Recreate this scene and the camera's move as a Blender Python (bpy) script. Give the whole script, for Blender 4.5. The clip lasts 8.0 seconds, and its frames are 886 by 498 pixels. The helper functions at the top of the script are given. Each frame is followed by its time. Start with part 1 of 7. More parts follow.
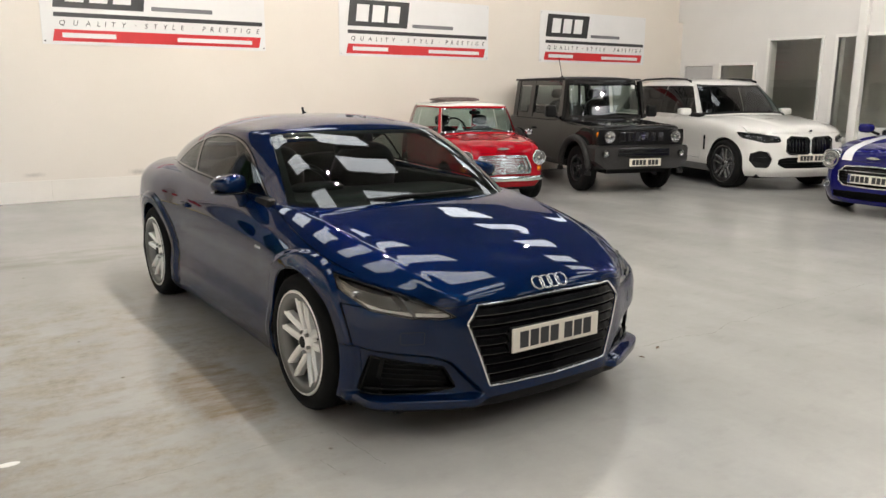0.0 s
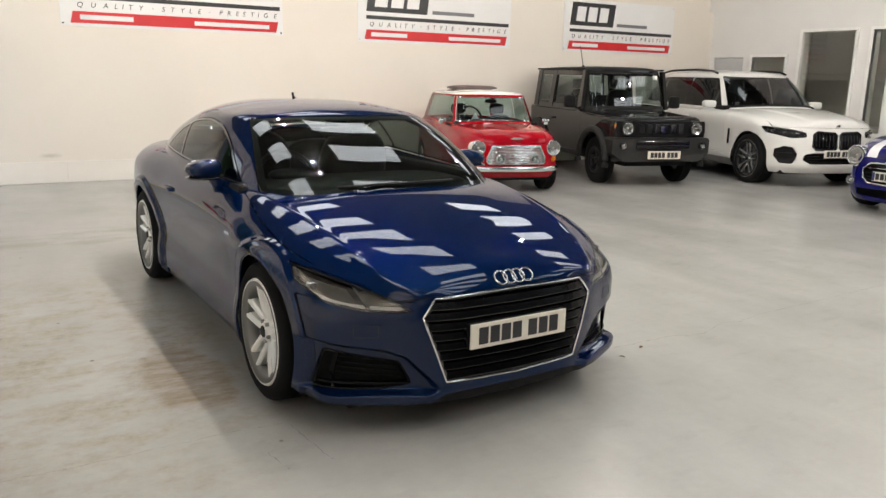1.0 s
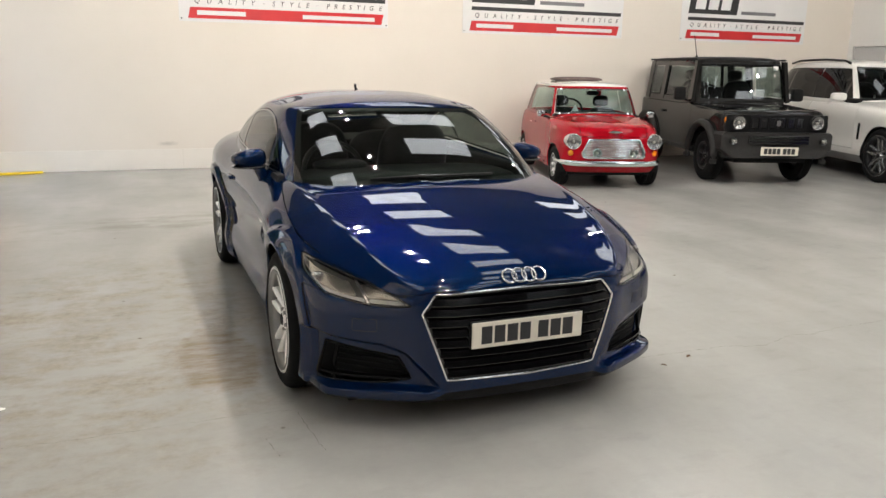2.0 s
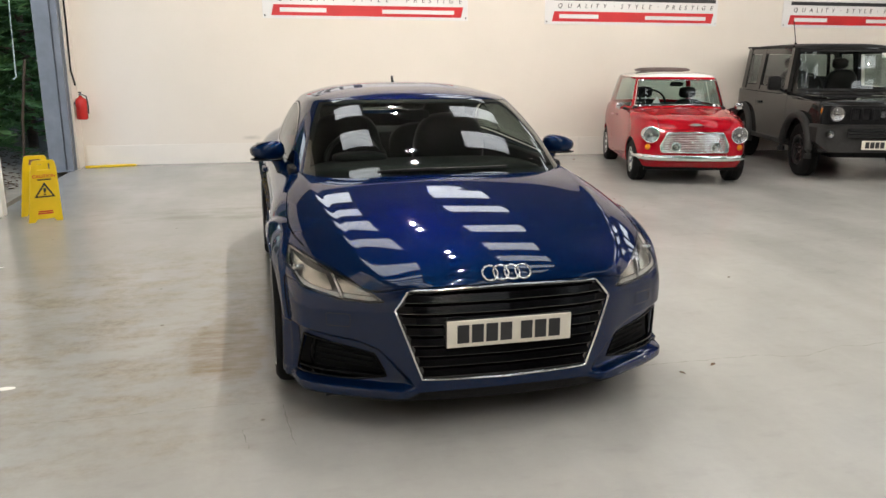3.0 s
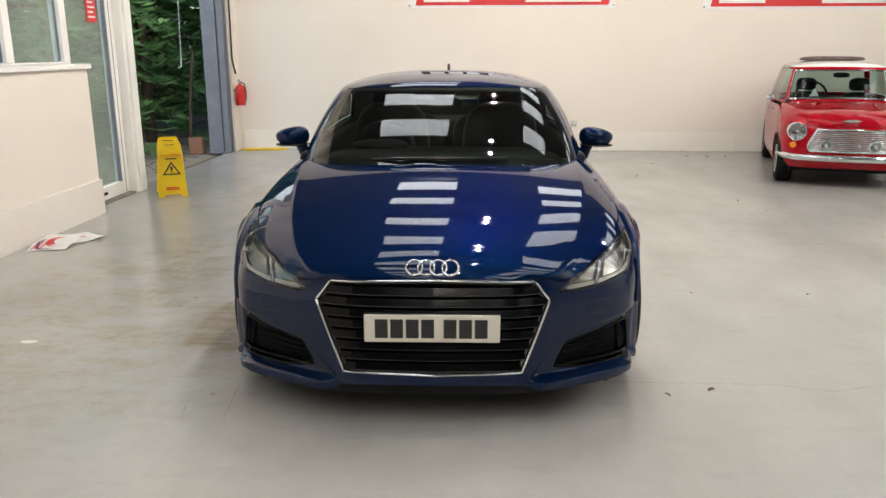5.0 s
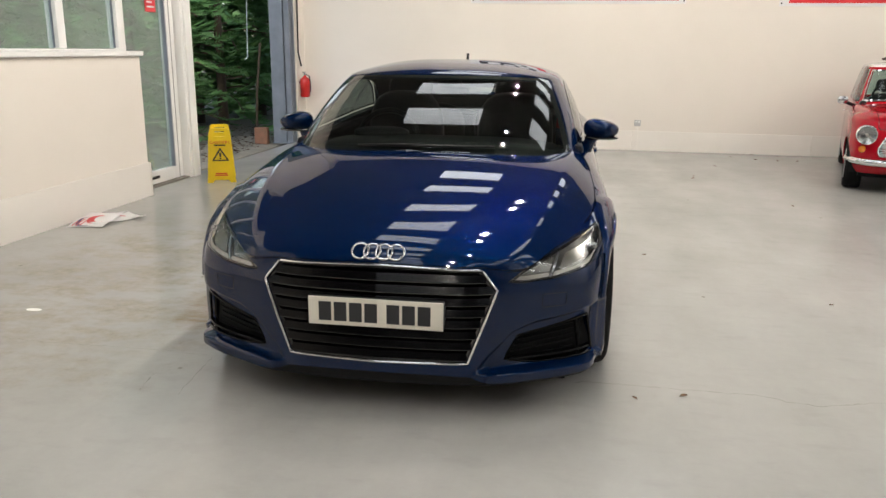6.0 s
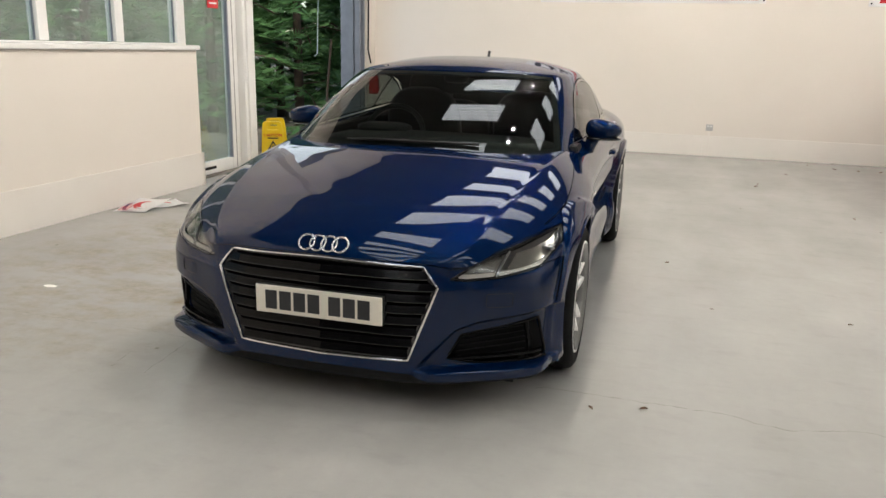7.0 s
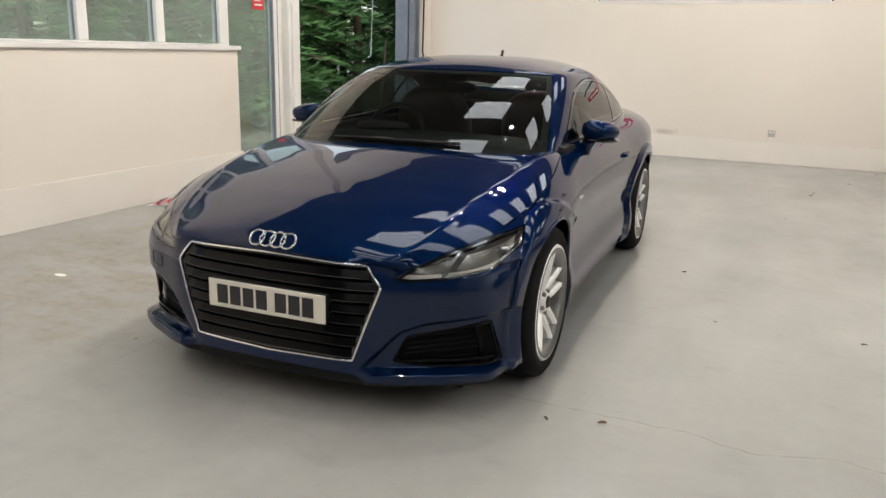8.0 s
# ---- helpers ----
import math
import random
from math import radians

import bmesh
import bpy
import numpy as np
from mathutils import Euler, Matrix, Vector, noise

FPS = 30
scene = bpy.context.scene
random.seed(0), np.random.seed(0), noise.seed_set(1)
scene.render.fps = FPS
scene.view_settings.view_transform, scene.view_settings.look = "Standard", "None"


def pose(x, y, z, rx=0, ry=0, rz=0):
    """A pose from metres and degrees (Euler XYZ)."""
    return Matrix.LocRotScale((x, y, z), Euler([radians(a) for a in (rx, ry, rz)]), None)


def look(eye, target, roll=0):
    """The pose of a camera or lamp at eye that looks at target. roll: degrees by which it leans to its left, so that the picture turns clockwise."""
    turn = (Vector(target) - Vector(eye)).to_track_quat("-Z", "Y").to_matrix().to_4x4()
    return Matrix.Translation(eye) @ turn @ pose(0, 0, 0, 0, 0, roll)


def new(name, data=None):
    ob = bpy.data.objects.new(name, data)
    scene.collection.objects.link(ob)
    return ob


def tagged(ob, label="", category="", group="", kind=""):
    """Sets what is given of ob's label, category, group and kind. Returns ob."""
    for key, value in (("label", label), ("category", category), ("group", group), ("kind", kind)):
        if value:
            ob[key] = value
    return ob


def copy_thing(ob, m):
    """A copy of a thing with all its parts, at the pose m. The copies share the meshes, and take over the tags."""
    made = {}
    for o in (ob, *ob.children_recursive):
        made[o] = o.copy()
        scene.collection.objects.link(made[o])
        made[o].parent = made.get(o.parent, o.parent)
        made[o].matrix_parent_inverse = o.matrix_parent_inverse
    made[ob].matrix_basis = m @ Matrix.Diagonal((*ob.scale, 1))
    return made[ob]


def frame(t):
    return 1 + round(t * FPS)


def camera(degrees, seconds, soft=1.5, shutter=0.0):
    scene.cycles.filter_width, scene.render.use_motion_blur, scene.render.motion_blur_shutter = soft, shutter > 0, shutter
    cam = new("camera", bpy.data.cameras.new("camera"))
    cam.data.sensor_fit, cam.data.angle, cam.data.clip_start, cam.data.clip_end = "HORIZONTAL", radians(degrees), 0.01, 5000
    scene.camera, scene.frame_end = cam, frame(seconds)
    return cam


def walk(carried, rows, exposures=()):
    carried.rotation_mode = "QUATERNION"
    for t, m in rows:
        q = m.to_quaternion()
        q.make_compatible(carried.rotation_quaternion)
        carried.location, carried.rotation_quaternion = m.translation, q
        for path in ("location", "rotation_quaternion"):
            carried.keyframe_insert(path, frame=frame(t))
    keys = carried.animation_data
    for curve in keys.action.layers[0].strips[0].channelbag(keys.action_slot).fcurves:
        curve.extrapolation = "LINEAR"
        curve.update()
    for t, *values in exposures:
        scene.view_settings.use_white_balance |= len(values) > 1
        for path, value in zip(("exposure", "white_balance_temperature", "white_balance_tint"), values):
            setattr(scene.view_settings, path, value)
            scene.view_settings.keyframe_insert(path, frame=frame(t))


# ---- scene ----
cam = camera(59.6, 8.0)
PATH = [
    (0, (-0.133, -0.109, 1.505), (0.945, 1.527, 1.099), 0.4),
    (0.5, (-0.028, -0.158, 1.496), (1.029, 1.488, 1.08), 0.5),
    (1, (0.193, -0.193, 1.503), (1.193, 1.484, 1.067), 1.3),
    (1.5, (0.419, -0.255, 1.497), (1.286, 1.489, 1.043), 1.1),
    (2, (0.699, -0.348, 1.508), (1.393, 1.469, 1.046), 1.1),
    (3.5, (1.503, -0.407, 1.478), (1.787, 1.512, 0.99), -0.2),
    (4, (1.753, -0.424, 1.477), (1.888, 1.508, 0.978), -0.2),
    (5.5, (2.616, -0.326, 1.444), (2.403, 1.599, 0.943), 0.2),
    (6, (2.868, -0.266, 1.402), (2.532, 1.64, 0.9), 0.7),
    (6.5, (3.117, -0.174, 1.412), (2.654, 1.704, 0.903), 1.3),
    (7, (3.423, -0.104, 1.389), (2.841, 1.742, 0.883), 1.4),
    (7.5, (3.657, -0.02, 1.384), (2.981, 1.794, 0.881), 1.5),
    (8, (3.863, 0.137, 1.368), (3.083, 1.91, 0.867), 1.5),
]
walk(cam, [(t, look(eye, target, roll)) for t, eye, target, roll in PATH], exposures=[(0, 0.94), (3.5, 0.98), (6, 0.86), (8, 0.76)])

# ---- world, light ----
world = bpy.data.worlds.new("world")
scene.world = world
world.use_nodes = True
wn = world.node_tree.nodes
sky = wn.new("ShaderNodeTexSky")
sky.sky_type = "NISHITA"
sky.sun_disc = False
sky.sun_elevation = radians(38)
sky.sun_rotation = radians(166)
world.node_tree.links.new(sky.outputs[0], wn["Background"].inputs[0])
wn["Background"].inputs[1].default_value = 0.15
sun = new("sun", bpy.data.lights.new("sun", "SUN"))
sun.data.energy = 3.0
sun.data.angle = radians(6)
sun.data.color = (1.0, 0.96, 0.9)
sun.matrix_world = look((4.75, -25, 28), (-4, 10, 0))

# unseen area lamp added outside: stands in for daylight under the loading door's head
daylight = new("door_daylight_fill", bpy.data.lights.new("door_daylight_fill", "AREA"))
daylight.data.shape, daylight.data.size, daylight.data.size_y = "RECTANGLE", 2.7, 2.0
daylight.data.energy = 24
daylight.data.color = (0.86, 0.94, 1.0)
daylight.matrix_world = look((-2.3, 9.25, 3.75), (0.6, 9.0, 0.0))

SKYLIGHT = 2.0      # glow of the translucent roof sheets
BULB = 2360.0         # glow of the small warm bulbs


# ---- materials ----
def material(name, color, rough=0.5, metal=0.0, coat=0.0, spec=0.5):
    m = bpy.data.materials.new(name)
    m.use_nodes = True
    b = m.node_tree.nodes["Principled BSDF"]
    b.inputs["Base Color"].default_value = (*color, 1)
    b.inputs["Roughness"].default_value = rough
    b.inputs["Metallic"].default_value = metal
    b.inputs["Coat Weight"].default_value = coat
    b.inputs["Coat Roughness"].default_value = 0.02
    b.inputs["Specular IOR Level"].default_value = spec
    return m


def noise_node(m, scale, detail=6.0, rough=0.6, coords="Object"):
    n = m.node_tree.nodes
    tc = n.new("ShaderNodeTexCoord")
    t = n.new("ShaderNodeTexNoise")
    t.inputs["Scale"].default_value = scale
    t.inputs["Detail"].default_value = detail
    t.inputs["Roughness"].default_value = rough
    off = n.new("ShaderNodeVectorMath")
    off.inputs[1].default_value = (0.13, 0.27, 0.377)
    m.node_tree.links.new(tc.outputs[coords], off.inputs[0])
    m.node_tree.links.new(off.outputs[0], t.inputs["Vector"])
    return t


def ramp(m, source, stops):
    r = m.node_tree.nodes.new("ShaderNodeValToRGB")
    while len(r.color_ramp.elements) < len(stops):
        r.color_ramp.elements.new(0.5)
    for e, (p, c) in zip(r.color_ramp.elements, stops):
        e.position = p
        e.color = (*c, 1) if len(c) == 3 else (c[0], c[0], c[0], 1)
    m.node_tree.links.new(source, r.inputs[0])
    return r.outputs[0]


def blend(m, fac, a, b, kind="MIX"):
    x = m.node_tree.nodes.new("ShaderNodeMix")
    x.data_type = "RGBA"
    x.blend_type = kind
    for sock, v in ((x.inputs[0], fac), (x.inputs[6], a), (x.inputs[7], b)):
        if isinstance(v, (int, float)):
            sock.default_value = v
        elif isinstance(v, tuple):
            sock.default_value = (*v, 1)
        else:
            m.node_tree.links.new(v, sock)
    return x.outputs[2]


def feed(m, sock, source):
    m.node_tree.links.new(source, m.node_tree.nodes["Principled BSDF"].inputs[sock])


def bump(m, source, strength, distance=0.01):
    b = m.node_tree.nodes.new("ShaderNodeBump")
    b.inputs["Strength"].default_value = strength
    b.inputs["Distance"].default_value = distance
    m.node_tree.links.new(source, b.inputs["Height"])
    feed(m, "Normal", b.outputs[0])


def mottled(name, a, b, scale, rough=0.5, fine=0.0, **kw):
    """A surface whose colour drifts between a and b, with fine relief."""
    m = material(name, a, rough, **kw)
    t = noise_node(m, scale)
    feed(m, "Base Color", ramp(m, t.outputs[0], [(0.3, a), (0.7, b)]))
    if fine:
        g = noise_node(m, scale * 25)
        bump(m, g.outputs[0], fine, 0.004)
    return m


def glass(name, tint=(0.9, 0.95, 0.93), ior=1.5):
    """Thin clear sheet: what lies behind shows through, gloss grows towards grazing."""
    m = bpy.data.materials.new(name)
    m.use_nodes = True
    n, l = m.node_tree.nodes, m.node_tree.links
    n.remove(n["Principled BSDF"])
    tr = n.new("ShaderNodeBsdfTransparent")
    tr.inputs[0].default_value = (*tint, 1)
    gl = n.new("ShaderNodeBsdfGlossy")
    gl.inputs["Roughness"].default_value = 0.0
    # Schlick's curve, the same from both sides of the sheet
    lw, pw, rg = n.new("ShaderNodeLayerWeight"), n.new("ShaderNodeMath"), n.new("ShaderNodeMapRange")
    lw.inputs["Blend"].default_value = 0.5
    pw.operation, pw.inputs[1].default_value = "POWER", 5.0
    rg.inputs["To Min"].default_value, rg.inputs["To Max"].default_value = ((ior - 1) / (ior + 1)) ** 2, 1.0
    mx = n.new("ShaderNodeMixShader")
    l.new(lw.outputs["Facing"], pw.inputs[0])
    l.new(pw.outputs[0], rg.inputs["Value"])
    l.new(rg.outputs[0], mx.inputs[0])
    l.new(tr.outputs[0], mx.inputs[1])
    l.new(gl.outputs[0], mx.inputs[2])
    l.new(mx.outputs[0], n["Material Output"].inputs[0])
    return m


def glow(name, color, strength):
    m = material(name, (0.8, 0.8, 0.8))
    b = m.node_tree.nodes["Principled BSDF"]
    b.inputs["Emission Color"].default_value = (*color, 1)
    b.inputs["Emission Strength"].default_value = strength
    return m


def ribbed_glow(name, color, strength):
    """A lit corrugated sheet: its ribs run across and glow a little less."""
    m = glow(name, color, strength)
    n, l = m.node_tree.nodes, m.node_tree.links
    tc, wave, rng = n.new("ShaderNodeTexCoord"), n.new("ShaderNodeTexWave"), n.new("ShaderNodeMapRange")
    wave.bands_direction = "Y"
    wave.inputs["Scale"].default_value = 2.6
    rng.inputs["To Min"].default_value, rng.inputs["To Max"].default_value = strength * 0.62, strength * 1.18
    l.new(tc.outputs["Object"], wave.inputs["Vector"])
    l.new(wave.outputs["Fac"], rng.inputs["Value"])
    l.new(rng.outputs[0], n["Principled BSDF"].inputs["Emission Strength"])
    return m


def floor_material():
    m = material("painted_concrete", (0.42, 0.43, 0.42), 0.2, spec=0.32)
    n, l = m.node_tree.nodes, m.node_tree.links
    big = noise_node(m, 0.35, 3, 0.5)
    mid = noise_node(m, 1.3, 5, 0.55)
    dust = noise_node(m, 16, 8, 0.7)
    base = ramp(m, big.outputs[0], [(0.05, (0.345, 0.340, 0.325)), (0.95, (0.398, 0.390, 0.370))])
    drift = ramp(m, mid.outputs[0], [(0.15, (0.90,)), (0.85, (1.08,))])
    base = blend(m, 1.0, base, drift, "MULTIPLY")
    speck = ramp(m, dust.outputs[0], [(0.0, (0.94,)), (1.0, (1.06,))])
    base = blend(m, 1.0, base, speck, "MULTIPLY")
    tc = n.new("ShaderNodeTexCoord")

    def zone(centre, size, soft):
        """1 inside an oblong on the floor, fading over its ragged rim."""
        sub, div, ln, rag, ad = n.new("ShaderNodeVectorMath"), n.new("ShaderNodeVectorMath"), n.new("ShaderNodeVectorMath"), noise_node(m, 5.0, 8, 0.7), n.new("ShaderNodeMath")
        sub.operation, div.operation, ln.operation, ad.operation = "SUBTRACT", "DIVIDE", "LENGTH", "ADD"
        sub.inputs[1].default_value, div.inputs[1].default_value = centre, (size[0], size[1], 10)
        l.new(tc.outputs["Object"], sub.inputs[0])
        l.new(sub.outputs[0], div.inputs[0])
        l.new(div.outputs[0], ln.inputs[0])
        l.new(ln.outputs["Value"], ad.inputs[0])
        l.new(rag.outputs[0], ad.inputs[1])
        rng = n.new("ShaderNodeMapRange")
        for k, v in (("From Min", 1.5 - soft), ("From Max", 1.5), ("To Min", 1.0), ("To Max", 0.0)):
            rng.inputs[k].default_value = v
        l.new(ad.outputs[0], rng.inputs["Value"])
        return rng.outputs[0]

    def stretched(scale, detail=8, rough=0.65):
        mp, t = n.new("ShaderNodeMapping"), n.new("ShaderNodeTexNoise")
        mp.inputs["Scale"].default_value = scale
        t.inputs["Scale"].default_value, t.inputs["Detail"].default_value, t.inputs["Roughness"].default_value = 1.0, detail, rough
        l.new(tc.outputs["Object"], mp.inputs[0])
        l.new(mp.outputs[0], t.inputs["Vector"])
        return t.outputs[0]

    # grey smears all over, drawn out across the hall
    smear = ramp(m, stretched((1.5, 0.55, 1.0), 5, 0.55), [(0.28, (0.86,)), (0.72, (1.07,))])
    base = blend(m, 1.0, base, smear, "MULTIPLY")
    scuff = ramp(m, stretched((4.0, 9.0, 1.0), 5, 0.6), [(0.54, (1.0,)), (0.80, (0.90,))])
    base = blend(m, 1.0, base, scuff, "MULTIPLY")
    # bare, dusty stretch beside the parked car
    near = zone((0.35, 4.1, 0), (1.35, 2.2), 0.5)
    bare = ramp(m, stretched((2.2, 3.4, 1.0), 12, 0.72), [(0.43, (0.0,)), (0.60, (0.75,))])
    patch = blend(m, 1.0, bare, near, "MULTIPLY")
    grit = ramp(m, dust.outputs[0], [(0.30, (0.205, 0.172, 0.132)), (0.70, (0.37, 0.335, 0.28))])
    base = blend(m, patch, base, grit)
    # a brown worn oblong by the front wheel and a grey drift towards the door
    worn = zone((0.97, 3.62, 0), (0.22, 0.55), 0.25)
    fibres = ramp(m, stretched((5.0, 16.0, 1.0), 8, 0.7), [(0.40, (0.25,)), (0.62, (0.95,))])
    base = blend(m, blend(m, 1.0, worn, fibres, "MULTIPLY"), base, (0.235, 0.180, 0.120))
    drift = zone((0.9, 7.4, 0), (1.5, 0.5), 0.5)
    base = blend(m, blend(m, 1.0, drift, ramp(m, stretched((1.2, 3.0, 1.0)), [(0.45, (0.0,)), (0.65, (0.6,))]), "MULTIPLY"), base, (0.20, 0.18, 0.16))
    # small dark specks and rusty spots
    vo = n.new("ShaderNodeTexVoronoi")
    vo.inputs["Scale"].default_value = 2.3
    l.new(tc.outputs["Object"], vo.inputs["Vector"])
    base = blend(m, ramp(m, vo.outputs["Distance"], [(0.016, (0.75,)), (0.034, (0.0,))]), base, (0.11, 0.085, 0.06))
    feed(m, "Base Color", base)
    feed(m, "Roughness", ramp(m, mid.outputs[0], [(0.1, (0.17,)), (0.9, (0.25,))]))
    return m


M_FLOOR = floor_material()
M_WALL = mottled("cream_plaster", (0.77, 0.712, 0.640), (0.73, 0.672, 0.60), 0.6, 0.6, 0.05)


def stain(m, centre, size, tint, amount):
    """A dirty smudge of its own ragged shape on a surface."""
    n, l = m.node_tree.nodes, m.node_tree.links
    b = n["Principled BSDF"]
    old = b.inputs["Base Color"].links[0].from_socket
    tc, mp, ln = n.new("ShaderNodeTexCoord"), n.new("ShaderNodeVectorMath"), n.new("ShaderNodeVectorMath")
    sc, t, ad = n.new("ShaderNodeVectorMath"), noise_node(m, 9, 6, 0.7), n.new("ShaderNodeMath")
    mp.operation, sc.operation, ln.operation, ad.operation = "SUBTRACT", "DIVIDE", "LENGTH", "ADD"
    mp.inputs[1].default_value, sc.inputs[1].default_value = centre, size
    l.new(tc.outputs["Object"], mp.inputs[0])
    l.new(mp.outputs[0], sc.inputs[0])
    l.new(sc.outputs[0], ln.inputs[0])
    l.new(ln.outputs["Value"], ad.inputs[0])
    l.new(t.outputs[0], ad.inputs[1])
    mask = ramp(m, ad.outputs[0], [(0.45, (amount,)), (1.0, (0.0,))])
    l.new(blend(m, mask, old, tint), b.inputs["Base Color"])


stain(M_WALL, (2.27, 11.28, 0.34), (0.42, 0.3, 0.11), (0.30, 0.28, 0.25), 0.7)
stain(M_WALL, (0.95, 11.28, 0.36), (0.30, 0.3, 0.08), (0.34, 0.31, 0.27), 0.5)
M_OFFICEWALL = mottled("white_wall_paint", (0.73, 0.715, 0.695), (0.68, 0.665, 0.645), 0.7, 0.6, 0.05)
M_SKIRT = mottled("white_skirting_paint", (0.80, 0.755, 0.695), (0.75, 0.705, 0.645), 1.5, 0.45, 0.04)
M_WHITE = mottled("white_gloss_paint", (0.80, 0.79, 0.76), (0.74, 0.73, 0.70), 3.0, 0.35, 0.05)
M_STEEL = mottled("blue_grey_steel_paint", (0.13, 0.15, 0.18), (0.19, 0.21, 0.25), 4.0, 0.45, 0.1)
M_CEIL = mottled("grey_roof_sheet", (0.085, 0.085, 0.085), (0.06, 0.06, 0.06), 0.8, 0.6, 0.05)
M_SILLGREYPAINT = mottled("grey_groove_dirt", (0.16, 0.155, 0.145), (0.24, 0.23, 0.215), 20, 0.7)
M_PANE = glass("window_pane", (0.82, 0.88, 0.86), 1.6)


def hazy_film(m, tint, low, high):
    """A film on a pane: dust, with the room's reflected haze painted into it."""
    n, l = m.node_tree.nodes, m.node_tree.links
    out = n["Material Output"].inputs[0]
    clean = out.links[0].from_socket
    film, mx = n.new("ShaderNodeBsdfDiffuse"), n.new("ShaderNodeMixShader")
    film.inputs[0].default_value = (*tint, 1)
    t = noise_node(m, 2.0, 6, 0.6)
    l.new(ramp(m, t.outputs[0], [(0.3, (low,)), (0.7, (high,))]), mx.inputs[0])
    l.new(clean, mx.inputs[1])
    l.new(film.outputs[0], mx.inputs[2])
    l.new(mx.outputs[0], out)


hazy_film(M_PANE, (0.55, 0.64, 0.58), 0.10, 0.20)
M_BULB = glow("warm_bulb", (1.0, 0.92, 0.825), BULB)
M_SKYLIGHT = ribbed_glow("translucent_roof_sheet", (0.90, 0.955, 1.0), SKYLIGHT)
M_DARKROOM = mottled("dim_office_paint", (0.78, 0.76, 0.72), (0.72, 0.70, 0.66), 1.0, 0.7)
M_YARD = mottled("gritty_beige_yard", (0.30, 0.27, 0.22), (0.20, 0.185, 0.15), 3.0, 0.9, 0.4)
M_RUBBER = mottled("tyre_rubber", (0.008, 0.008, 0.0085), (0.011, 0.011, 0.011), 20, 0.8, 0.1, spec=0.10)
M_BLACK = mottled("black_plastic", (0.006, 0.006, 0.0065), (0.010, 0.010, 0.0105), 30, 0.5, 0.08, spec=0.15)
M_GLOSSBLACK = material("gloss_black", (0.008, 0.008, 0.009), 0.12, 0, 0.6)
M_CHROME = material("chrome", (0.85, 0.86, 0.87), 0.08, 1.0)
M_YELLOW = mottled("yellow_plastic", (0.85, 0.60, 0.015), (0.75, 0.52, 0.012), 6, 0.35, 0.05)
M_RED = mottled("red_print", (0.62, 0.02, 0.025), (0.55, 0.015, 0.02), 3, 0.4)
M_INK = mottled("black_print", (0.018, 0.018, 0.02), (0.028, 0.028, 0.03), 4, 0.4)
M_BANNER = mottled("white_banner_vinyl", (0.78, 0.77, 0.76), (0.73, 0.72, 0.71), 1.2, 0.4)


# ---- builders ----
def mesh_object(name, verts, faces, mat, parent=None, label="", smooth=False):
    me = bpy.data.meshes.new(name)
    me.from_pydata([tuple(map(float, v)) for v in verts], [], [tuple(map(int, f)) for f in faces])
    me.update()
    if smooth:
        me.shade_smooth()
    if mat:
        me.materials.append(mat)
    ob = new(name, me)
    ob.parent = parent
    if label:
        ob["label"] = label
    return ob


def part(name, bm, mat, parent=None, label="", smooth=False):
    me = bpy.data.meshes.new(name)
    bm.to_mesh(me)
    bm.free()
    if smooth:
        me.shade_smooth()
    me.materials.append(mat)
    ob = new(name, me)
    ob.parent = parent
    if label:
        ob["label"] = label
    return ob


def boxes(*spans, bevel=0.0, segments=2):
    """A bmesh of boxes, each (x0, x1, y0, y1, z0, z1), with softened edges."""
    bm = bmesh.new()
    for x0, x1, y0, y1, z0, z1 in spans:
        m = Matrix.LocRotScale(((x0 + x1) / 2, (y0 + y1) / 2, (z0 + z1) / 2), None, (x1 - x0, y1 - y0, z1 - z0))
        bmesh.ops.create_cube(bm, size=1, matrix=m)
    if bevel:
        bmesh.ops.bevel(bm, geom=bm.edges[:], offset=bevel, segments=segments, affect="EDGES", profile=0.5)
    return bm


def thing(name, label, category, m=None, group="", kind=""):
    ob = new(name)
    if m is not None:
        ob.matrix_world = m
    return tagged(ob, label, category, group, kind)


def structure(name, bm, mat, label, category):
    return tagged(part(name, bm, mat), label, category, kind="structure")


# ---- the hall ----
BACK, LEFT, RIGHT, FRONT, TOP = 11.28, -1.5, 13.4, -9.0, 4.9
structure("floor", boxes((-1.42, 13.6, -9.2, 11.5, -0.15, 0)), M_FLOOR, "grey painted concrete showroom floor with worn beige patches", "floor")
structure("wall_back", boxes((-1.34, 8.33, BACK, 11.5, 0, TOP), (8.33, RIGHT, BACK, 11.5, 0, 2.9), (8.33, RIGHT, BACK + 0.12, 11.5, 2.9, TOP)), M_WALL,
          "cream painted showroom back wall with a stepped upper part", "wall")
# unseen end wall, made dark so the coupe's nose reflects little light
structure("wall_front", boxes((-1.7, 13.6, FRONT - 0.2, FRONT, 0, TOP)), mottled("dark_unseen_wall_grey", (0.10, 0.10, 0.105), (0.14, 0.14, 0.145), 2, 0.6), "unseen end wall, kept dark grey for the reflections", "wall")
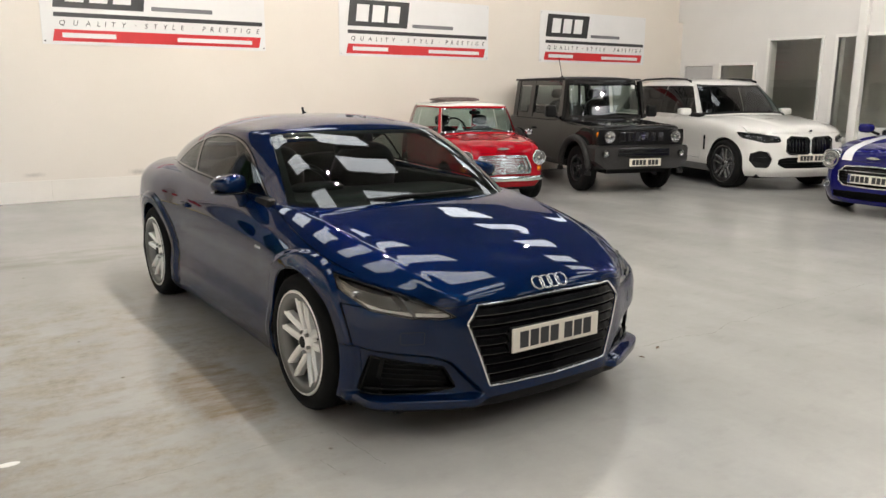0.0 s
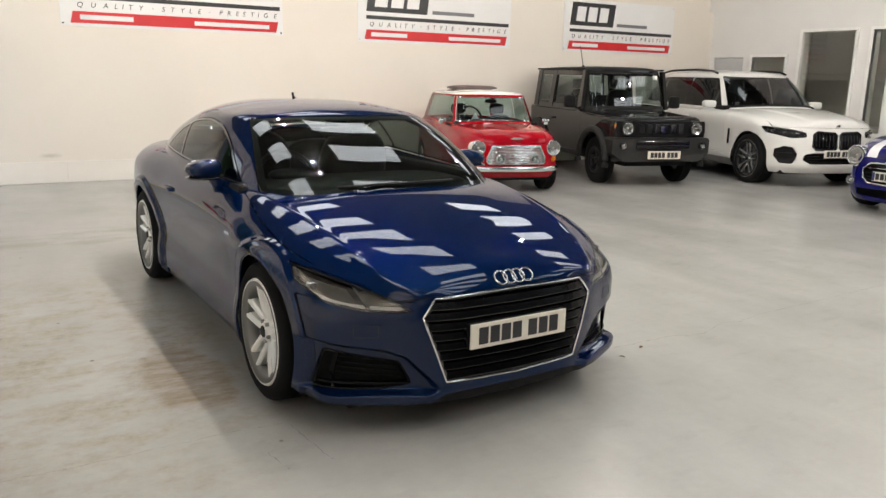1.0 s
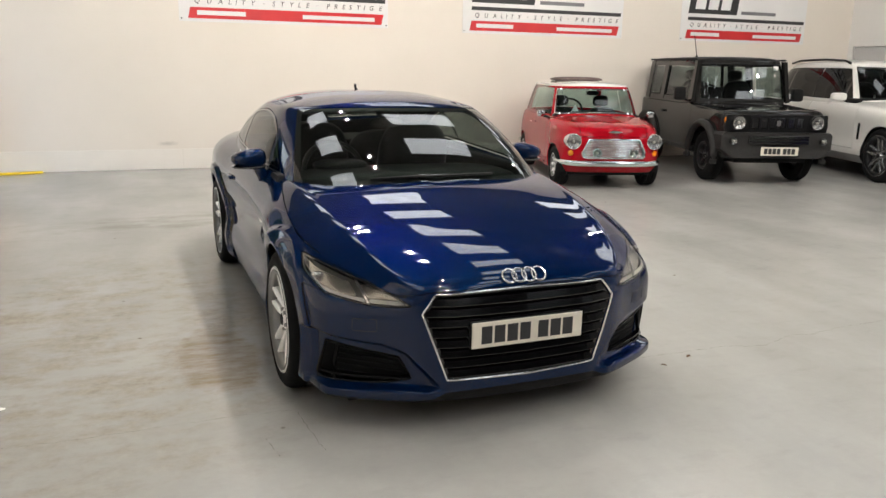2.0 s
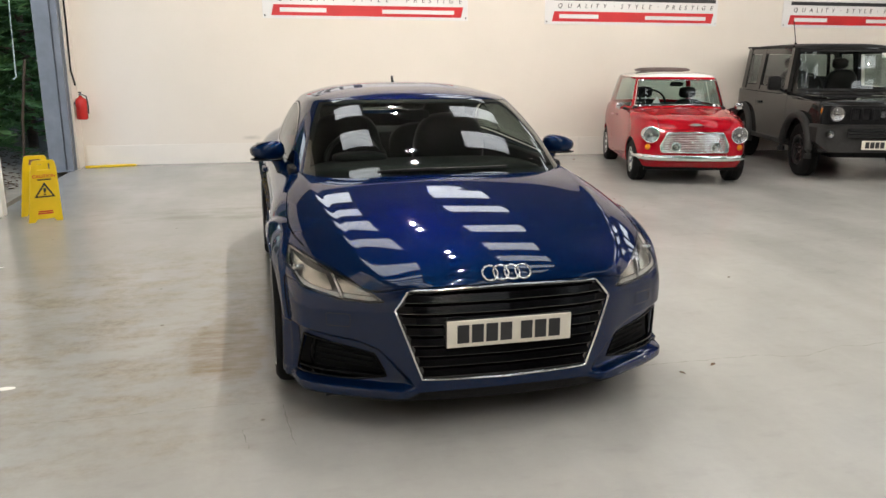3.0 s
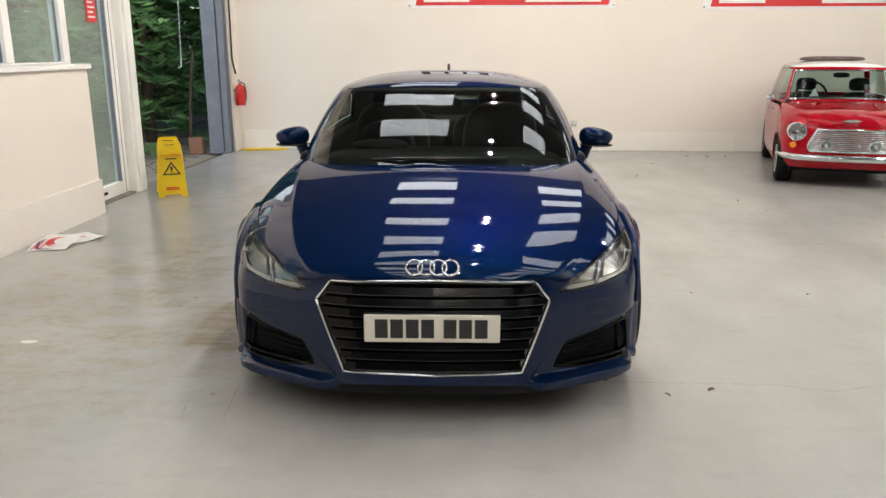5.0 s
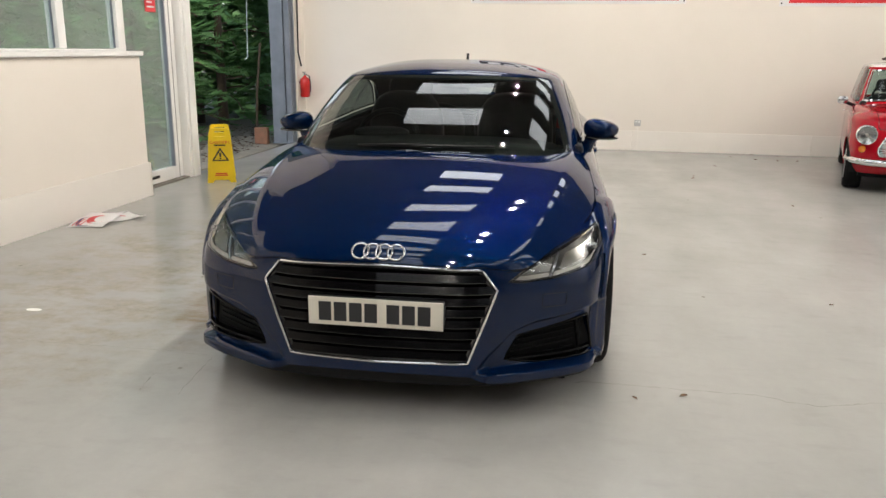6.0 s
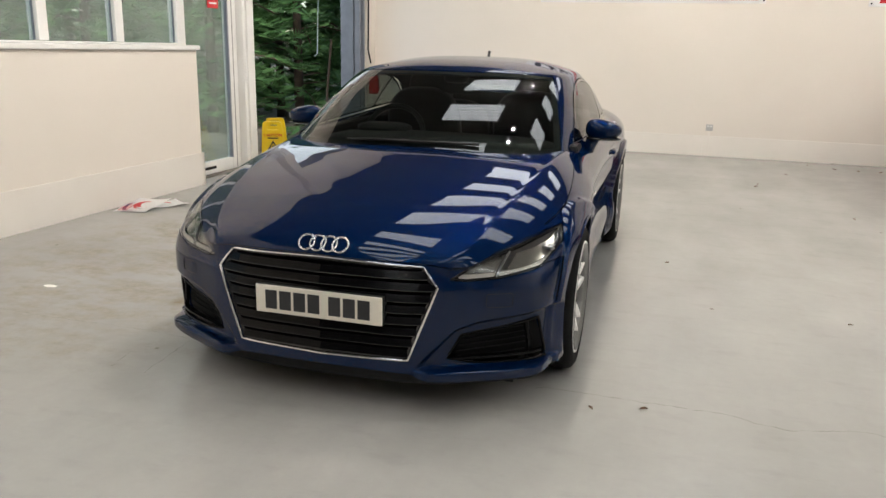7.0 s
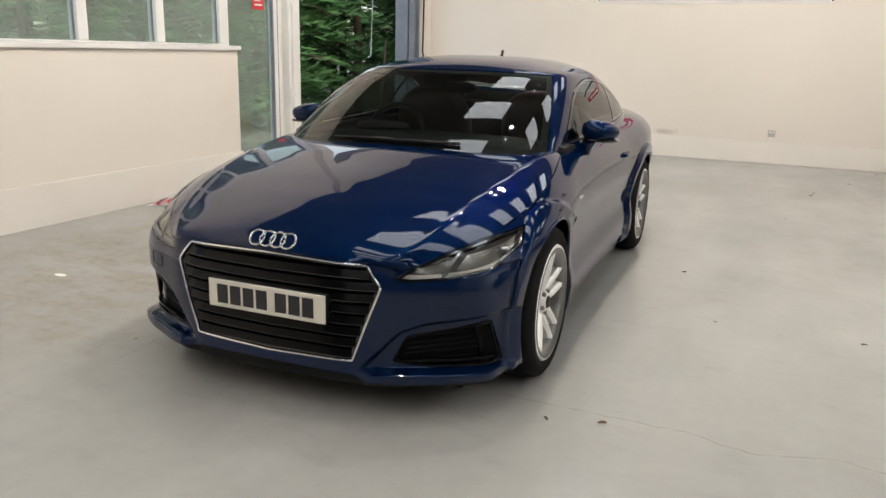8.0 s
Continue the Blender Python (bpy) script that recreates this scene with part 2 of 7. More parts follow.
# the office wall, its openings left free
structure("wall_right", boxes((RIGHT, 13.6, 11.16, 11.5, 0, TOP), (RIGHT, 13.6, 10.22, 10.44, 0, 2.0), (RIGHT, 13.6, 9.16, 9.48, 0, 2.0),
                              (RIGHT, 13.6, 9.16, 11.16, 2.0, TOP), (RIGHT, 13.6, 8.13, 9.16, 0, 0.7), (RIGHT, 13.6, 8.13, 9.16, 2.44, TOP),
                              (RIGHT, 13.6, 7.82, 8.13, 0, TOP), (RIGHT, 13.6, 7.5, 7.82, 2.44, TOP), (RIGHT, 13.6, 7.5, 7.82, 0, 0.7),
                              (RIGHT, 13.6, 7.41, 7.5, 0, TOP), (RIGHT, 13.6, 5.2, 7.41, 0, 0.9), (RIGHT, 13.6, 5.2, 7.41, 2.44, TOP),
                              (RIGHT, 13.6, FRONT, 5.2, 0, TOP)), M_OFFICEWALL, "white painted office wall with windows and doorways", "wall")
structure("wall_left", boxes((-1.7, -1.5, FRONT, 7.6, 2.9, TOP), (-1.7, -1.5, FRONT, 0.4, 0, 2.9), (-1.7, -1.36, 7.83, 10.73, 3.6, TOP), (-1.7, -1.34, 10.95, 11.5, 0, TOP),
                             (-1.7, -1.36, 7.6, 7.83, 2.9, TOP), (-1.7, -1.34, 10.73, 10.95, 3.6, TOP)), M_WALL, "cream wall above the glazing and the open loading door", "wall")
skirting = structure("skirting_back", boxes((-1.30, 13.38, BACK - 0.010, BACK - 0.001, 0, 0.270)), M_SKIRT, "tall white painted skirting", "skirting")
joints = [-1.30, 1.14, 3.58, 6.02, 8.46, 10.90, 13.38]
for x0, x1 in zip(joints, joints[1:]):
    part("board", boxes((x0 + 0.0015, x1 - 0.0015, BACK - 0.024, BACK - 0.0105, 0.002, 0.285), bevel=0.004), M_SKIRT, skirting)
structure("half_wall", boxes((-1.5, -1.182, 0.4, 6.465, 0, 1.30)), M_WALL, "cream boxed-in half wall under the glazing", "wall")
structure("half_wall_skirting", boxes((-1.180, -1.162, 0.4, 6.485, 0, 0.318), (-1.5, -1.162, 6.467, 6.485, 0, 0.318)), M_SKIRT, "tall white painted skirting board", "skirting")
structure("window_ledge", boxes((-1.5, -1.150, 0.4, 6.492, 1.302, 1.345), bevel=0.008), M_WHITE, "white painted window ledge", "ledge")


# ---- smooth forms for vehicles ----
def curve(*pts):
    """A smooth line through (t, value) pairs that never overshoots."""
    xs, ys = np.array([p[0] for p in pts], float), np.array([p[1] for p in pts], float)
    h, d = np.diff(xs), np.diff(ys) / np.diff(xs)
    s = np.zeros(len(xs))
    s[0], s[-1] = d[0], d[-1]
    for i in range(1, len(xs) - 1):
        if d[i - 1] * d[i] > 0:
            w1, w2 = 2 * h[i] + h[i - 1], h[i] + 2 * h[i - 1]
            s[i] = (w1 + w2) / (w1 / d[i - 1] + w2 / d[i])

    def f(t):
        t = np.clip(np.asarray(t, float), xs[0], xs[-1])
        i = np.clip(np.searchsorted(xs, t, side="right") - 1, 0, len(h) - 1)
        k = (t - xs[i]) / h[i]
        return (ys[i] * (1 + 2 * k) * (1 - k) ** 2 + s[i] * h[i] * k * (1 - k) ** 2
                + ys[i + 1] * k * k * (3 - 2 * k) + s[i + 1] * h[i] * k * k * (k - 1))
    return f


def step(a, b, t):
    k = np.clip((np.asarray(t, float) - a) / (b - a), 0, 1)
    return k * k * (3 - 2 * k)


class Sheet:
    """A polygon sheet that can be cut along the zero line of a field."""

    def __init__(self, points, attrs, faces):
        self.P, self.A, self.F = points, attrs, faces

    def split(self, field):
        f = np.asarray(field(self.P, self.A), float)
        sign = (f <= 0).tolist()
        extra_p, extra_a, cache, inner, outer = [], [], {}, [], []
        n = len(self.P)

        def crossing(i, j):
            key = (i, j) if i < j else (j, i)
            if key not in cache:
                a, b = key
                k = f[a] / (f[a] - f[b])
                extra_p.append(self.P[a] + k * (self.P[b] - self.P[a]))
                extra_a.append(self.A[a] + k * (self.A[b] - self.A[a]))
                cache[key] = n + len(extra_p) - 1
            return cache[key]

        for face in self.F:
            c = sum(sign[i] for i in face)
            if c == len(face):
                inner.append(face)
            elif c == 0:
                outer.append(face)
            else:
                fi, fo = [], []
                for i, j in zip(face, face[1:] + face[:1]):
                    (fi if sign[i] else fo).append(i)
                    if sign[i] != sign[j]:
                        m = crossing(i, j)
                        fi.append(m)
                        fo.append(m)
                inner.append(tuple(fi))
                outer.append(tuple(fo))
        p = np.vstack([self.P, extra_p]) if extra_p else self.P
        a = np.vstack([self.A, extra_a]) if extra_a else self.A
        return Sheet(p, a, inner), Sheet(p, a, outer)

    def take(self, field, gap=0.0):
        """Cuts the field's inside out of the sheet and returns it, a gap wide all round between the two."""
        inside, rest = self.split(lambda p, a: field(p, a) + gap)
        _, rest = rest.split(lambda p, a: field(p, a) - gap) if gap else (None, rest)
        self.P, self.A, self.F = rest.P, rest.A, rest.F
        return inside

    def mesh(self, name, mat, parent, label="", thick=0.0, shift=0.0):
        used = sorted({i for f in self.F for i in f})
        where = {i: k for k, i in enumerate(used)}
        me = bpy.data.meshes.new(name)
        me.from_pydata([tuple(map(float, self.P[i])) for i in used], [], [tuple(where[i] for i in f) for f in self.F])
        bm = bmesh.new()
        bm.from_mesh(me)
        bmesh.ops.remove_doubles(bm, verts=bm.verts, dist=0.0006)
        if shift:
            bm.normal_update()
            for v, nrm in [(v, v.normal.copy()) for v in bm.verts]:
                v.co -= nrm * shift
        bm.to_mesh(me)
        bm.free()
        me.shade_smooth()
        me.materials.append(mat)
        ob = new(name, me)
        ob.parent = parent
        if label:
            ob["label"] = label
        if thick:
            s = ob.modifiers.new("thickness", "SOLIDIFY")
            s.thickness, s.offset, s.use_even_offset = thick, -1, False
            ob.modifiers.new("crisp_rims", "EDGE_SPLIT").split_angle = radians(55)
        return ob


def soften(rows, rounds):
    """Rounds the lines of points off, ends kept."""
    for _ in range(rounds):
        rows[:, 1:-1] += 0.5 * ((rows[:, :-2] + rows[:, 2:]) / 2 - rows[:, 1:-1])
    return rows


def resampled(line, n):
    d = np.r_[0, np.cumsum(np.linalg.norm(np.diff(line[:, :3], axis=0), axis=1) + 1e-9)]
    t = np.linspace(0, d[-1], n)
    return np.stack([np.interp(t, d, line[:, c]) for c in range(line.shape[1])], 1)


def both_sides(rows):
    """A sheet from lines over one half (x >= 0), mirrored to the other."""
    nu, nv = rows.shape[:2]
    half = rows.reshape(-1, rows.shape[2])
    other = half.copy()
    other[:, 0] *= -1
    p = np.vstack([half, other])
    faces = []
    for i in range(nu - 1):
        for j in range(nv - 1):
            a, b, c, d = i * nv + j, (i + 1) * nv + j, (i + 1) * nv + j + 1, i * nv + j + 1
            faces.append((a, b, c, d))
            o = nu * nv
            faces.append((o + d, o + c, o + b, o + a))
    return Sheet(p[:, :3], p[:, 3:], faces)


class Shell:
    """The lower body of a vehicle: a plan outline with side, front and rear profiles, and a top over it."""

    def __init__(self, outline, front, side, rear, top, edge, bow=2.6, nu=300, nv=110, rounds=24, z0=0.10, top_feature=None, fw=(0.25, 0.75), rw=(3.6, 3.95), spine=(1.0, 3.6)):
        pts = np.array(outline, float)
        d = np.r_[0, np.cumsum(np.linalg.norm(np.diff(pts, axis=0), axis=1))]
        self.ox, self.oy = curve(*zip(d, pts[:, 0])), curve(*zip(d, pts[:, 1]))
        self.us = np.linspace(0, d[-1], nu)
        self.front, self.side, self.rear, self.top, self.edge, self.bow = front, side, rear, top, edge, bow
        self.fw, self.rw, self.top_feature = fw, rw, top_feature
        x, y = self.ox(self.us), self.oy(self.us)
        tx, ty = np.gradient(x), np.gradient(y)
        tx[0], ty[0], tx[-1], ty[-1] = 1, 0, -1, 0
        ln = np.hypot(tx, ty)
        self.nx, self.ny = -ty / ln, tx / ln
        self.x, self.y = x, y
        far = np.argmax(x)
        self.front_half = (y[:far + 1], x[:far + 1])
        self.rear_half = (y[far:], x[far:])
        lines = []
        ys = np.clip(y, *spine)
        for i in range(nu):
            z1 = float(self.height(x[i], y[i]))
            zs = np.linspace(z0, z1, 50)
            px, py = self.layer(i, zs)
            wall = np.stack([px, py, zs], 1)
            k = np.linspace(0, 1, 60)[1:] ** 0.9
            qx, qy = px[-1] * (1 - k), py[-1] * (1 - k) + ys[i] * k
            lines.append(resampled(np.vstack([wall, np.stack([qx, qy, self.height(qx, qy)], 1)]), nv))
        rows = soften(np.array(lines), rounds)
        if top_feature:
            rows[:, :, 2] += top_feature(rows[:, :, 0], rows[:, :, 1]) * step(0.50, 0.62, rows[:, :, 2])
        u = np.repeat(self.us[:, None, None], nv, 1)
        self.sheet = both_sides(np.concatenate([rows, u], 2))

    def layer(self, i, zs):
        y = self.y[i]
        wf, wr = 1 - step(*self.fw, y), step(*self.rw, y)
        off = wf * self.front(zs) + wr * self.rear(zs) + (1 - wf - wr) * self.side(zs)
        return np.maximum(self.x[i] + self.nx[i] * off, 0), self.y[i] + self.ny[i] * off

    def half_width(self, y):
        far = self.front_half[0][-1]
        return np.where(y < far, np.interp(y, *self.front_half), np.interp(y, *self.rear_half))

    def height(self, x, y):
        w = np.maximum(self.half_width(y), 0.05)
        k = np.clip(np.abs(x) / w, 0, 1)
        if isinstance(self.bow, tuple):
            share, p, q = self.bow
            fall = share * k ** p + (1 - share) * k ** q
        else:
            fall = k ** self.bow
        z = self.top(y) - (self.top(y) - self.edge(y)) * fall
        return z

    def face(self, x, z):
        """How far back the front of the body lies at (x, z)."""
        n = len(self.us) // 2
        px, py = zip(*[self.layer(i, np.array([z])) for i in range(n)])
        return np.interp(np.abs(x), np.array(px)[:, 0], np.array(py)[:, 0])


class Cabin:
    """The upper body: lines from a base ring over a top ring to the middle of the roof. Attributes: angle, level (0 base, 1 top ring, 2 middle)."""

    def __init__(self, base, top, mid, base_z, top_z, roof, bulge=0.03, nu=220, nv=90, rounds=14, crown=2.2, rear_bulge=None):
        lines = []
        for a in np.linspace(0, math.pi, nu):
            (bx, by), (tx, ty) = self.ring(base, mid, a), self.ring(top, mid, a)
            b, t = np.array([bx, by, base_z(bx, by)]), np.array([tx, ty, top_z(tx, ty)])
            k = np.linspace(0, 1, 40)[:, None]
            out = np.array([bx - tx, (by - ty) * 0.4, 0.5])
            out /= max(np.linalg.norm(out), 1e-6)
            swell = bulge + ((rear_bulge or bulge) - bulge) * float(step(1.7, 2.6, a))
            wall = b + (t - b) * k + out * swell * 4 * k * (1 - k)
            j = np.linspace(0, 1, 40)[1:]
            yc = np.clip(ty, mid - 0.15, mid + 0.15)
            qx, qy = tx * (1 - j), ty + (yc - ty) * j
            w = self.width_at(top, mid, qy)
            qz = roof(qy) - (roof(qy) - top_z(tx, qy)) * np.clip(np.abs(qx) / w, 0, 1) ** crown
            line = np.vstack([np.c_[wall, np.full(40, a), k[:, 0]], np.c_[qx, qy, qz, np.full(39, a), 1 + j]])
            lines.append(resampled(line, nv))
        rows = np.array(lines)
        rows[:, :, :3] = soften(rows[:, :, :3].copy(), rounds)
        self.sheet = both_sides(rows)

    @staticmethod
    def ring(r, mid, a):
        yf, yr, w, nf, nr = r
        n = nf if a < math.pi / 2 else nr
        s, c = abs(math.sin(a)) ** (2 / n), abs(math.cos(a)) ** (2 / n)
        return w * s, (mid - (mid - yf) * c) if a < math.pi / 2 else (mid + (yr - mid) * c)

    @staticmethod
    def width_at(r, mid, y):
        yf, yr, w, nf, nr = r
        n = np.where(y < mid, nf, nr)
        k = np.where(y < mid, (mid - y) / (mid - yf), (y - mid) / (yr - mid))
        return np.maximum(w * (1 - np.clip(k, 0, 1) ** n) ** (1 / n), 0.02)


def inside(corners, axes=(0, 2)):
    """A field that is negative inside a convex outline, in the picture of the two axes, on both sides of the middle."""
    c = np.array(corners, float)
    area = sum(c[i - 1][0] * c[i][1] - c[i][0] * c[i - 1][1] for i in range(len(c)))
    if area < 0:
        c = c[::-1]

    def f(p, a=None):
        x = np.abs(p[:, axes[0]]) if axes[0] == 0 else p[:, axes[0]]
        y = p[:, axes[1]]
        d = [((x - q[0]) * (r[1] - q[1]) - (y - q[1]) * (r[0] - q[0])) / np.hypot(*(r - q)) for q, r in zip(c, np.roll(c, -1, 0))]
        return np.max(d, 0)
    return f


def tube(path, r, sides=8, closed=False, flat=1.0, bm=None):
    """A round bar along a path."""
    bm = bm or bmesh.new()
    p = [Vector(q) for q in path]
    n = len(p)
    rings = []
    for i, q in enumerate(p):
        a = p[(i - 1) % n] if closed or i else q
        b = p[(i + 1) % n] if closed or i < n - 1 else q
        t = (b - a).normalized()
        s = t.cross(Vector((0, 0, 1)))
        s = s.normalized() if s.length > 0.05 else Vector((1, 0, 0))
        u = s.cross(t)
        rings.append([bm.verts.new(q + s * r * math.cos(2 * math.pi * k / sides) + u * r * flat * math.sin(2 * math.pi * k / sides)) for k in range(sides)])
    for i in range(n if closed else n - 1):
        a, b = rings[i], rings[(i + 1) % n]
        for k in range(sides):
            bm.faces.new((a[k], a[(k + 1) % sides], b[(k + 1) % sides], b[k]))
    if not closed:
        bm.faces.new(rings[0][::-1])
        bm.faces.new(rings[-1])
    bmesh.ops.recalc_face_normals(bm, faces=bm.faces)
    return bm


def bar(path, depth, height, bm=None, lean=0.0):
    """A flat bar along a path that runs across: depth along y, height along z."""
    bm = bm or bmesh.new()
    rings = [[bm.verts.new((x + 0, y + sy * depth / 2 + sz * lean, z + sz * height / 2)) for sy, sz in ((-1, -1), (1, -1), (1, 1), (-1, 1))] for x, y, z in path]
    for a, b in zip(rings, rings[1:]):
        for k in range(4):
            bm.faces.new((a[k], b[k], b[(k + 1) % 4], a[(k + 1) % 4]))
    bm.faces.new(rings[0])
    bm.faces.new(rings[-1][::-1])
    bmesh.ops.recalc_face_normals(bm, faces=bm.faces)
    return bm


def lathe(profile, n=48, bm=None, m=None):
    """A turned form about the x axis from (radius, x) pairs."""
    bm = bm or bmesh.new()
    m = m or Matrix()
    rings = [[bm.verts.new(m @ Vector((x, r * math.cos(2 * math.pi * k / n), r * math.sin(2 * math.pi * k / n)))) for k in range(n)] for r, x in profile]
    for a, b in zip(rings, rings[1:]):
        for k in range(n):
            bm.faces.new((a[k], a[(k + 1) % n], b[(k + 1) % n], b[k]))
    bmesh.ops.remove_doubles(bm, verts=bm.verts, dist=1e-5)
    bmesh.ops.recalc_face_normals(bm, faces=bm.faces)
    return bm


def blob(size, m=None, power=2.0, u=24, v=14, bm=None):
    """A rounded form: a ball drawn towards a box as the power grows."""
    bm = bm or bmesh.new()
    s = bmesh.ops.create_uvsphere(bm, u_segments=u, v_segments=v, radius=1)["verts"]
    for q in s:
        q.co = Vector([math.copysign(abs(c) ** (2 / power), c) * k for c, k in zip(q.co, size)])
        if m is not None:
            q.co = m @ q.co
    return bm


def prism(corners, y0, y1, bm=None, face=None, n=1):
    """A plate with the outline corners in (x, z), from depth y0 to y1; face(x, z) bends it."""
    bm = bm or bmesh.new()
    g = face or (lambda x, z: 0)
    a = [bm.verts.new((x, y0 + float(g(x, z)), z)) for x, z in corners]
    b = [bm.verts.new((x, y1 + float(g(x, z)), z)) for x, z in corners]
    bm.faces.new(a)
    bm.faces.new(b[::-1])
    for i in range(len(a)):
        j = (i + 1) % len(a)
        bm.faces.new((a[i], b[i], b[j], a[j]))
    bmesh.ops.recalc_face_normals(bm, faces=bm.faces)
    return bm


def wheel(car, x, y, radius, width, rim_radius, style, mat_rim, dark=None, spokes=5):
    """A wheel whose outer face looks away from the car's middle: the barrel carries tyre, spokes, disc and cap."""
    side = 1 if x > 0 else -1
    r, w = radius, width
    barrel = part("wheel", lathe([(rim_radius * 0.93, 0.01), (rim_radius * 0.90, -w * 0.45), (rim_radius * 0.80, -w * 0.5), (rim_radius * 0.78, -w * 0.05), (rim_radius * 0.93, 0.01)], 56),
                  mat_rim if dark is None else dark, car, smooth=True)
    barrel.matrix_local = pose(x, y, radius, 0, 0, 0 if side > 0 else 180)
    tyre = [(rim_radius * 0.955, -0.012), (rim_radius * 1.0, 0.006), (r * 0.90, 0.008), (r * 0.965, -0.006), (r * 0.99, -0.022), (r, -0.04)]
    for k in range(4):
        c = -0.04 - (w - 0.08) * (k + 0.5) / 4
        tyre += [(r, c - 0.012), (r - 0.008, c - 0.016), (r - 0.008, c - 0.022), (r, c - 0.026)]
    tyre += [(r, -w + 0.04), (r * 0.965, -w + 0.006), (r * 0.9, -w), (rim_radius, -w + 0.01), (rim_radius * 0.955, -w + 0.03)]
    part("tyre", lathe(tyre, 64), M_RUBBER, barrel, "black rubber tyre", True)
    part("rim_lip", lathe([(rim_radius * 0.875, -0.025), (rim_radius * 0.90, 0.002), (rim_radius * 0.97, 0.008), (rim_radius * 0.985, 0.0), (rim_radius * 0.95, -0.03), (rim_radius * 0.90, -0.02)], 56), mat_rim, barrel, smooth=True)
    disc = part("brake_disc", lathe([(rim_radius * 0.30, -0.07), (rim_radius * 0.72, -0.07), (rim_radius * 0.72, -0.09), (rim_radius * 0.30, -0.09)], 40), M_DISC, barrel, smooth=False)
    for s in range(spokes):
        base = 2 * math.pi * s / spokes + math.pi / 2
        lanes = [0.0]
        if style == "twin":
            lanes = [-1, 1]
        bm = bmesh.new()
        for lane in lanes:
            rings = []
            for k in range(7):
                t = k / 6
                rr = rim_radius * ((0.10 if style == "twin" else 0.16) + (0.84 if style == "twin" else 0.78) * t)
                apart = rim_radius * (0.095 + 0.085 * t)
                ang = base
                half = rim_radius * ((0.076 - 0.006 * t) if style == "twin" else (0.15 - 0.03 * t))
                xo = -0.030 + 0.024 * t ** 0.6 - 0.02 * (1 - t) ** 2
                c, sn = math.cos(ang), math.sin(ang)
                tang = Vector((0, -sn, c))
                centre = Vector((0, rr * c, rr * sn)) + tang * lane * apart
                rings.append([bm.verts.new(centre + tang * half * a + Vector((xo + b, 0, 0))) for a, b in ((-1, -0.035), (-1, -0.006), (-0.45, 0.004), (0.45, 0.004), (1, -0.006), (1, -0.035))])
            for a, b in zip(rings, rings[1:]):
                for k in range(6):
                    bm.faces.new((a[k], b[k], b[(k + 1) % 6], a[(k + 1) % 6]))
            bm.faces.new(rings[0])
            bm.faces.new(rings[-1][::-1])
        bmesh.ops.recalc_face_normals(bm, faces=bm.faces)
        part("spoke", bm, mat_rim, barrel)
    part("wheel_cap", lathe([(0.0, -0.012), (rim_radius * 0.13, -0.014), (rim_radius * 0.20, -0.03), (rim_radius * 0.24, -0.06)], 32), mat_rim, barrel, smooth=True)
    part("cap_badge", lathe([(0.0, -0.008), (rim_radius * 0.10, -0.009), (rim_radius * 0.11, -0.014)], 24), M_BLACK, barrel, "dark centre cap")
    for k in range(5):
        a = 2 * math.pi * (k + 0.5) / 5 + math.pi / 2
        part("wheel_bolt", lathe([(0.0, -0.014), (0.009, -0.015), (0.010, -0.03)], 8, m=Matrix.Translation((0, rim_radius * 0.19 * math.cos(a), rim_radius * 0.19 * math.sin(a)))), M_DISC, barrel)
    return barrel


def arch_liner(r_out, r_in, depth, n=40):
    """The hollow above a wheel, open towards the floor."""
    bm = lathe([(r_out - 0.007, 0.0), (r_out, -depth), (r_in, -depth - 0.01)], n)
    bmesh.ops.delete(bm, geom=[v for v in bm.verts if v.co.z < -0.06], context="VERTS")
    return bm


def number_plate(car, centre, w=0.52, h=0.111, m=None, yellow=False):
    """A plate whose characters are drawn as plain bars."""
    base = part("number_plate", boxes((-w / 2, w / 2, -0.004, 0.004, -h / 2, h / 2), bevel=0.0035), M_PLATE, car, "white reflective number plate with plain dark bars")
    base.matrix_local = Matrix.Translation(centre) @ (m or Matrix())
    x = -w * 0.42
    for k in range(7):
        bw = w * 0.094
        part("plate_bar", boxes((x, x + bw, -0.0062, -0.0042, -h * 0.34, h * 0.34), bevel=0.0008), M_INK, base)
        x += w * 0.114 + (w * 0.05 if k == 3 else 0)
    return base


def paint(name, base, flake, coat=1.0, metal=0.55, rough=0.32, spec=0.5):
    m = material(name, base, rough, metal, coat, spec)
    m.node_tree.nodes["Principled BSDF"].inputs["Coat IOR"].default_value = 1.47
    t = noise_node(m, 900, 2, 0.5)
    feed(m, "Base Color", ramp(m, t.outputs[0], [(0.35, base), (0.72, flake)]))
    dust = noise_node(m, 3.0, 5)
    feed(m, "Roughness", ramp(m, dust.outputs[0], [(0.3, (rough * 0.9,)), (0.8, (rough * 1.15,))]))
    return m


M_DISC = material("brake_steel", (0.35, 0.34, 0.33), 0.35, 1.0)
M_PLATE = mottled("plate_white", (0.74, 0.70, 0.60), (0.69, 0.65, 0.56), 20, 0.35)
M_SILVER = material("silver_alloy", (0.92, 0.91, 0.89), 0.28, 0.3)
M_BLUE = paint("deep_blue_metallic", (0.0003, 0.0052, 0.027), (0.0006, 0.0160, 0.066), 1.0, 0.45, 0.42, 0.0)
M_BLUE.node_tree.nodes["Principled BSDF"].inputs["Specular Tint"].default_value = (0.015, 0.185, 0.55, 1)
M_CARGLASS = glass("car_glass", (0.48, 0.55, 0.515), 1.85)
M_SIDEGLASS = glass("dark_side_glass", (0.34, 0.38, 0.365), 1.40)
M_LENS = glass("lamp_lens", (0.97, 0.97, 0.97), 1.45)
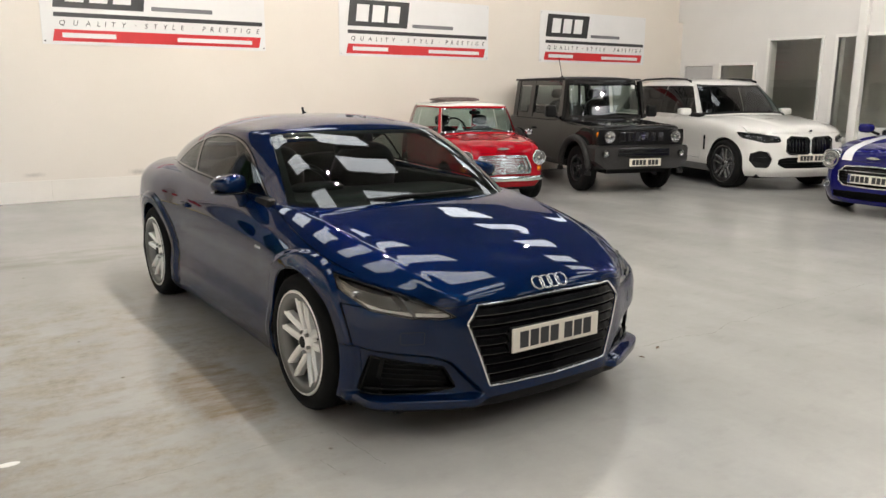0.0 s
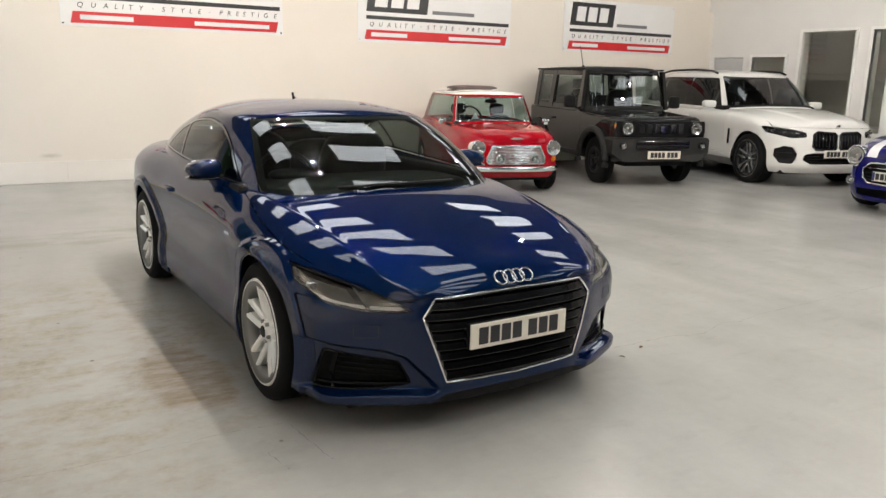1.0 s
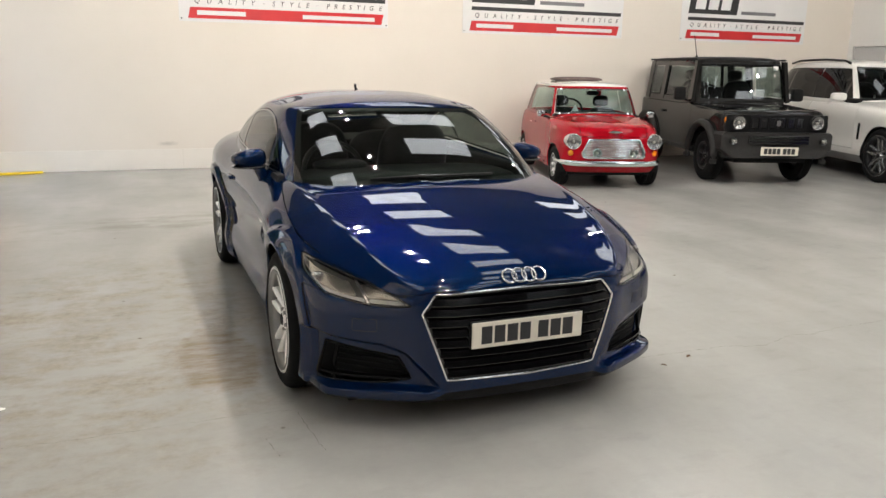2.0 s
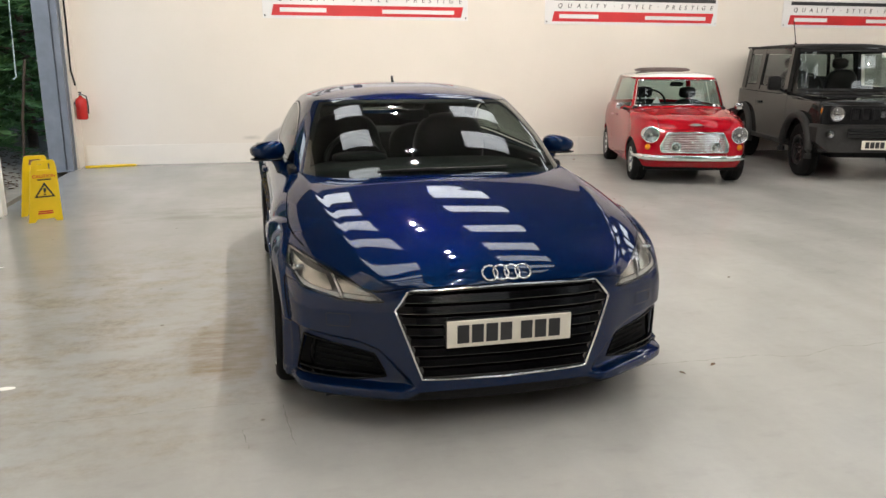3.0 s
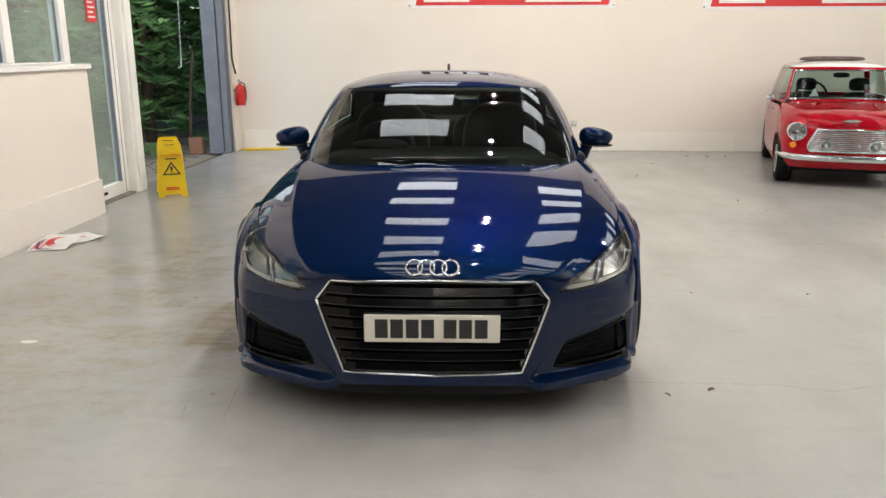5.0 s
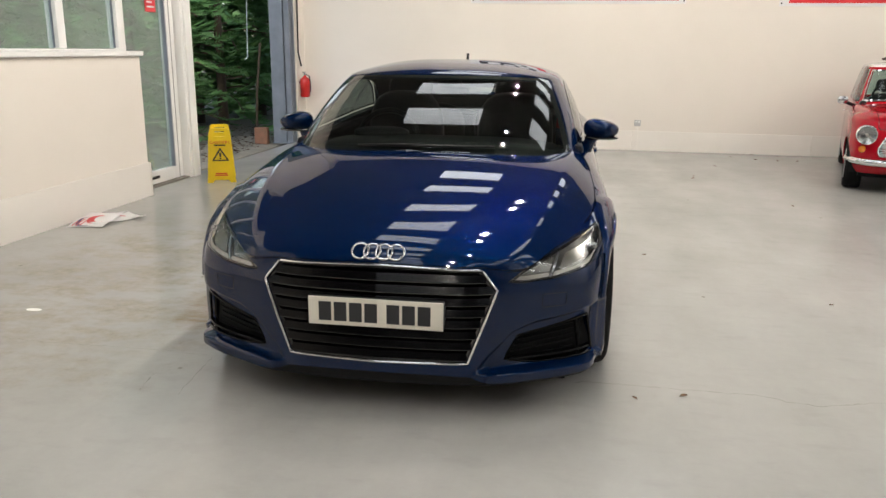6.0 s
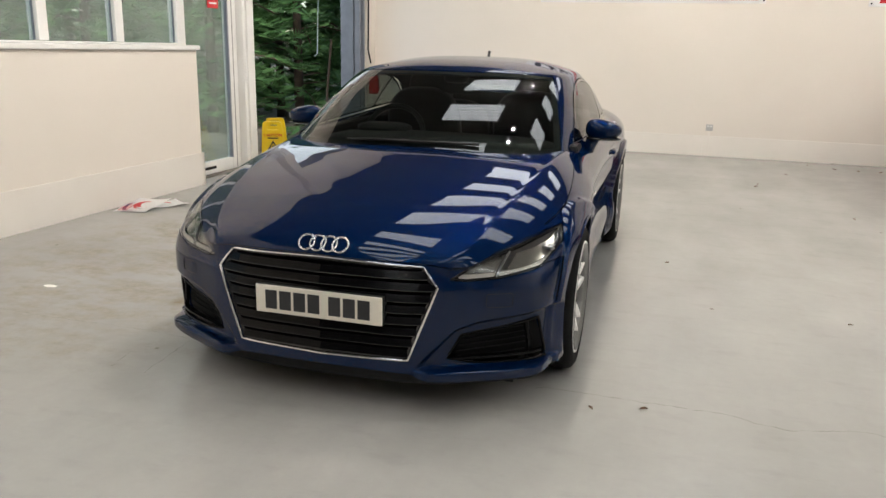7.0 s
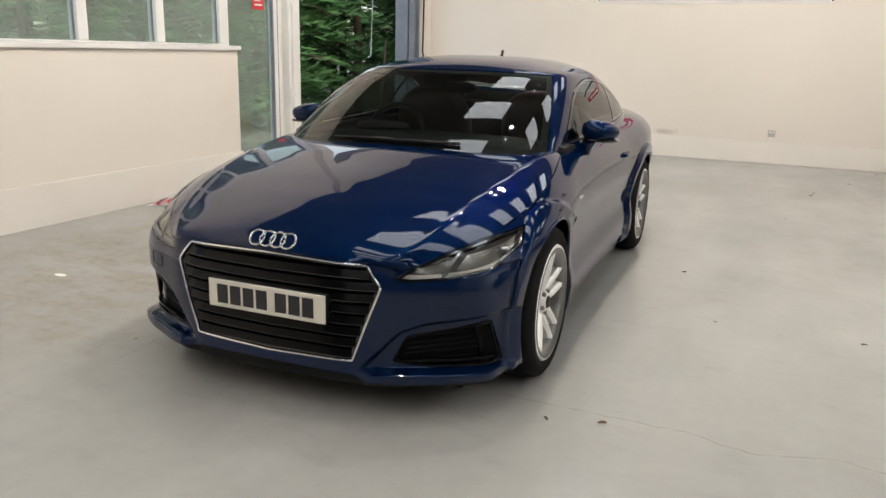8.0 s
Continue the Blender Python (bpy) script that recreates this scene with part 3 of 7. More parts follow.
M_TRIM = mottled("dark_cabin_trim", (0.0035, 0.0035, 0.004), (0.007, 0.007, 0.0073), 12, 0.6, 0.1, spec=0.2)
M_LEATHER = mottled("black_leather", (0.0035, 0.0035, 0.0035), (0.006, 0.0058, 0.0058), 30, 0.45, 0.2, spec=0.25)
M_REFLECTOR = material("lamp_reflector", (0.36, 0.36, 0.36), 0.18, 0.9)
M_LAMPBAR = mottled("pale_lamp_strip", (0.42, 0.41, 0.37), (0.36, 0.35, 0.31), 30, 0.25)
M_AMBER = material("amber_lens", (0.75, 0.22, 0.01), 0.15, 0, 0.5)
M_MESH = mottled("black_mesh", (0.003, 0.003, 0.0032), (0.006, 0.006, 0.0062), 60, 0.6, spec=0.15)


# ---- glazing, doorways and roof ----
def text_mesh(words, size, mat, parent, name="lettering", label="", spacing=1.0, shear=0.0, align="LEFT"):
    """Lettering in the built-in font, in the x-z plane, facing -y."""
    cu = bpy.data.curves.new(name, "FONT")
    cu.body, cu.size, cu.space_character, cu.shear, cu.align_x = words, size, spacing, shear, align
    cu.extrude = 0.0015
    tmp = bpy.data.objects.new(name, cu)
    scene.collection.objects.link(tmp)
    me = bpy.data.meshes.new_from_object(tmp.evaluated_get(bpy.context.evaluated_depsgraph_get()))
    bpy.data.objects.remove(tmp)
    me.transform(Matrix.Rotation(radians(90), 4, "X"))
    me.materials.clear()
    me.materials.append(mat)
    ob = new(name, me)
    ob.parent = parent
    if label:
        ob["label"] = label
    return ob


def pane(name, bm, parent, label):
    ob = part(name, bm, M_PANE, parent, label)
    ob.visible_shadow = False
    return ob


# row of windows on the half wall
windows = tagged(part("window_1", boxes((-1.45, -1.365, 0.4, 6.535, 1.346, 1.362), (-1.45, -1.365, 0.4, 6.535, 2.82, 2.9), bevel=0.006), M_WHITE), "white painted window row above the half wall", "window", kind="structure")
edges_y = [6.485 - 0.845 * k for k in range(8)]
for k, y in enumerate(edges_y):
    part("window_mullion", boxes((-1.455, -1.355, y - 0.05, y + 0.05, 1.364, 2.818), bevel=0.008), M_WHITE, windows)
for a, b in zip(edges_y, edges_y[1:]):
    pane("pane", boxes((-1.414, -1.408, b + 0.05, a - 0.05, 1.364, 2.818)), windows, "clear window pane")
    part("glazing_bead", boxes((-1.406, -1.39, b + 0.051, b + 0.060, 1.37, 2.816), (-1.406, -1.39, a - 0.060, a - 0.051, 1.37, 2.816)), M_STEEL, windows, "dark glazing gasket")
# glazed door beside the half wall
door = tagged(part("door_1", boxes((-1.47, -1.40, 7.36, 7.52, 0.02, 2.88), (-1.47, -1.40, 6.54, 6.62, 0.02, 2.88), (-1.47, -1.40, 6.621, 7.359, 0.02, 0.15), (-1.47, -1.40, 6.621, 7.359, 2.78, 2.88), bevel=0.006), M_WHITE),
              "white framed glazed door with a full-height pane", "door", kind="structure")
pane("pane", boxes((-1.44, -1.432, 6.621, 7.359, 0.151, 2.779)), door, "tall clear door pane")
part("glazing_bead", boxes((-1.43, -1.395, 7.342, 7.362, 0.15, 2.78)), M_STEEL, door, "grey glazing gasket")
part("stile_groove", boxes((-1.401, -1.397, 7.434, 7.442, 0.03, 2.87)), M_SILLGREYPAINT, door, "thin dark groove down the frame")
part("letter_slot", boxes((-1.398, -1.392, 6.76, 7.02, 0.07, 0.10), bevel=0.002), M_BLACK, door, "dark slot in the bottom rail")
notice = part("door_notice", boxes((-1.428, -1.426, 7.05, 7.24, 1.72, 1.97)), M_RED, door, "red notice stuck on the glass")
for k in range(4):
    part("notice_line", boxes((-1.4255, -1.4245, 7.08, 7.08 + 0.13 - 0.03 * (k % 2), 1.76 + 0.045 * k, 1.777 + 0.045 * k)), M_BANNER, notice)
structure("door_post", boxes((-1.52, -1.32, 7.53, 7.73, 0, 2.9), (-1.40, -1.295, 7.575, 7.715, 0, 2.88), bevel=0.01), M_WHITE, "chipped white timber post between door and opening", "post")
structure("threshold", boxes((-1.54, -1.34, 6.50, 7.78, -0.02, 0.018), bevel=0.006), mottled("dirty_threshold", (0.10, 0.09, 0.075), (0.22, 0.20, 0.17), 12, 0.8, 0.3), "dirty door threshold", "threshold")
column = tagged(part("steel_column", boxes((-1.655, -1.455, 10.72, 10.735, 0, TOP), (-1.655, -1.455, 10.935, 10.95, 0, TOP), (-1.565, -1.545, 10.735, 10.935, 0, TOP)), M_STEEL), "blue-grey painted steel column beside the opening", "column", kind="structure")
part("shutter_guide", boxes((-1.452, -1.365, 10.75, 10.80, 0, 3.6), (-1.452, -1.425, 10.80, 10.90, 0, 3.6), (-1.452, -1.365, 10.90, 10.94, 0, 3.6), bevel=0.004), M_STEEL, column, "grey steel shutter guide")
part("guide_cable", tube([(-1.33, 10.97, 3.4), (-1.325, 10.99, 2.0), (-1.33, 10.985, 1.32), (-1.30, 11.02, 1.12)], 0.012, 6), M_BLACK, column, "black cable clipped to the column")
part("base_plate", boxes((-1.66, -1.39, 10.68, 10.98, 0, 0.02), bevel=0.004), M_STEEL, column)

# office glazing in the far wall
M_OFFICE = glass("office_glass", (0.93, 0.94, 0.92), 1.75)
for n, (y0, y1, z0, z1) in enumerate(((8.13, 9.16, 0.70, 2.44), (7.5, 7.82, 0.70, 2.44), (5.2, 7.41, 0.90, 2.44), (9.48, 10.22, 0.0, 2.0)), 2):
    w = tagged(part("window_%d" % n if n < 5 else "door_2", boxes((13.37, 13.46, y0 - 0.05, y0, z0, z1 + 0.05), (13.37, 13.46, y1, y1 + 0.05, z0, z1 + 0.05), (13.37, 13.46, y0, y1, z1, z1 + 0.05), (13.37, 13.46, y0 - 0.05, y1 + 0.05, z0 - 0.05, z0)), M_WHITE),
               "white framed internal office window" if n < 5 else "dark glazed office door in a white frame", "window" if n < 5 else "door", kind="structure")
    part("pane", boxes((13.44, 13.446, y0, y1, z0, z1)), M_OFFICE, w, "dark reflecting office glass")
tagged(part("door_3", boxes((13.42, 13.46, 10.45, 11.15, 0.01, 1.99), bevel=0.004), mottled("pale_grey_door", (0.50, 0.50, 0.50), (0.44, 0.44, 0.44), 2, 0.5)), "plain pale grey flush door", "door", kind="structure")
structure("wall_post", boxes((13.28, 13.40, 7.30, 7.44, 0, TOP), bevel=0.01), M_WHITE, "white boxed column on the office wall", "post")
structure("office_room", boxes((13.62, 17.0, 4.6, 4.7, 0, 2.8), (13.62, 17.0, 11.4, 11.5, 0, 2.8), (16.9, 17.0, 4.7, 11.4, 0, 2.8), (13.62, 17.0, 4.6, 11.5, -0.1, 0.0), (13.62, 17.0, 4.6, 11.5, 2.8, 2.9)), M_DARKROOM, "dim office behind the glass", "room")
tagged(part("office_desk", boxes((14.2, 15.0, 7.0, 9.0, 0.70, 0.74), (14.25, 14.3, 7.05, 7.1, 0, 0.7), (14.25, 14.3, 8.9, 8.95, 0, 0.7), (14.9, 14.95, 7.05, 7.1, 0, 0.7), (14.9, 14.95, 8.9, 8.95, 0, 0.7)), M_DARKROOM), "dark desk behind the office window", "desk")

# roof with its translucent sheets
structure("ceiling", boxes((-1.7, 13.6, -9.2, 11.5, TOP, TOP + 0.12)), M_CEIL, "pale sheeted showroom roof", "ceiling")
# the column at 10.9 is added, for cool fill on the office side
for cx in (1.5, 4.0, 7.7, 10.9):
    for k in range(11):
        y = 10.0 - 1.43 * k
        structure("skylight", boxes((cx - 0.52, cx + 0.52, y - 0.33, y + 0.33, TOP - 0.03, TOP - 0.004)), M_SKYLIGHT, "bright ribbed translucent roof sheet, outermost column added as fill", "skylight")
# lamps in front of the coupe and off to its right are unseen, added fill
for x, y in ((2.62, 7.2), (2.62, 6.75), (2.65, 5.1), (2.65, 4.7), (2.65, 2.8), (2.65, -0.1), (2.65, -1.6), (2.6, -3.2), (6.8, 6.5), (8.6, 4.2), (9.2, 4.2), (10.6, 3.2), (10.6, 2.2)):
    lamp = thing("ceiling_lamp", "small warm ceiling lamp, several added as fill, under an added shade", "ceiling lamp", pose(x, y, TOP), "roof lamps")
    part("stem", tube([(0, 0, 0), (0, 0, -0.20)], 0.012, 6), M_BLACK, lamp)
    # shade added to keep the bulb's light off the roof
    part("shade", lathe([(0.0, 0.205), (0.03, 0.205), (0.11, 0.255), (0.112, 0.262), (0.03, 0.215), (0.0, 0.212)], 24, m=Matrix.Rotation(radians(90), 4, "Y")), M_STEEL, lamp, "dark shade added to block upward light", True)
    part("bulb", blob((0.028, 0.028, 0.034), Matrix.Translation((0, 0, -0.28)), 2, 8, 6), M_BULB, lamp, "glowing warm bulb", True)

# wall banners
def banner(x0, x1, z0, z1):
    w, h = x1 - x0, z1 - z0
    b = thing("wall_banner", "white vinyl wall banner with black and red print", "banner", pose(x0, BACK - 0.003, z0), "banners on the back wall")
    part("sheet", boxes((0, w, -0.010, 0, 0, h), bevel=0.003), M_BANNER, b, "white vinyl sheet")

    def patch(name, u0, u1, v0, v1, mat, proud, label="", slant=0.05):
        s = slant * h * (v1 - v0) / 0.4
        part(name, prism([(u0 * w, v0 * h), (u1 * w, v0 * h), (u1 * w + s, v1 * h), (u0 * w + s, v1 * h)], -0.010 - proud, -0.009), mat, b, label)
    patch("logo_panel", 0.050, 0.425, 0.50, 0.94, M_INK, 0.003, "black slanted panel")
    for k in range(3):
        patch("logo_block", 0.10 + 0.098 * k, 0.175 + 0.098 * k, 0.58, 0.86, M_BANNER, 0.005, "white block")
    patch("name_bar", 0.46, 0.74, 0.515, 0.575, M_GREYINK, 0.003, "grey bar in place of small print", 0.0)
    patch("rule", 0.050, 0.985, 0.375, 0.435, M_INK, 0.003, "black rule", 0.02)
    patch("red_strip", 0.040, 0.965, 0.045, 0.205, M_RED, 0.003, "red strip with slanted ends", 0.09)
    patch("contact_bar", 0.08, 0.30, 0.095, 0.16, M_BANNER, 0.005, "white bar", 0.0)
    patch("contact_bar", 0.57, 0.93, 0.09, 0.15, M_BANNER, 0.005, "white bar", 0.0)
    t = text_mesh("QUALITY · STYLE · PRESTIGE", 0.092, M_INK, b, "slogan", "spaced black slogan lettering", 1.0, 0.2)
    spread_letters(t, 0.055 * w, 0.925 * w, (0, -0.0125, 0.262 * h), b)
    for u, v in ((0.01, 0.04), (0.99, 0.04), (0.01, 0.96), (0.99, 0.96)):
        part("eyelet", lathe([(0.0, -0.002), (0.012, -0.002), (0.012, 0.0)], 10, m=Matrix.Translation((u * w, -0.010, v * h)) @ Matrix.Rotation(radians(-90), 4, "Z") @ Matrix.Rotation(radians(180), 4, "Z")), M_CHROME, b)
    return b


def spread_letters(t, x0, width, place, parent):
    """Spaces the letters of a line evenly over the width without stretching them, each a part of its own."""
    bm = bmesh.new()
    bm.from_mesh(t.data)
    bpy.data.objects.remove(t)
    lo, hi = min(v.co.x for v in bm.verts), max(v.co.x for v in bm.verts)
    left = set(bm.faces)
    while left:
        todo, isle = [next(iter(left))], set()
        while todo:
            f = todo.pop()
            if f in isle:
                continue
            isle.add(f)
            todo += [g for e in f.edges for g in e.link_faces]
        left -= isle
        vs = list({v for f in isle for v in f.verts})
        where = {v: i for i, v in enumerate(vs)}
        c = sum(v.co.x for v in vs) / len(vs)
        d = x0 + (c - lo) / (hi - lo) * width - c
        mesh_object("letter", [(v.co.x + d + place[0], v.co.y + place[1], v.co.z + place[2]) for v in vs], [tuple(where[v] for v in f.verts) for f in isle], M_INK, parent)
    bm.free()


M_GREYINK = mottled("grey_print", (0.16, 0.16, 0.17), (0.20, 0.20, 0.21), 4, 0.5)
for x0, x1, z0 in ((1.20, 4.18, 2.035), (5.39, 8.29, 2.005), (9.47, 12.25, 2.005)):
    banner(x0, x1, z0, z0 + 0.93)

# sockets, extinguisher, floor sign and loose things
socket = thing("wall_socket", "pale grey double wall socket above the skirting", "socket", pose(3.65, BACK - 0.002, 0.395))
part("face_plate", boxes((-0.045, 0.045, -0.014, 0, -0.043, 0.043), bevel=0.004), mottled("grey_plastic", (0.45, 0.44, 0.43), (0.40, 0.39, 0.38), 20, 0.4), socket)
part("switch", boxes((-0.03, -0.008, -0.019, -0.0145, 0.008, 0.03), bevel=0.002), M_WHITE, socket)
part("switch", boxes((0.008, 0.03, -0.019, -0.0145, 0.008, 0.03), bevel=0.002), M_WHITE, socket)
part("cable_trunk", boxes((-0.012, 0.012, -0.034, -0.021, -0.395, -0.05), bevel=0.002), M_SKIRT, socket, "slim white cable trunk")

ext = thing("fire_extinguisher", "red fire extinguisher hung on the wall beside the steel column", "fire extinguisher", pose(-1.25, 11.02, 0.665))
part("cylinder", lathe([(0.0, 0.0), (0.062, 0.004), (0.074, 0.02), (0.075, 0.24), (0.066, 0.275), (0.035, 0.298), (0.022, 0.305), (0.022, 0.318), (0.0, 0.318)], 28, m=Matrix.Rotation(radians(-90), 4, "Y")), material("extinguisher_red", (0.55, 0.015, 0.012), 0.25, 0, 0.6), ext, "red enamelled cylinder", True)
part("valve", blob((0.02, 0.02, 0.03), Matrix.Translation((0, 0, 0.34)), 2.6, 12, 8), M_CHROME, ext, smooth=True)
part("lever", boxes((-0.012, 0.012, -0.08, 0.02, 0.362, 0.372), (-0.01, 0.01, -0.07, 0.0, 0.338, 0.346), bevel=0.002), M_BLACK, ext)
part("hose", tube([(0.02, 0, 0.335), (0.075, -0.01, 0.31), (0.088, -0.01, 0.2), (0.085, -0.01, 0.08)], 0.009, 8), M_BLACK, ext, smooth=True)
part("bracket", boxes((-0.089, -0.070, -0.02, 0.02, 0.20, 0.24), bevel=0.002), M_STEEL, ext)

ws = thing("wet_floor_sign", "yellow plastic folding caution sign standing open", "floor sign", pose(-0.925, 7.465, 0, 0, 0, 25))
W2, LEAN_A = 0.145, 0.18
for s in (-1, 1):
    bm = bmesh.new()
    def plate(corners):
        prism(corners, -0.012, 0.0, bm)
    # the sheet is built round its hand hole
    plate([(-W2, 0.0), (-W2 + 0.05, 0.0), (-W2 + 0.075, 0.035), (W2 - 0.075, 0.035), (W2 - 0.05, 0.0), (W2, 0.0), (0.1078, 0.525), (-0.1078, 0.525)])
    plate([(-0.1078, 0.525), (-0.055, 0.525), (-0.050, 0.585), (-0.098, 0.585)])
    plate([(0.055, 0.525), (0.1078, 0.525), (0.098, 0.585), (0.050, 0.585)])
    plate([(-0.098, 0.585), (0.098, 0.585), (0.095, 0.60), (0.080, 0.618), (-0.080, 0.618), (-0.095, 0.60)])
    leaf = part("sign_panel", bm, M_YELLOW, ws, "yellow panel with red and black print")
    leaf.matrix_local = pose(0, s * LEAN_A, 0, -s * math.degrees(math.atan(LEAN_A / 0.6)), 0, 0 if s < 0 else 180)
    t = text_mesh("CAUTION", 0.043, M_RED, leaf, "caution_lettering", "red capital lettering", 1.0, 0, "CENTER")
    t.location = (0, -0.0142, 0.452)
    for z, w in ((0.425, 0.11), (0.105, 0.12), (0.085, 0.13)):
        part("print_bar", boxes((-w / 2, w / 2, -0.0145, -0.0125, z, z + 0.013)), M_INK if z > 0.2 else M_RED, leaf)
    part("warning_triangle", prism([(-0.088, 0.255), (0.088, 0.255), (0.0, 0.405)], -0.0145, -0.0125), M_INK, leaf, "black warning triangle")
    part("triangle_field", prism([(-0.062, 0.270), (0.062, 0.270), (0.0, 0.375)], -0.0165, -0.0147), M_YELLOW, leaf)
    part("exclamation_mark", prism([(-0.008, 0.302), (0.008, 0.302), (0.013, 0.35), (-0.013, 0.35)], -0.0185, -0.0167), M_INK, leaf)
    part("exclamation_dot", prism([(-0.009, 0.278), (0.009, 0.278), (0.009, 0.293), (-0.009, 0.293)], -0.0185, -0.0167), M_INK, leaf)

tagged(part("yellow_floor_bar", boxes((-0.33, 0.33, -0.035, 0.035, 0, 0.03), bevel=0.012), M_YELLOW), "yellow plastic bar lying at the foot of the wall", "bar").matrix_world = pose(-0.97, 11.13, 0, 0, 0, 10)


def leaflet(m, kind):
    """A printed sheet, curled at its corners."""
    ob = thing("paper_leaflet", "crumpled white leaflet with red and blue print on the floor", "paper", m, "dropped leaflets")
    n = 14
    f = lambda u, v: 0.006 + 0.05 * max(0, u - 0.25) ** 2 + 0.06 * max(0, -v - 0.15) ** 2 + 0.006 * math.sin(9 * u + 4 * v)
    vs = [((i / n - 0.5) * 0.42, (j / n - 0.5) * 0.30, f(i / n - 0.5, j / n - 0.5)) for i in range(n + 1) for j in range(n + 1)]
    fs = [(i * (n + 1) + j, (i + 1) * (n + 1) + j, (i + 1) * (n + 1) + j + 1, i * (n + 1) + j + 1) for i in range(n) for j in range(n)]
    sh = mesh_object("sheet", vs, fs, M_BANNER, ob, "", True)
    sh.modifiers.new("thickness", "SOLIDIFY").thickness = 0.0015
    for name, mat, c, r, w, a0, a1 in (("red_swoosh", M_RED, (0.02, -0.03), 0.065, 0.075, 0, 3.9), ("blue_swoosh", M_NAVY, (-0.03, 0.0), 0.145, 0.040, 0.8, 3.6)):
        ring, k = [], 20
        for i in range(k + 1):
            a = a0 + (a1 - a0) * i / k
            for rr in (r, r + w * math.sin(math.pi * (i + 0.5) / (k + 1))):
                x, y = c[0] + rr * math.cos(a), max(-0.145, min(0.145, c[1] + 0.7 * rr * math.sin(a)))
                ring.append((x, y, f(x / 0.42, y / 0.30) + 0.002))
        mesh_object(name, ring, [(2 * i, 2 * i + 1, 2 * i + 3, 2 * i + 2) for i in range(k)], mat, ob, "printed swoosh")
    for k in range(3):
        mesh_object("print_line", [(x, y, f(x / 0.42, y / 0.3) + 0.0018) for x, y in ((-0.17, 0.125 - 0.03 * k), (0.0, 0.125 - 0.03 * k), (0.0, 0.113 - 0.03 * k), (-0.17, 0.113 - 0.03 * k))], [(0, 1, 2, 3)], M_RED, ob)
    return ob


M_NAVY = mottled("navy_print", (0.02, 0.025, 0.10), (0.03, 0.035, 0.13), 8, 0.5)
leaflet(pose(-0.92, 5.43, 0, 0, 0, 58), 0)
leaflet(pose(-0.985, 5.30, 0.012, 0, -4, 98), 1)

# cracks in the floor paint, scattered leaves
M_CRACK = mottled("crack_dirt", (0.10, 0.095, 0.085), (0.22, 0.21, 0.19), 20, 0.9)


def crack(points, width, name="floor_crack"):
    rnd = random.Random(len(points) * 7)
    line = []
    for (x0, y0), (x1, y1) in zip(points, points[1:]):
        n = max(2, int(math.hypot(x1 - x0, y1 - y0) / 0.025))
        line += [(x0 + (x1 - x0) * k / n + rnd.gauss(0, 0.004), y0 + (y1 - y0) * k / n + rnd.gauss(0, 0.004)) for k in range(n)]
    vs, fs = [], []
    for i, (x, y) in enumerate(line):
        a, b = line[max(i - 1, 0)], line[min(i + 1, len(line) - 1)]
        dx, dy = b[0] - a[0], b[1] - a[1]
        d = math.hypot(dx, dy) or 1
        w = width * (0.3 + 0.9 * rnd.random()) * (0.15 if rnd.random() < 0.12 else 1)
        vs += [(x - dy / d * w, y + dx / d * w, 0.0012), (x + dy / d * w, y - dx / d * w, 0.0012)]
        if i:
            fs.append((2 * i - 2, 2 * i - 1, 2 * i + 1, 2 * i))
    return tagged(mesh_object(name, vs, fs, M_CRACK), "thin ragged crack in the floor paint", "crack", kind="structure")


crack([(2.9, 2.90), (2.95, 2.92), (3.3, 2.92), (3.65, 2.93), (3.76, 2.885), (3.9, 2.87), (4.16, 2.955), (4.3, 2.93), (4.6, 2.98), (5.2, 3.0), (6.0, 3.04)], 0.0022)
crack([(-1.1, 2.86), (-0.4, 2.88), (0.4, 2.86), (0.95, 2.88), (1.24, 2.86)], 0.0012)
crack([(1.07, 2.62), (1.09, 2.52), (1.11, 2.43)], 0.0012)
crack([(1.24, 2.83), (1.26, 2.6), (1.28, 2.42)], 0.0012)
tagged(part("paint_splash", blob((0.045, 0.022, 0.002), Matrix.Translation((-0.01, 3.27, 0.001)), 2.0, 14, 6), M_WHITE), "dried white paint splash on the floor", "splash", kind="structure")

M_DRYLEAF = mottled("dry_leaf", (0.12, 0.06, 0.025), (0.06, 0.035, 0.018), 40, 0.8)


def dry_leaf(x, y, size, turn):
    bm = bmesh.new()
    n = 6
    top = [bm.verts.new((size * (k / n - 0.5), size * 0.28 * math.sin(math.pi * k / n) + 0.0004, 0.004 + size * 0.18 * math.sin(2.2 * k / n))) for k in range(n + 1)]
    mid = [bm.verts.new((size * (k / n - 0.5), 0, 0.002 + size * 0.05 * math.sin(2.2 * k / n))) for k in range(n + 1)]
    low = [bm.verts.new((size * (k / n - 0.5), -size * 0.26 * math.sin(math.pi * k / n) - 0.0004, 0.004 + size * 0.12 * math.sin(2.0 * k / n))) for k in range(n + 1)]
    for a, b in ((top, mid), (mid, low)):
        for k in range(n):
            bm.faces.new((a[k], a[k + 1], b[k + 1], b[k]))
    ob = tagged(part("dry_leaf", bm, M_DRYLEAF), "curled brown dry leaf on the floor", "leaf", "scattered dry leaves")
    ob.matrix_world = pose(x, y, 0.001, 0, 0, turn)


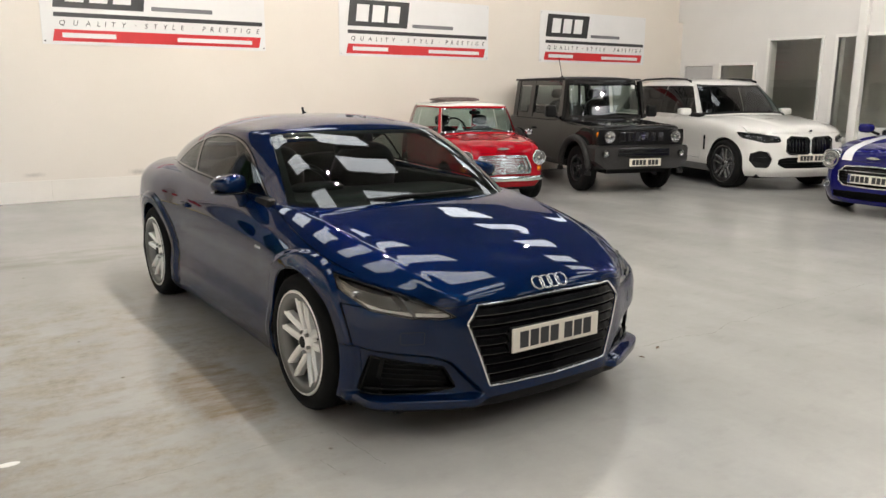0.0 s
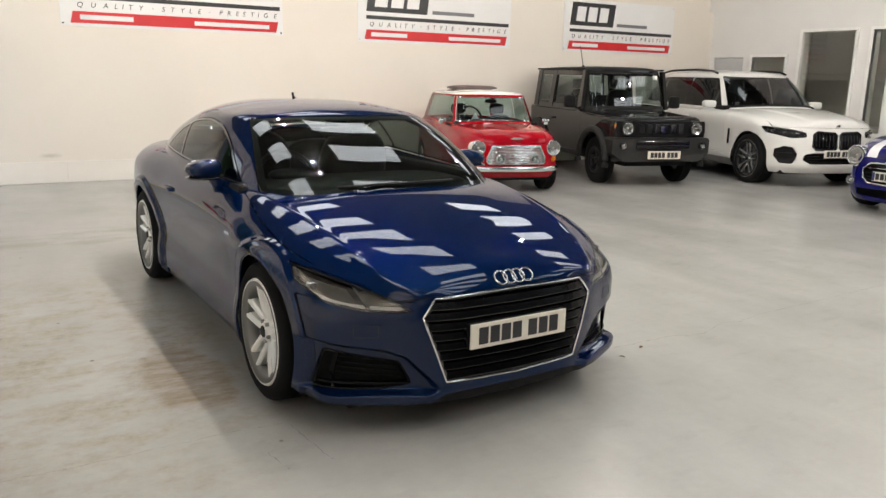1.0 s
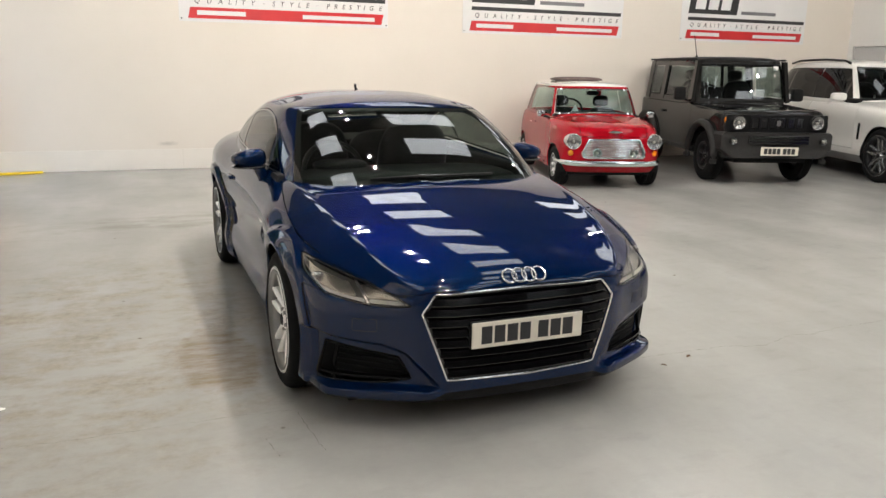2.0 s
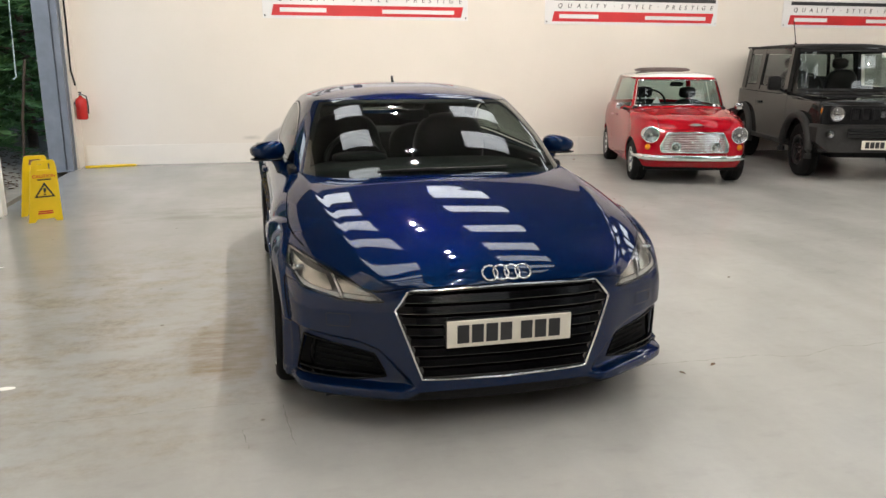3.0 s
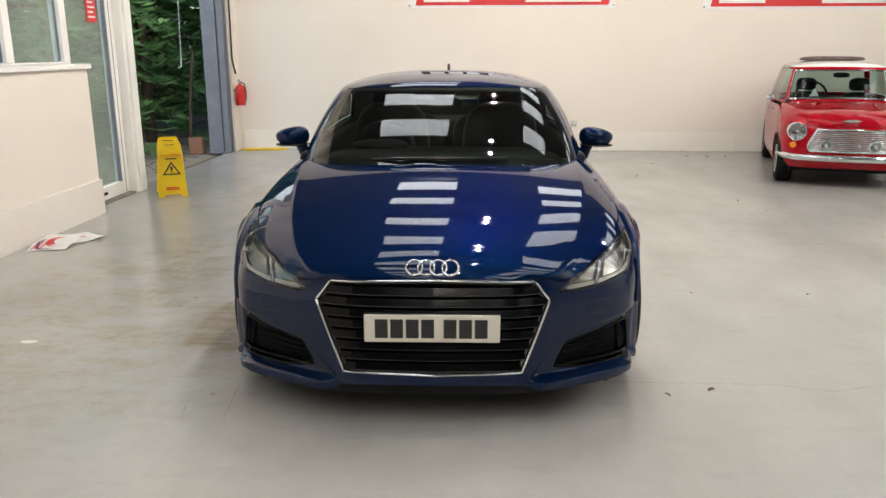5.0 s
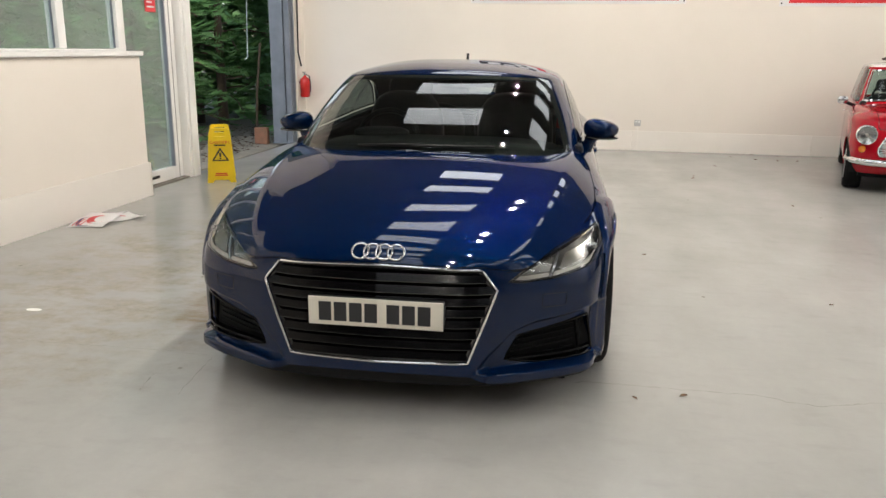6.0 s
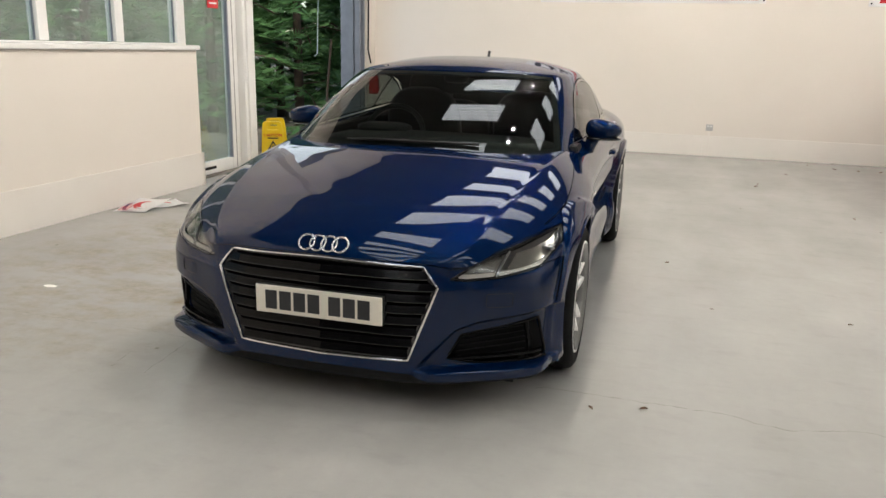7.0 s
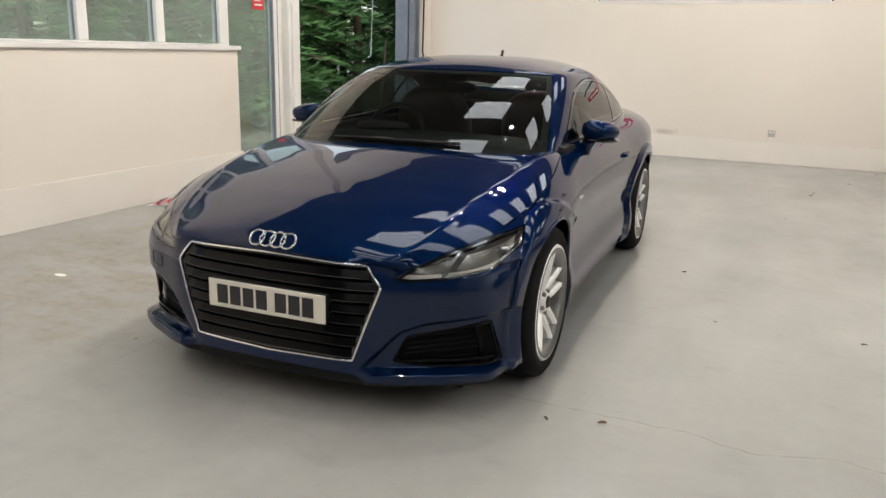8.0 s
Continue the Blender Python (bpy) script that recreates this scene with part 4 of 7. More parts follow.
for x, y, size, turn in ((3.349, 2.849, 0.035, 20), (3.147, 2.787, 0.03, 130), (4.174, 8.984, 0.04, 75), (3.35, 5.196, 0.03, 10), (4.333, 4.276, 0.03, 200), (4.142, 8.824, 0.045, 40), (4.859, 7.343, 0.045, 95),
                         (5.238, 11.2, 0.05, 15), (5.189, 10.667, 0.05, 160), (5.449, 10.589, 0.06, 65), (5.56, 11.1, 0.05, 110), (5.703, 10.624, 0.05, 30), (4.55, 9.9, 0.04, 145), (4.9, 10.9, 0.04, 85)):
    dry_leaf(x, y, size, turn)


# ---- the yard outside ----
structure("ground", boxes((-400, -1.56, -400, 400, -0.25, -0.03)), M_YARD, "gritty beige yard strewn with needles", "ground")
M_FROND = mottled("conifer_green", (0.045, 0.125, 0.036), (0.105, 0.23, 0.065), 2.0, 0.65)
M_BARK = mottled("rough_bark", (0.09, 0.065, 0.045), (0.045, 0.032, 0.024), 8, 0.9, 0.6)


def frond(vs, fs, origin, way, side, size, rnd):
    """A flat feathered spray along a way, with narrow leaflets on both sides that droop at the tip."""
    up = way.cross(side).normalized()
    n = 6
    for k in range(n):
        t = (k + 0.4) / n
        p = origin + way * size * t - up * size * 0.25 * t * t
        ln = size * (0.48 * (1 - t) + 0.10) * rnd.uniform(0.8, 1.2)
        for s in (-1, 1):
            d = (side * s + way * 1.0).normalized()
            q = p + d * ln - up * ln * 0.25
            i = len(vs)
            b = way * ln * 0.16
            vs += [tuple(p - b * 0.6), tuple(p + d * ln * 0.55 - b * 0.9 - up * ln * 0.06), tuple(q), tuple(p + d * ln * 0.5 + b * 0.9 - up * ln * 0.05)]
            fs.append((i, i + 1, i + 2, i + 3))
    i = len(vs)
    tip = origin + way * size * 1.12 - up * size * 0.3
    vs += [tuple(origin - side * size * 0.03), tuple(origin + side * size * 0.03), tuple(tip)]
    fs.append((i, i + 1, i + 2))


def conifer(m, seed, height):
    rnd = random.Random(seed)
    tree = thing("conifer_tree", "dense green conifer with feathery drooping sprays in the yard", "tree", m, "conifers in the yard")
    bm = tube([(0, 0, -0.05), (0.02, 0.01, height * 0.3), (-0.02, 0.03, height * 0.65), (0, 0, height)], 0.09, 10)
    for v in bm.verts:
        k = 1 - 0.85 * max(0, v.co.z) / height
        v.co.x, v.co.y = v.co.x * k, v.co.y * k
    trunk = part("trunk", bm, M_BARK, tree, "brown rough trunk", True)
    vs, fs = [], []
    limbs = bmesh.new()
    for b in range(170):
        z = 0.25 + (height - 0.3) * (b / 170) ** 0.9
        a = b * 2.399 + rnd.uniform(-0.3, 0.3)
        reach = (1.45 * (1 - 0.75 * z / height) + 0.15) * rnd.uniform(0.7, 1.15)
        out = Vector((math.cos(a), math.sin(a), 0))
        side = Vector((-math.sin(a), math.cos(a), 0))
        pts = [Vector((0, 0, z)) + out * reach * t + Vector((0, 0, reach * (0.30 * t - 0.45 * t * t))) for t in (0, 0.35, 0.7, 1.0)]
        if b % 3 == 0:
            tube(pts, 0.014, 5, bm=limbs)
        for k in range(15):
            t = 0.22 + 0.78 * (k + rnd.random()) / 15
            i = min(int(t * 3), 2)
            p = pts[i].lerp(pts[i + 1], min(1, t * 3 - i))
            s = rnd.choice((-1, 1))
            way = (out * rnd.uniform(0.5, 1.0) + side * s * rnd.uniform(0.2, 1.0) + Vector((0, 0, rnd.uniform(-0.45, 0.25)))).normalized()
            flat = way.cross(Vector((rnd.gauss(0, 0.3), rnd.gauss(0, 0.3), 1))).normalized()
            frond(vs, fs, p, way, flat, rnd.uniform(0.20, 0.42), rnd)
    mesh_object("crown", vs, fs, M_FROND, tree, "feathery green sprays")
    part("limb", limbs, M_BARK, trunk)
    return tree


first = conifer(pose(-3.9, 10.7, -0.03), 3, 6.5)
second = conifer(pose(-5.0, 9.3, -0.03, 0, 0, 70), 8, 7.0)
spots = [(-3.2, 12.3, 200), (-2.75, 14.1, 30), (-2.5, 16.0, 110), (-6.2, 8.1, 250), (-7.5, 6.9, 10), (-8.9, 5.6, 300), (-10.2, 4.2, 80), (-5.0, 11.8, 150), (-4.3, 13.6, 220), (-3.9, 15.6, 45), (-6.3, 10.4, 190),
         (-7.5, 9.2, 10), (-8.8, 8.0, 130), (-10.2, 6.6, 320), (-3.4, 18.2, 250), (-2.2, 18.6, 170), (-5.4, 15.0, 75), (-6.4, 12.8, 20), (-7.8, 11.4, 95), (-5.0, 18.5, 140), (-11.6, 3.0, 60), (-11.8, 5.4, 210), (-7.2, 15.6, 15), (-4.2, 21.0, 280), (-2.4, 21.2, 100)]
for i, (x, y, turn) in enumerate(spots):
    copy_thing(first if i % 2 else second, pose(x, y, -0.03, 0, 0, turn))
# needles, twigs and a leaning pole at the foot of the hedge
vs, fs, rnd = [], [], random.Random(4)
for _ in range(900):
    x, y = -1.75 - abs(rnd.gauss(0, 0.9)), rnd.uniform(7.5, 13.5)
    a, s = rnd.uniform(0, 6.28), rnd.uniform(0.015, 0.05)
    i = len(vs)
    c, d = math.cos(a), math.sin(a)
    vs += [(x - c * s, y - d * s, -0.027), (x + d * s * 0.4, y - c * s * 0.4, -0.015), (x + c * s, y + d * s, -0.024), (x - d * s * 0.4, y + c * s * 0.4, -0.018)]
    fs.append((i, i + 1, i + 2, i + 3))
tagged(mesh_object("leaf_litter", vs, fs, M_DRYLEAF), "brown dry leaf litter on the yard ground", "leaf litter", kind="stuff")
tagged(part("leaning_pole", tube([(-2.05, 11.0, -0.03), (-1.95, 10.85, 0.7), (-1.80, 10.7, 1.45)], 0.018, 8), M_BARK), "thin brown pole leaning by the opening", "pole")
tagged(part("hanging_cord", tube([(-1.75, 10.25, 3.58), (-1.76, 10.24, 2.4), (-1.78, 10.2, 1.25), (-1.80, 10.15, 1.22)], 0.010, 6), material("pale_cord", (0.35, 0.42, 0.42), 0.6)), "pale green cord hanging in the opening", "cord")
tagged(part("brick_block", boxes((-1.98, -1.78, 10.75, 10.86, -0.03, 0.22), bevel=0.012), mottled("weathered_brick", (0.28, 0.13, 0.08), (0.20, 0.11, 0.07), 12, 0.9, 0.4)), "weathered brick standing by the column", "brick")


# ---- the blue coupe ----
class CoupeShell(Shell):
    """The coupe's lower body: the wall ends at a rim, over which wings fall away from two bonnet creases."""
    HUBS = (0.79, 3.295)

    def __init__(self):
        outline = [(0, 0.0), (0.30, 0.016), (0.453, 0.058), (0.60, 0.130), (0.72, 0.195), (0.805, 0.265), (0.857, 0.37), (0.886, 0.50), (0.899, 0.65), (0.904, 0.80), (0.899, 1.1), (0.884, 1.4),
                   (0.876, 2.0), (0.880, 2.7), (0.896, 3.1), (0.902, 3.3), (0.89, 3.6), (0.835, 3.9), (0.68, 4.09), (0.40, 4.16), (0, 4.18)]
        pts = np.array(outline, float)
        d = np.r_[0, np.cumsum(np.linalg.norm(np.diff(pts, axis=0), axis=1))]
        self.ox, self.oy = curve(*zip(d, pts[:, 0])), curve(*zip(d, pts[:, 1]))
        self.us = np.r_[np.linspace(0, 1.5, 200, endpoint=False), np.linspace(1.5, d[-1], 190)]
        self.front = curve((0.08, 0.06), (0.13, 0.015), (0.18, 0.004), (0.24, 0.010), (0.40, 0.004), (0.50, 0.004), (0.56, 0.014), (0.60, 0.034), (0.66, 0.07))
        self.side = curve((0.08, 0.10), (0.13, 0.050), (0.20, 0.022), (0.30, 0.014), (0.42, 0.030), (0.55, 0.020), (0.66, 0.003), (0.72, 0.0), (0.80, 0.006), (0.9, 0.03))
        self.rear = curve((0.08, 0.16), (0.2, 0.06), (0.45, 0.0), (0.65, 0.0), (0.8, 0.03), (0.95, 0.09))
        self.fw, self.rw = (0.25, 0.62), (3.6, 3.95)
        self.crease_x = curve((0.0, 0.42), (0.06, 0.47), (0.203, 0.548), (0.575, 0.637), (1.32, 0.724), (2.0, 0.745), (3.2, 0.72), (4.18, 0.5))
        self.crease_z = curve((0.03, 0.600), (0.09, 0.630), (0.203, 0.676), (0.38, 0.744), (0.575, 0.799), (0.8, 0.842), (1.0, 0.872), (1.32, 0.903), (2.0, 0.925), (3.0, 0.955), (3.8, 0.965), (4.18, 0.88))
        self.spine_z = curve((0.0, 0.592), (0.035, 0.618), (0.07, 0.656), (0.13, 0.694), (0.20, 0.724), (0.29, 0.754), (0.38, 0.780), (0.48, 0.804), (0.575, 0.826), (0.8, 0.869), (1.05, 0.908), (1.4, 0.932), (3.0, 0.975), (3.8, 0.98), (4.18, 0.89))
        self.straight = curve((0.1, 0.95), (0.30, 0.72), (0.50, 0.42), (0.8, 0.30), (1.4, 0.28), (2.0, 0.12), (4.18, 0.10))
        x, y = self.ox(self.us), self.oy(self.us)
        tx, ty = np.gradient(x, self.us), np.gradient(y, self.us)
        tx[0], ty[0], tx[-1], ty[-1] = 1, 0, -1, 0
        ln = np.hypot(tx, ty)
        self.nx, self.ny, self.x, self.y = -ty / ln, tx / ln, x, y
        rim_front = curve((0, 0.612), (0.385, 0.603), (0.45, 0.575), (0.51, 0.556), (0.62, 0.556), (0.80, 0.580), (0.845, 0.590))
        rim_side = curve((0.35, 0.588), (0.5, 0.612), (0.7, 0.648), (0.95, 0.682), (1.4, 0.712), (2.2, 0.73), (3.3, 0.775), (3.9, 0.80), (4.18, 0.82))
        rim = np.where(y < 0.37, rim_front(x), rim_side(y))
        edge = [self.layer(i, np.array([rim[i]])) for i in range(len(x))]
        self.ex, self.ey = np.array([e[0][0] for e in edge]), np.array([e[1][0] for e in edge])
        self.rim = rim
        far = int(np.argmax(self.ex))
        self.front_half = (self.ey[:far + 1], self.ex[:far + 1])
        self.rear_half = (self.ey[far:], self.ex[far:])
        lines = []
        ys = np.clip(self.ey, 0.9, 3.6)
        for i in range(len(x)):
            zs = np.linspace(0.10 + 0.045 * (y[i] < 0.42), rim[i], 70)
            px, py = self.layer(i, zs)
            k = np.linspace(0, 1, 90)[1:] ** 1.3
            qx, qy = px[-1] * (1 - k), py[-1] * (1 - k) + ys[i] * k
            wall = resampled(np.stack([px, py, zs], 1), 90)
            top = resampled(np.vstack([wall[-1:], np.stack([qx, qy, self.height(qx, qy)], 1)]), 111)[1:]
            lines.append(np.vstack([wall, top]))
        rows = soften(np.array(lines), 3)
        for _ in range(5):
            rows[1:-1] += 0.5 * ((rows[:-2] + rows[2:]) / 2 - rows[1:-1])
        rows = self.relief(rows)
        u = np.repeat(self.us[:, None, None], rows.shape[1], 1)
        self.sheet = both_sides(np.concatenate([rows, u], 2))

    def height(self, x, y):
        x, y = np.abs(np.asarray(x, float)), np.asarray(y, float)
        w = np.maximum(self.half_width(y), 0.03)
        xc = np.minimum(self.crease_x(y), 0.97 * w)
        z0, z1 = self.spine_z(y), np.minimum(self.crease_z(y), self.spine_z(y))
        low = np.where(y < self.front_half[0][-1], np.interp(y, self.front_half[0], self.rim[:len(self.front_half[0])]), np.interp(y, self.rear_half[0], self.rim[-len(self.rear_half[0]):]))
        k = np.clip(x / xc, 0, 1)
        t = np.clip((x - xc) / np.maximum(w - xc, 0.01), 0, 1)
        s = self.straight(y)
        fall = s * t + (1 - s) * (1 - np.sqrt(np.clip(1 - t ** 2.0, 0, 1)))
        ridge = 0.0035 * np.exp(-((x - xc) / 0.013) ** 2) * step(0.14, 0.26, y) * (1 - step(1.2, 1.4, y))
        return z0 - (z0 - z1) * k ** 2 - np.maximum(z1 - low, 0) * fall + ridge

    def relief(self, rows):
        """Wheel arch flares, the scooped faces round the intakes and the blades beneath them."""
        x, y, z = rows[:, :, 0].copy(), rows[:, :, 1].copy(), rows[:, :, 2]
        for cy in self.HUBS:
            r = np.hypot(y - cy, z - 0.327)
            rows[:, :, 0] += 0.020 * (1 - step(0.428, 0.440, r)) * step(0.10, 0.16, z) * (x > 0.5) * (z < 0.8)
        line = np.interp(x, [0.36, 0.42, 0.52, 0.60, 0.80, 0.90], [0.20, 0.262, 0.368, 0.398, 0.424, 0.44])
        near = (1 - step(0.36, 0.44, y)) * (z < 0.5)
        scoop = 0.030 * step(0.0, 0.022, line - z) * step(0.37, 0.43, x) * near * step(0.198, 0.212, z)
        blade = 0.028 * (1 - step(0.200, 0.212, z)) * step(0.36, 0.43, x) * (1 - step(0.24, 0.36, y)) * step(0.10, 0.16, z)
        off = scoop - blade
        rows[:, :, 0] += self.nx[:, None] * off
        rows[:, :, 1] += self.ny[:, None] * off
        rows[:, :, 0] = np.maximum(rows[:, :, 0], 0)
        return rows


def coupe(m):
    car = thing("coupe_car", "glossy dark blue metallic coupe parked on the showroom floor", "car", m)
    shell = CoupeShell()
    hubs = shell.HUBS
    body = shell.sheet
    ring_low, ring_top, mid = (1.05, 4.00, 0.805, 4.5, 2.6), (1.78, 3.36, 0.630, 4.5, 2.1), 2.4
    cabin = Cabin(ring_low, ring_top, mid,
                  lambda x, y: shell.height(x, y) - 0.012, curve_xy(curve((1.78, 1.268), (1.9, 1.252), (2.1, 1.252), (2.4, 1.256), (2.7, 1.244), (3.0, 1.203), (3.36, 1.135))),
                  curve((1.78, 1.272), (1.9, 1.297), (2.1, 1.322), (2.35, 1.337), (2.65, 1.332), (3.0, 1.300), (3.36, 1.232)), bulge=0.028, rear_bulge=0.060, rounds=6, crown=3.0)
    roof = cabin.sheet
    # wheel openings and the hollow under the cabin
    for cy in hubs:
        body.take(lambda p, a, cy=cy: np.maximum(np.hypot(p[:, 1] - cy, p[:, 2] - 0.327) - 0.365, 0.5 - np.abs(p[:, 0])))
    base_half = lambda y: Cabin.width_at((1.08, 3.97, 0.780, 4.5, 2.6), mid, y)
    body.take(lambda p, a: np.where((p[:, 1] > 1.08) & (p[:, 1] < 3.95), np.abs(p[:, 0]) - base_half(p[:, 1]), 0.2) + np.where(p[:, 2] < 0.78, 0.5, 0))
    # panels
    hexagon = [(0, 0.612), (0.395, 0.602), (0.453, 0.528), (0.350, 0.241), (0, 0.235)]
    in_hex = inside([*hexagon, (-1, 0.235), (-1, 0.612)])
    front_only = lambda p: np.where(p[:, 1] < 0.70, 0.0, 1.0)
    body.take(lambda p, a: in_hex(p) + front_only(p))
    lamp = [(0.490, 0.558), (0.55, 0.551), (0.66, 0.558), (0.80, 0.588), (0.848, 0.65), (0.832, 0.707), (0.66, 0.652), (0.545, 0.595)]
    in_lamp = inside(lamp)
    lenses = body.take(lambda p, a: in_lamp(p) + front_only(p), 0.002)
    intake = [(0.480, 0.240), (0.530, 0.332), (0.795, 0.384), (0.822, 0.214), (0.605, 0.213)]
    in_intake = inside(intake)
    body.take(lambda p, a: in_intake(p) + front_only(p))
    cowl = lambda x: mid - 1.36 * np.clip(1 - (np.abs(x) / 0.81) ** 4.5, 0, 1) ** (1 / 4.5)
    shut = curve((0.45, 0.703), (0.50, 0.714), (0.75, 0.766), (1.03, 0.824), (1.35, 0.885), (1.5, 0.90))
    nose = curve((0, 0.619), (0.40, 0.612), (0.48, 0.604), (0.535, 0.600), (0.66, 0.657), (0.832, 0.712))
    bonnet = body.take(lambda p, a: np.maximum.reduce([np.where(p[:, 1] > 0.477, shut(p[:, 1]) - p[:, 2], nose(np.abs(p[:, 0])) - p[:, 2]), p[:, 1] - np.minimum(cowl(p[:, 0]) + 0.012, 1.40)]), 0.0016)
    bonnet.mesh("bonnet", M_BLUE, car, "glossy dark blue bonnet with two creases", 0.008)
    arch_front = lambda p: 0.437 - np.hypot(p[:, 1] - hubs[0], p[:, 2] - 0.327)
    bumper = body.take(lambda p, a: np.maximum.reduce([p[:, 1] - 0.60, p[:, 2] - np.where(np.abs(p[:, 0]) > 0.48, 0.596, 0.62), np.where(p[:, 2] > 0.30, arch_front(p), -1)]), 0.0018)
    foot = curve((0, 0.196), (0.34, 0.190), (0.41, 0.172), (0.60, 0.166), (0.86, 0.172))
    lip = bumper.take(lambda p, a: p[:, 2] - foot(np.abs(p[:, 0])))
    bumper.mesh("front_bumper", M_BLUE, car, "dark blue front bumper with side intakes", 0.02)
    lip.mesh("front_splitter", M_BLACK, car, "matt black lower splitter", 0.03, shift=0.012)
    for s, name in ((-1, "door"), (1, "door")):
        d = body.take(lambda p, a: np.maximum.reduce([1.36 - p[:, 1], p[:, 1] - 2.70 - 0.35 * (p[:, 2] - 0.6) ** 2, 0.215 - p[:, 2], 0.45 - s * p[:, 0]]), 0.0006)
        door = d.mesh(name, M_BLUE, car, "dark blue side door", 0.012)
        hx = s * float(shell.half_width(2.58) - 0.008)
        part("door_handle", blob((0.016, 0.085, 0.016), Matrix.Translation((hx + s * 0.016, 2.57, 0.762)), 3.0), M_BLUE, door, "dark blue grab handle", True)
        part("handle_cup", blob((0.008, 0.062, 0.036), Matrix.Translation((hx - s * 0.001, 2.56, 0.755)), 2.3), M_GLOSSBLACK, door, "dark handle recess", True)
    body.mesh("body_side", M_BLUE, car, "dark blue wings, sills and rear quarters", 0.012)
    # glass and roof
    screen = roof.take(lambda p, a: np.maximum.reduce([(a[:, 0] - radians(50)) * 0.6, (0.02 - a[:, 1]) * 0.5, (a[:, 1] - 0.965) * 0.5]), 0.003)
    screen.mesh("windscreen", M_CARGLASS, car, "tinted curved windscreen")
    band = screen.split(lambda p, a: np.maximum.reduce([0.075 - a[:, 1], a[:, 1] - 0.91, (a[:, 0] - radians(44.5)) * 1.2]))[1]
    band.mesh("windscreen_border", M_BLACK, car, "black painted border of the glass", shift=0.003)
    arch_line = curve((1.47, 0.925), (1.65, 1.03), (1.85, 1.135), (2.05, 1.196), (2.3, 1.220), (2.55, 1.204), (2.8, 1.148), (2.98, 1.07), (3.12, 0.985))
    belt = curve((1.4, 0.922), (2.2, 0.948), (3.12, 0.985))
    dlo = lambda p: np.maximum.reduce([belt(p[:, 1]) - p[:, 2], p[:, 2] - arch_line(p[:, 1]), 0.40 - np.abs(p[:, 0]), 1.47 - p[:, 1]])
    sides = roof.take(lambda p, a: dlo(p), 0.003)
    post = lambda p: p[:, 1] - 2.60 - 0.5 * (p[:, 2] - 1.0)
    frames = sides.split(lambda p, a: np.minimum(-dlo(p) - 0.014, np.abs(post(p)) - 0.016))[0]
    for s in (-1, 1):
        g = sides.split(lambda p, a: -s * p[:, 0])[0]
        g.split(lambda p, a: post(p))[0].mesh("door_window", M_SIDEGLASS, car, "tinted door window")
        g.split(lambda p, a: post(p))[1].mesh("quarter_window", M_SIDEGLASS, car, "tinted rear quarter window")
        frames.split(lambda p, a: -s * p[:, 0])[0].mesh("window_seal", M_GLOSSBLACK, car, "black window surround", shift=-0.003)
    rear = roof.take(lambda p, a: np.maximum.reduce([(radians(128) - a[:, 0]) * 0.6, (0.42 - a[:, 1]) * 0.5, (a[:, 1] - 0.98) * 0.5]), 0.003)
    rear.mesh("rear_window", M_SIDEGLASS, car, "tinted sloping rear window")
    roof.mesh("headliner", M_TRIM, car, "black roof lining", shift=0.034)
    roof.mesh("roof", M_BLUE, car, "dark blue roof and pillars", 0.028)
    # grille
    g = part("radiator_grille", prism([(x, z) for x, z in hexagon] + [(-x, z) for x, z in hexagon[-2:0:-1]], 0.030, 0.040, face=lambda x, z: 0.045 + 0.10 * x * x), M_MESH, car, "black slatted hexagonal grille")
    half_at = lambda z: np.interp(z, [0.235, 0.241, 0.528, 0.612], [0.345, 0.350, 0.453, 0.392]) - 0.012
    for z in (0.266, 0.310, 0.354, 0.398, 0.442, 0.486, 0.530, 0.572):
        xs = np.linspace(-half_at(z), half_at(z), 17)
        slat = part("grille_slat", bar([(x, shell.face(x, z) + 0.026, z) for x in xs], 0.036, 0.026, lean=0.006), M_SATIN, g)
        part("slat_lip", bar([(x, shell.face(x, z - 0.015) + 0.010, z - 0.015) for x in xs], 0.010, 0.0035), M_GLOSSBLACK, slat)
    loop = [(x, z) for x, z in hexagon] + [(-x, z) for x, z in hexagon[-2:0:-1]]
    rim = []
    for (x0, z0), (x1, z1) in zip(loop, loop[1:] + loop[:1]):
        for t in np.linspace(0, 1, 12, endpoint=False):
            x, z = x0 + (x1 - x0) * t, z0 + (z1 - z0) * t
            rim.append((x, float(shell.face(x, z)) + 0.002, z))
    part("grille_surround", tube(rim, 0.0050, 8, True), M_CHROME, g, "thin polished chrome surround", True)
    inner = [(x * 0.972, y + 0.012, 0.416 + (z - 0.416) * 0.955) for x, y, z in rim]
    part("grille_inner_frame", tube(inner, 0.010, 6, True), M_GLOSSBLACK, g, smooth=True)
    part("plate_holder", boxes((-0.262, 0.262, 0.006, 0.05, 0.376, 0.490), bevel=0.006), M_BLACK, car, "black plate holder")
    number_plate(car, (0, 0.0015, 0.434))
    for k in range(4):
        part("badge_ring", tube([(0.046 * (k - 1.5) + 0.0315 * math.cos(t), 0.060 + 0.65 * 0.0315 * math.sin(t), 0.659 + 0.76 * 0.0315 * math.sin(t)) for t in np.linspace(0, 2 * math.pi, 40, endpoint=False)], 0.0044, 8, True),
             M_CHROME, car, "polished chrome ring", True)
    # intakes, lamps, mirrors, wheels
    scooped = lambda x, z: float(shell.face(x, z)) + 0.030
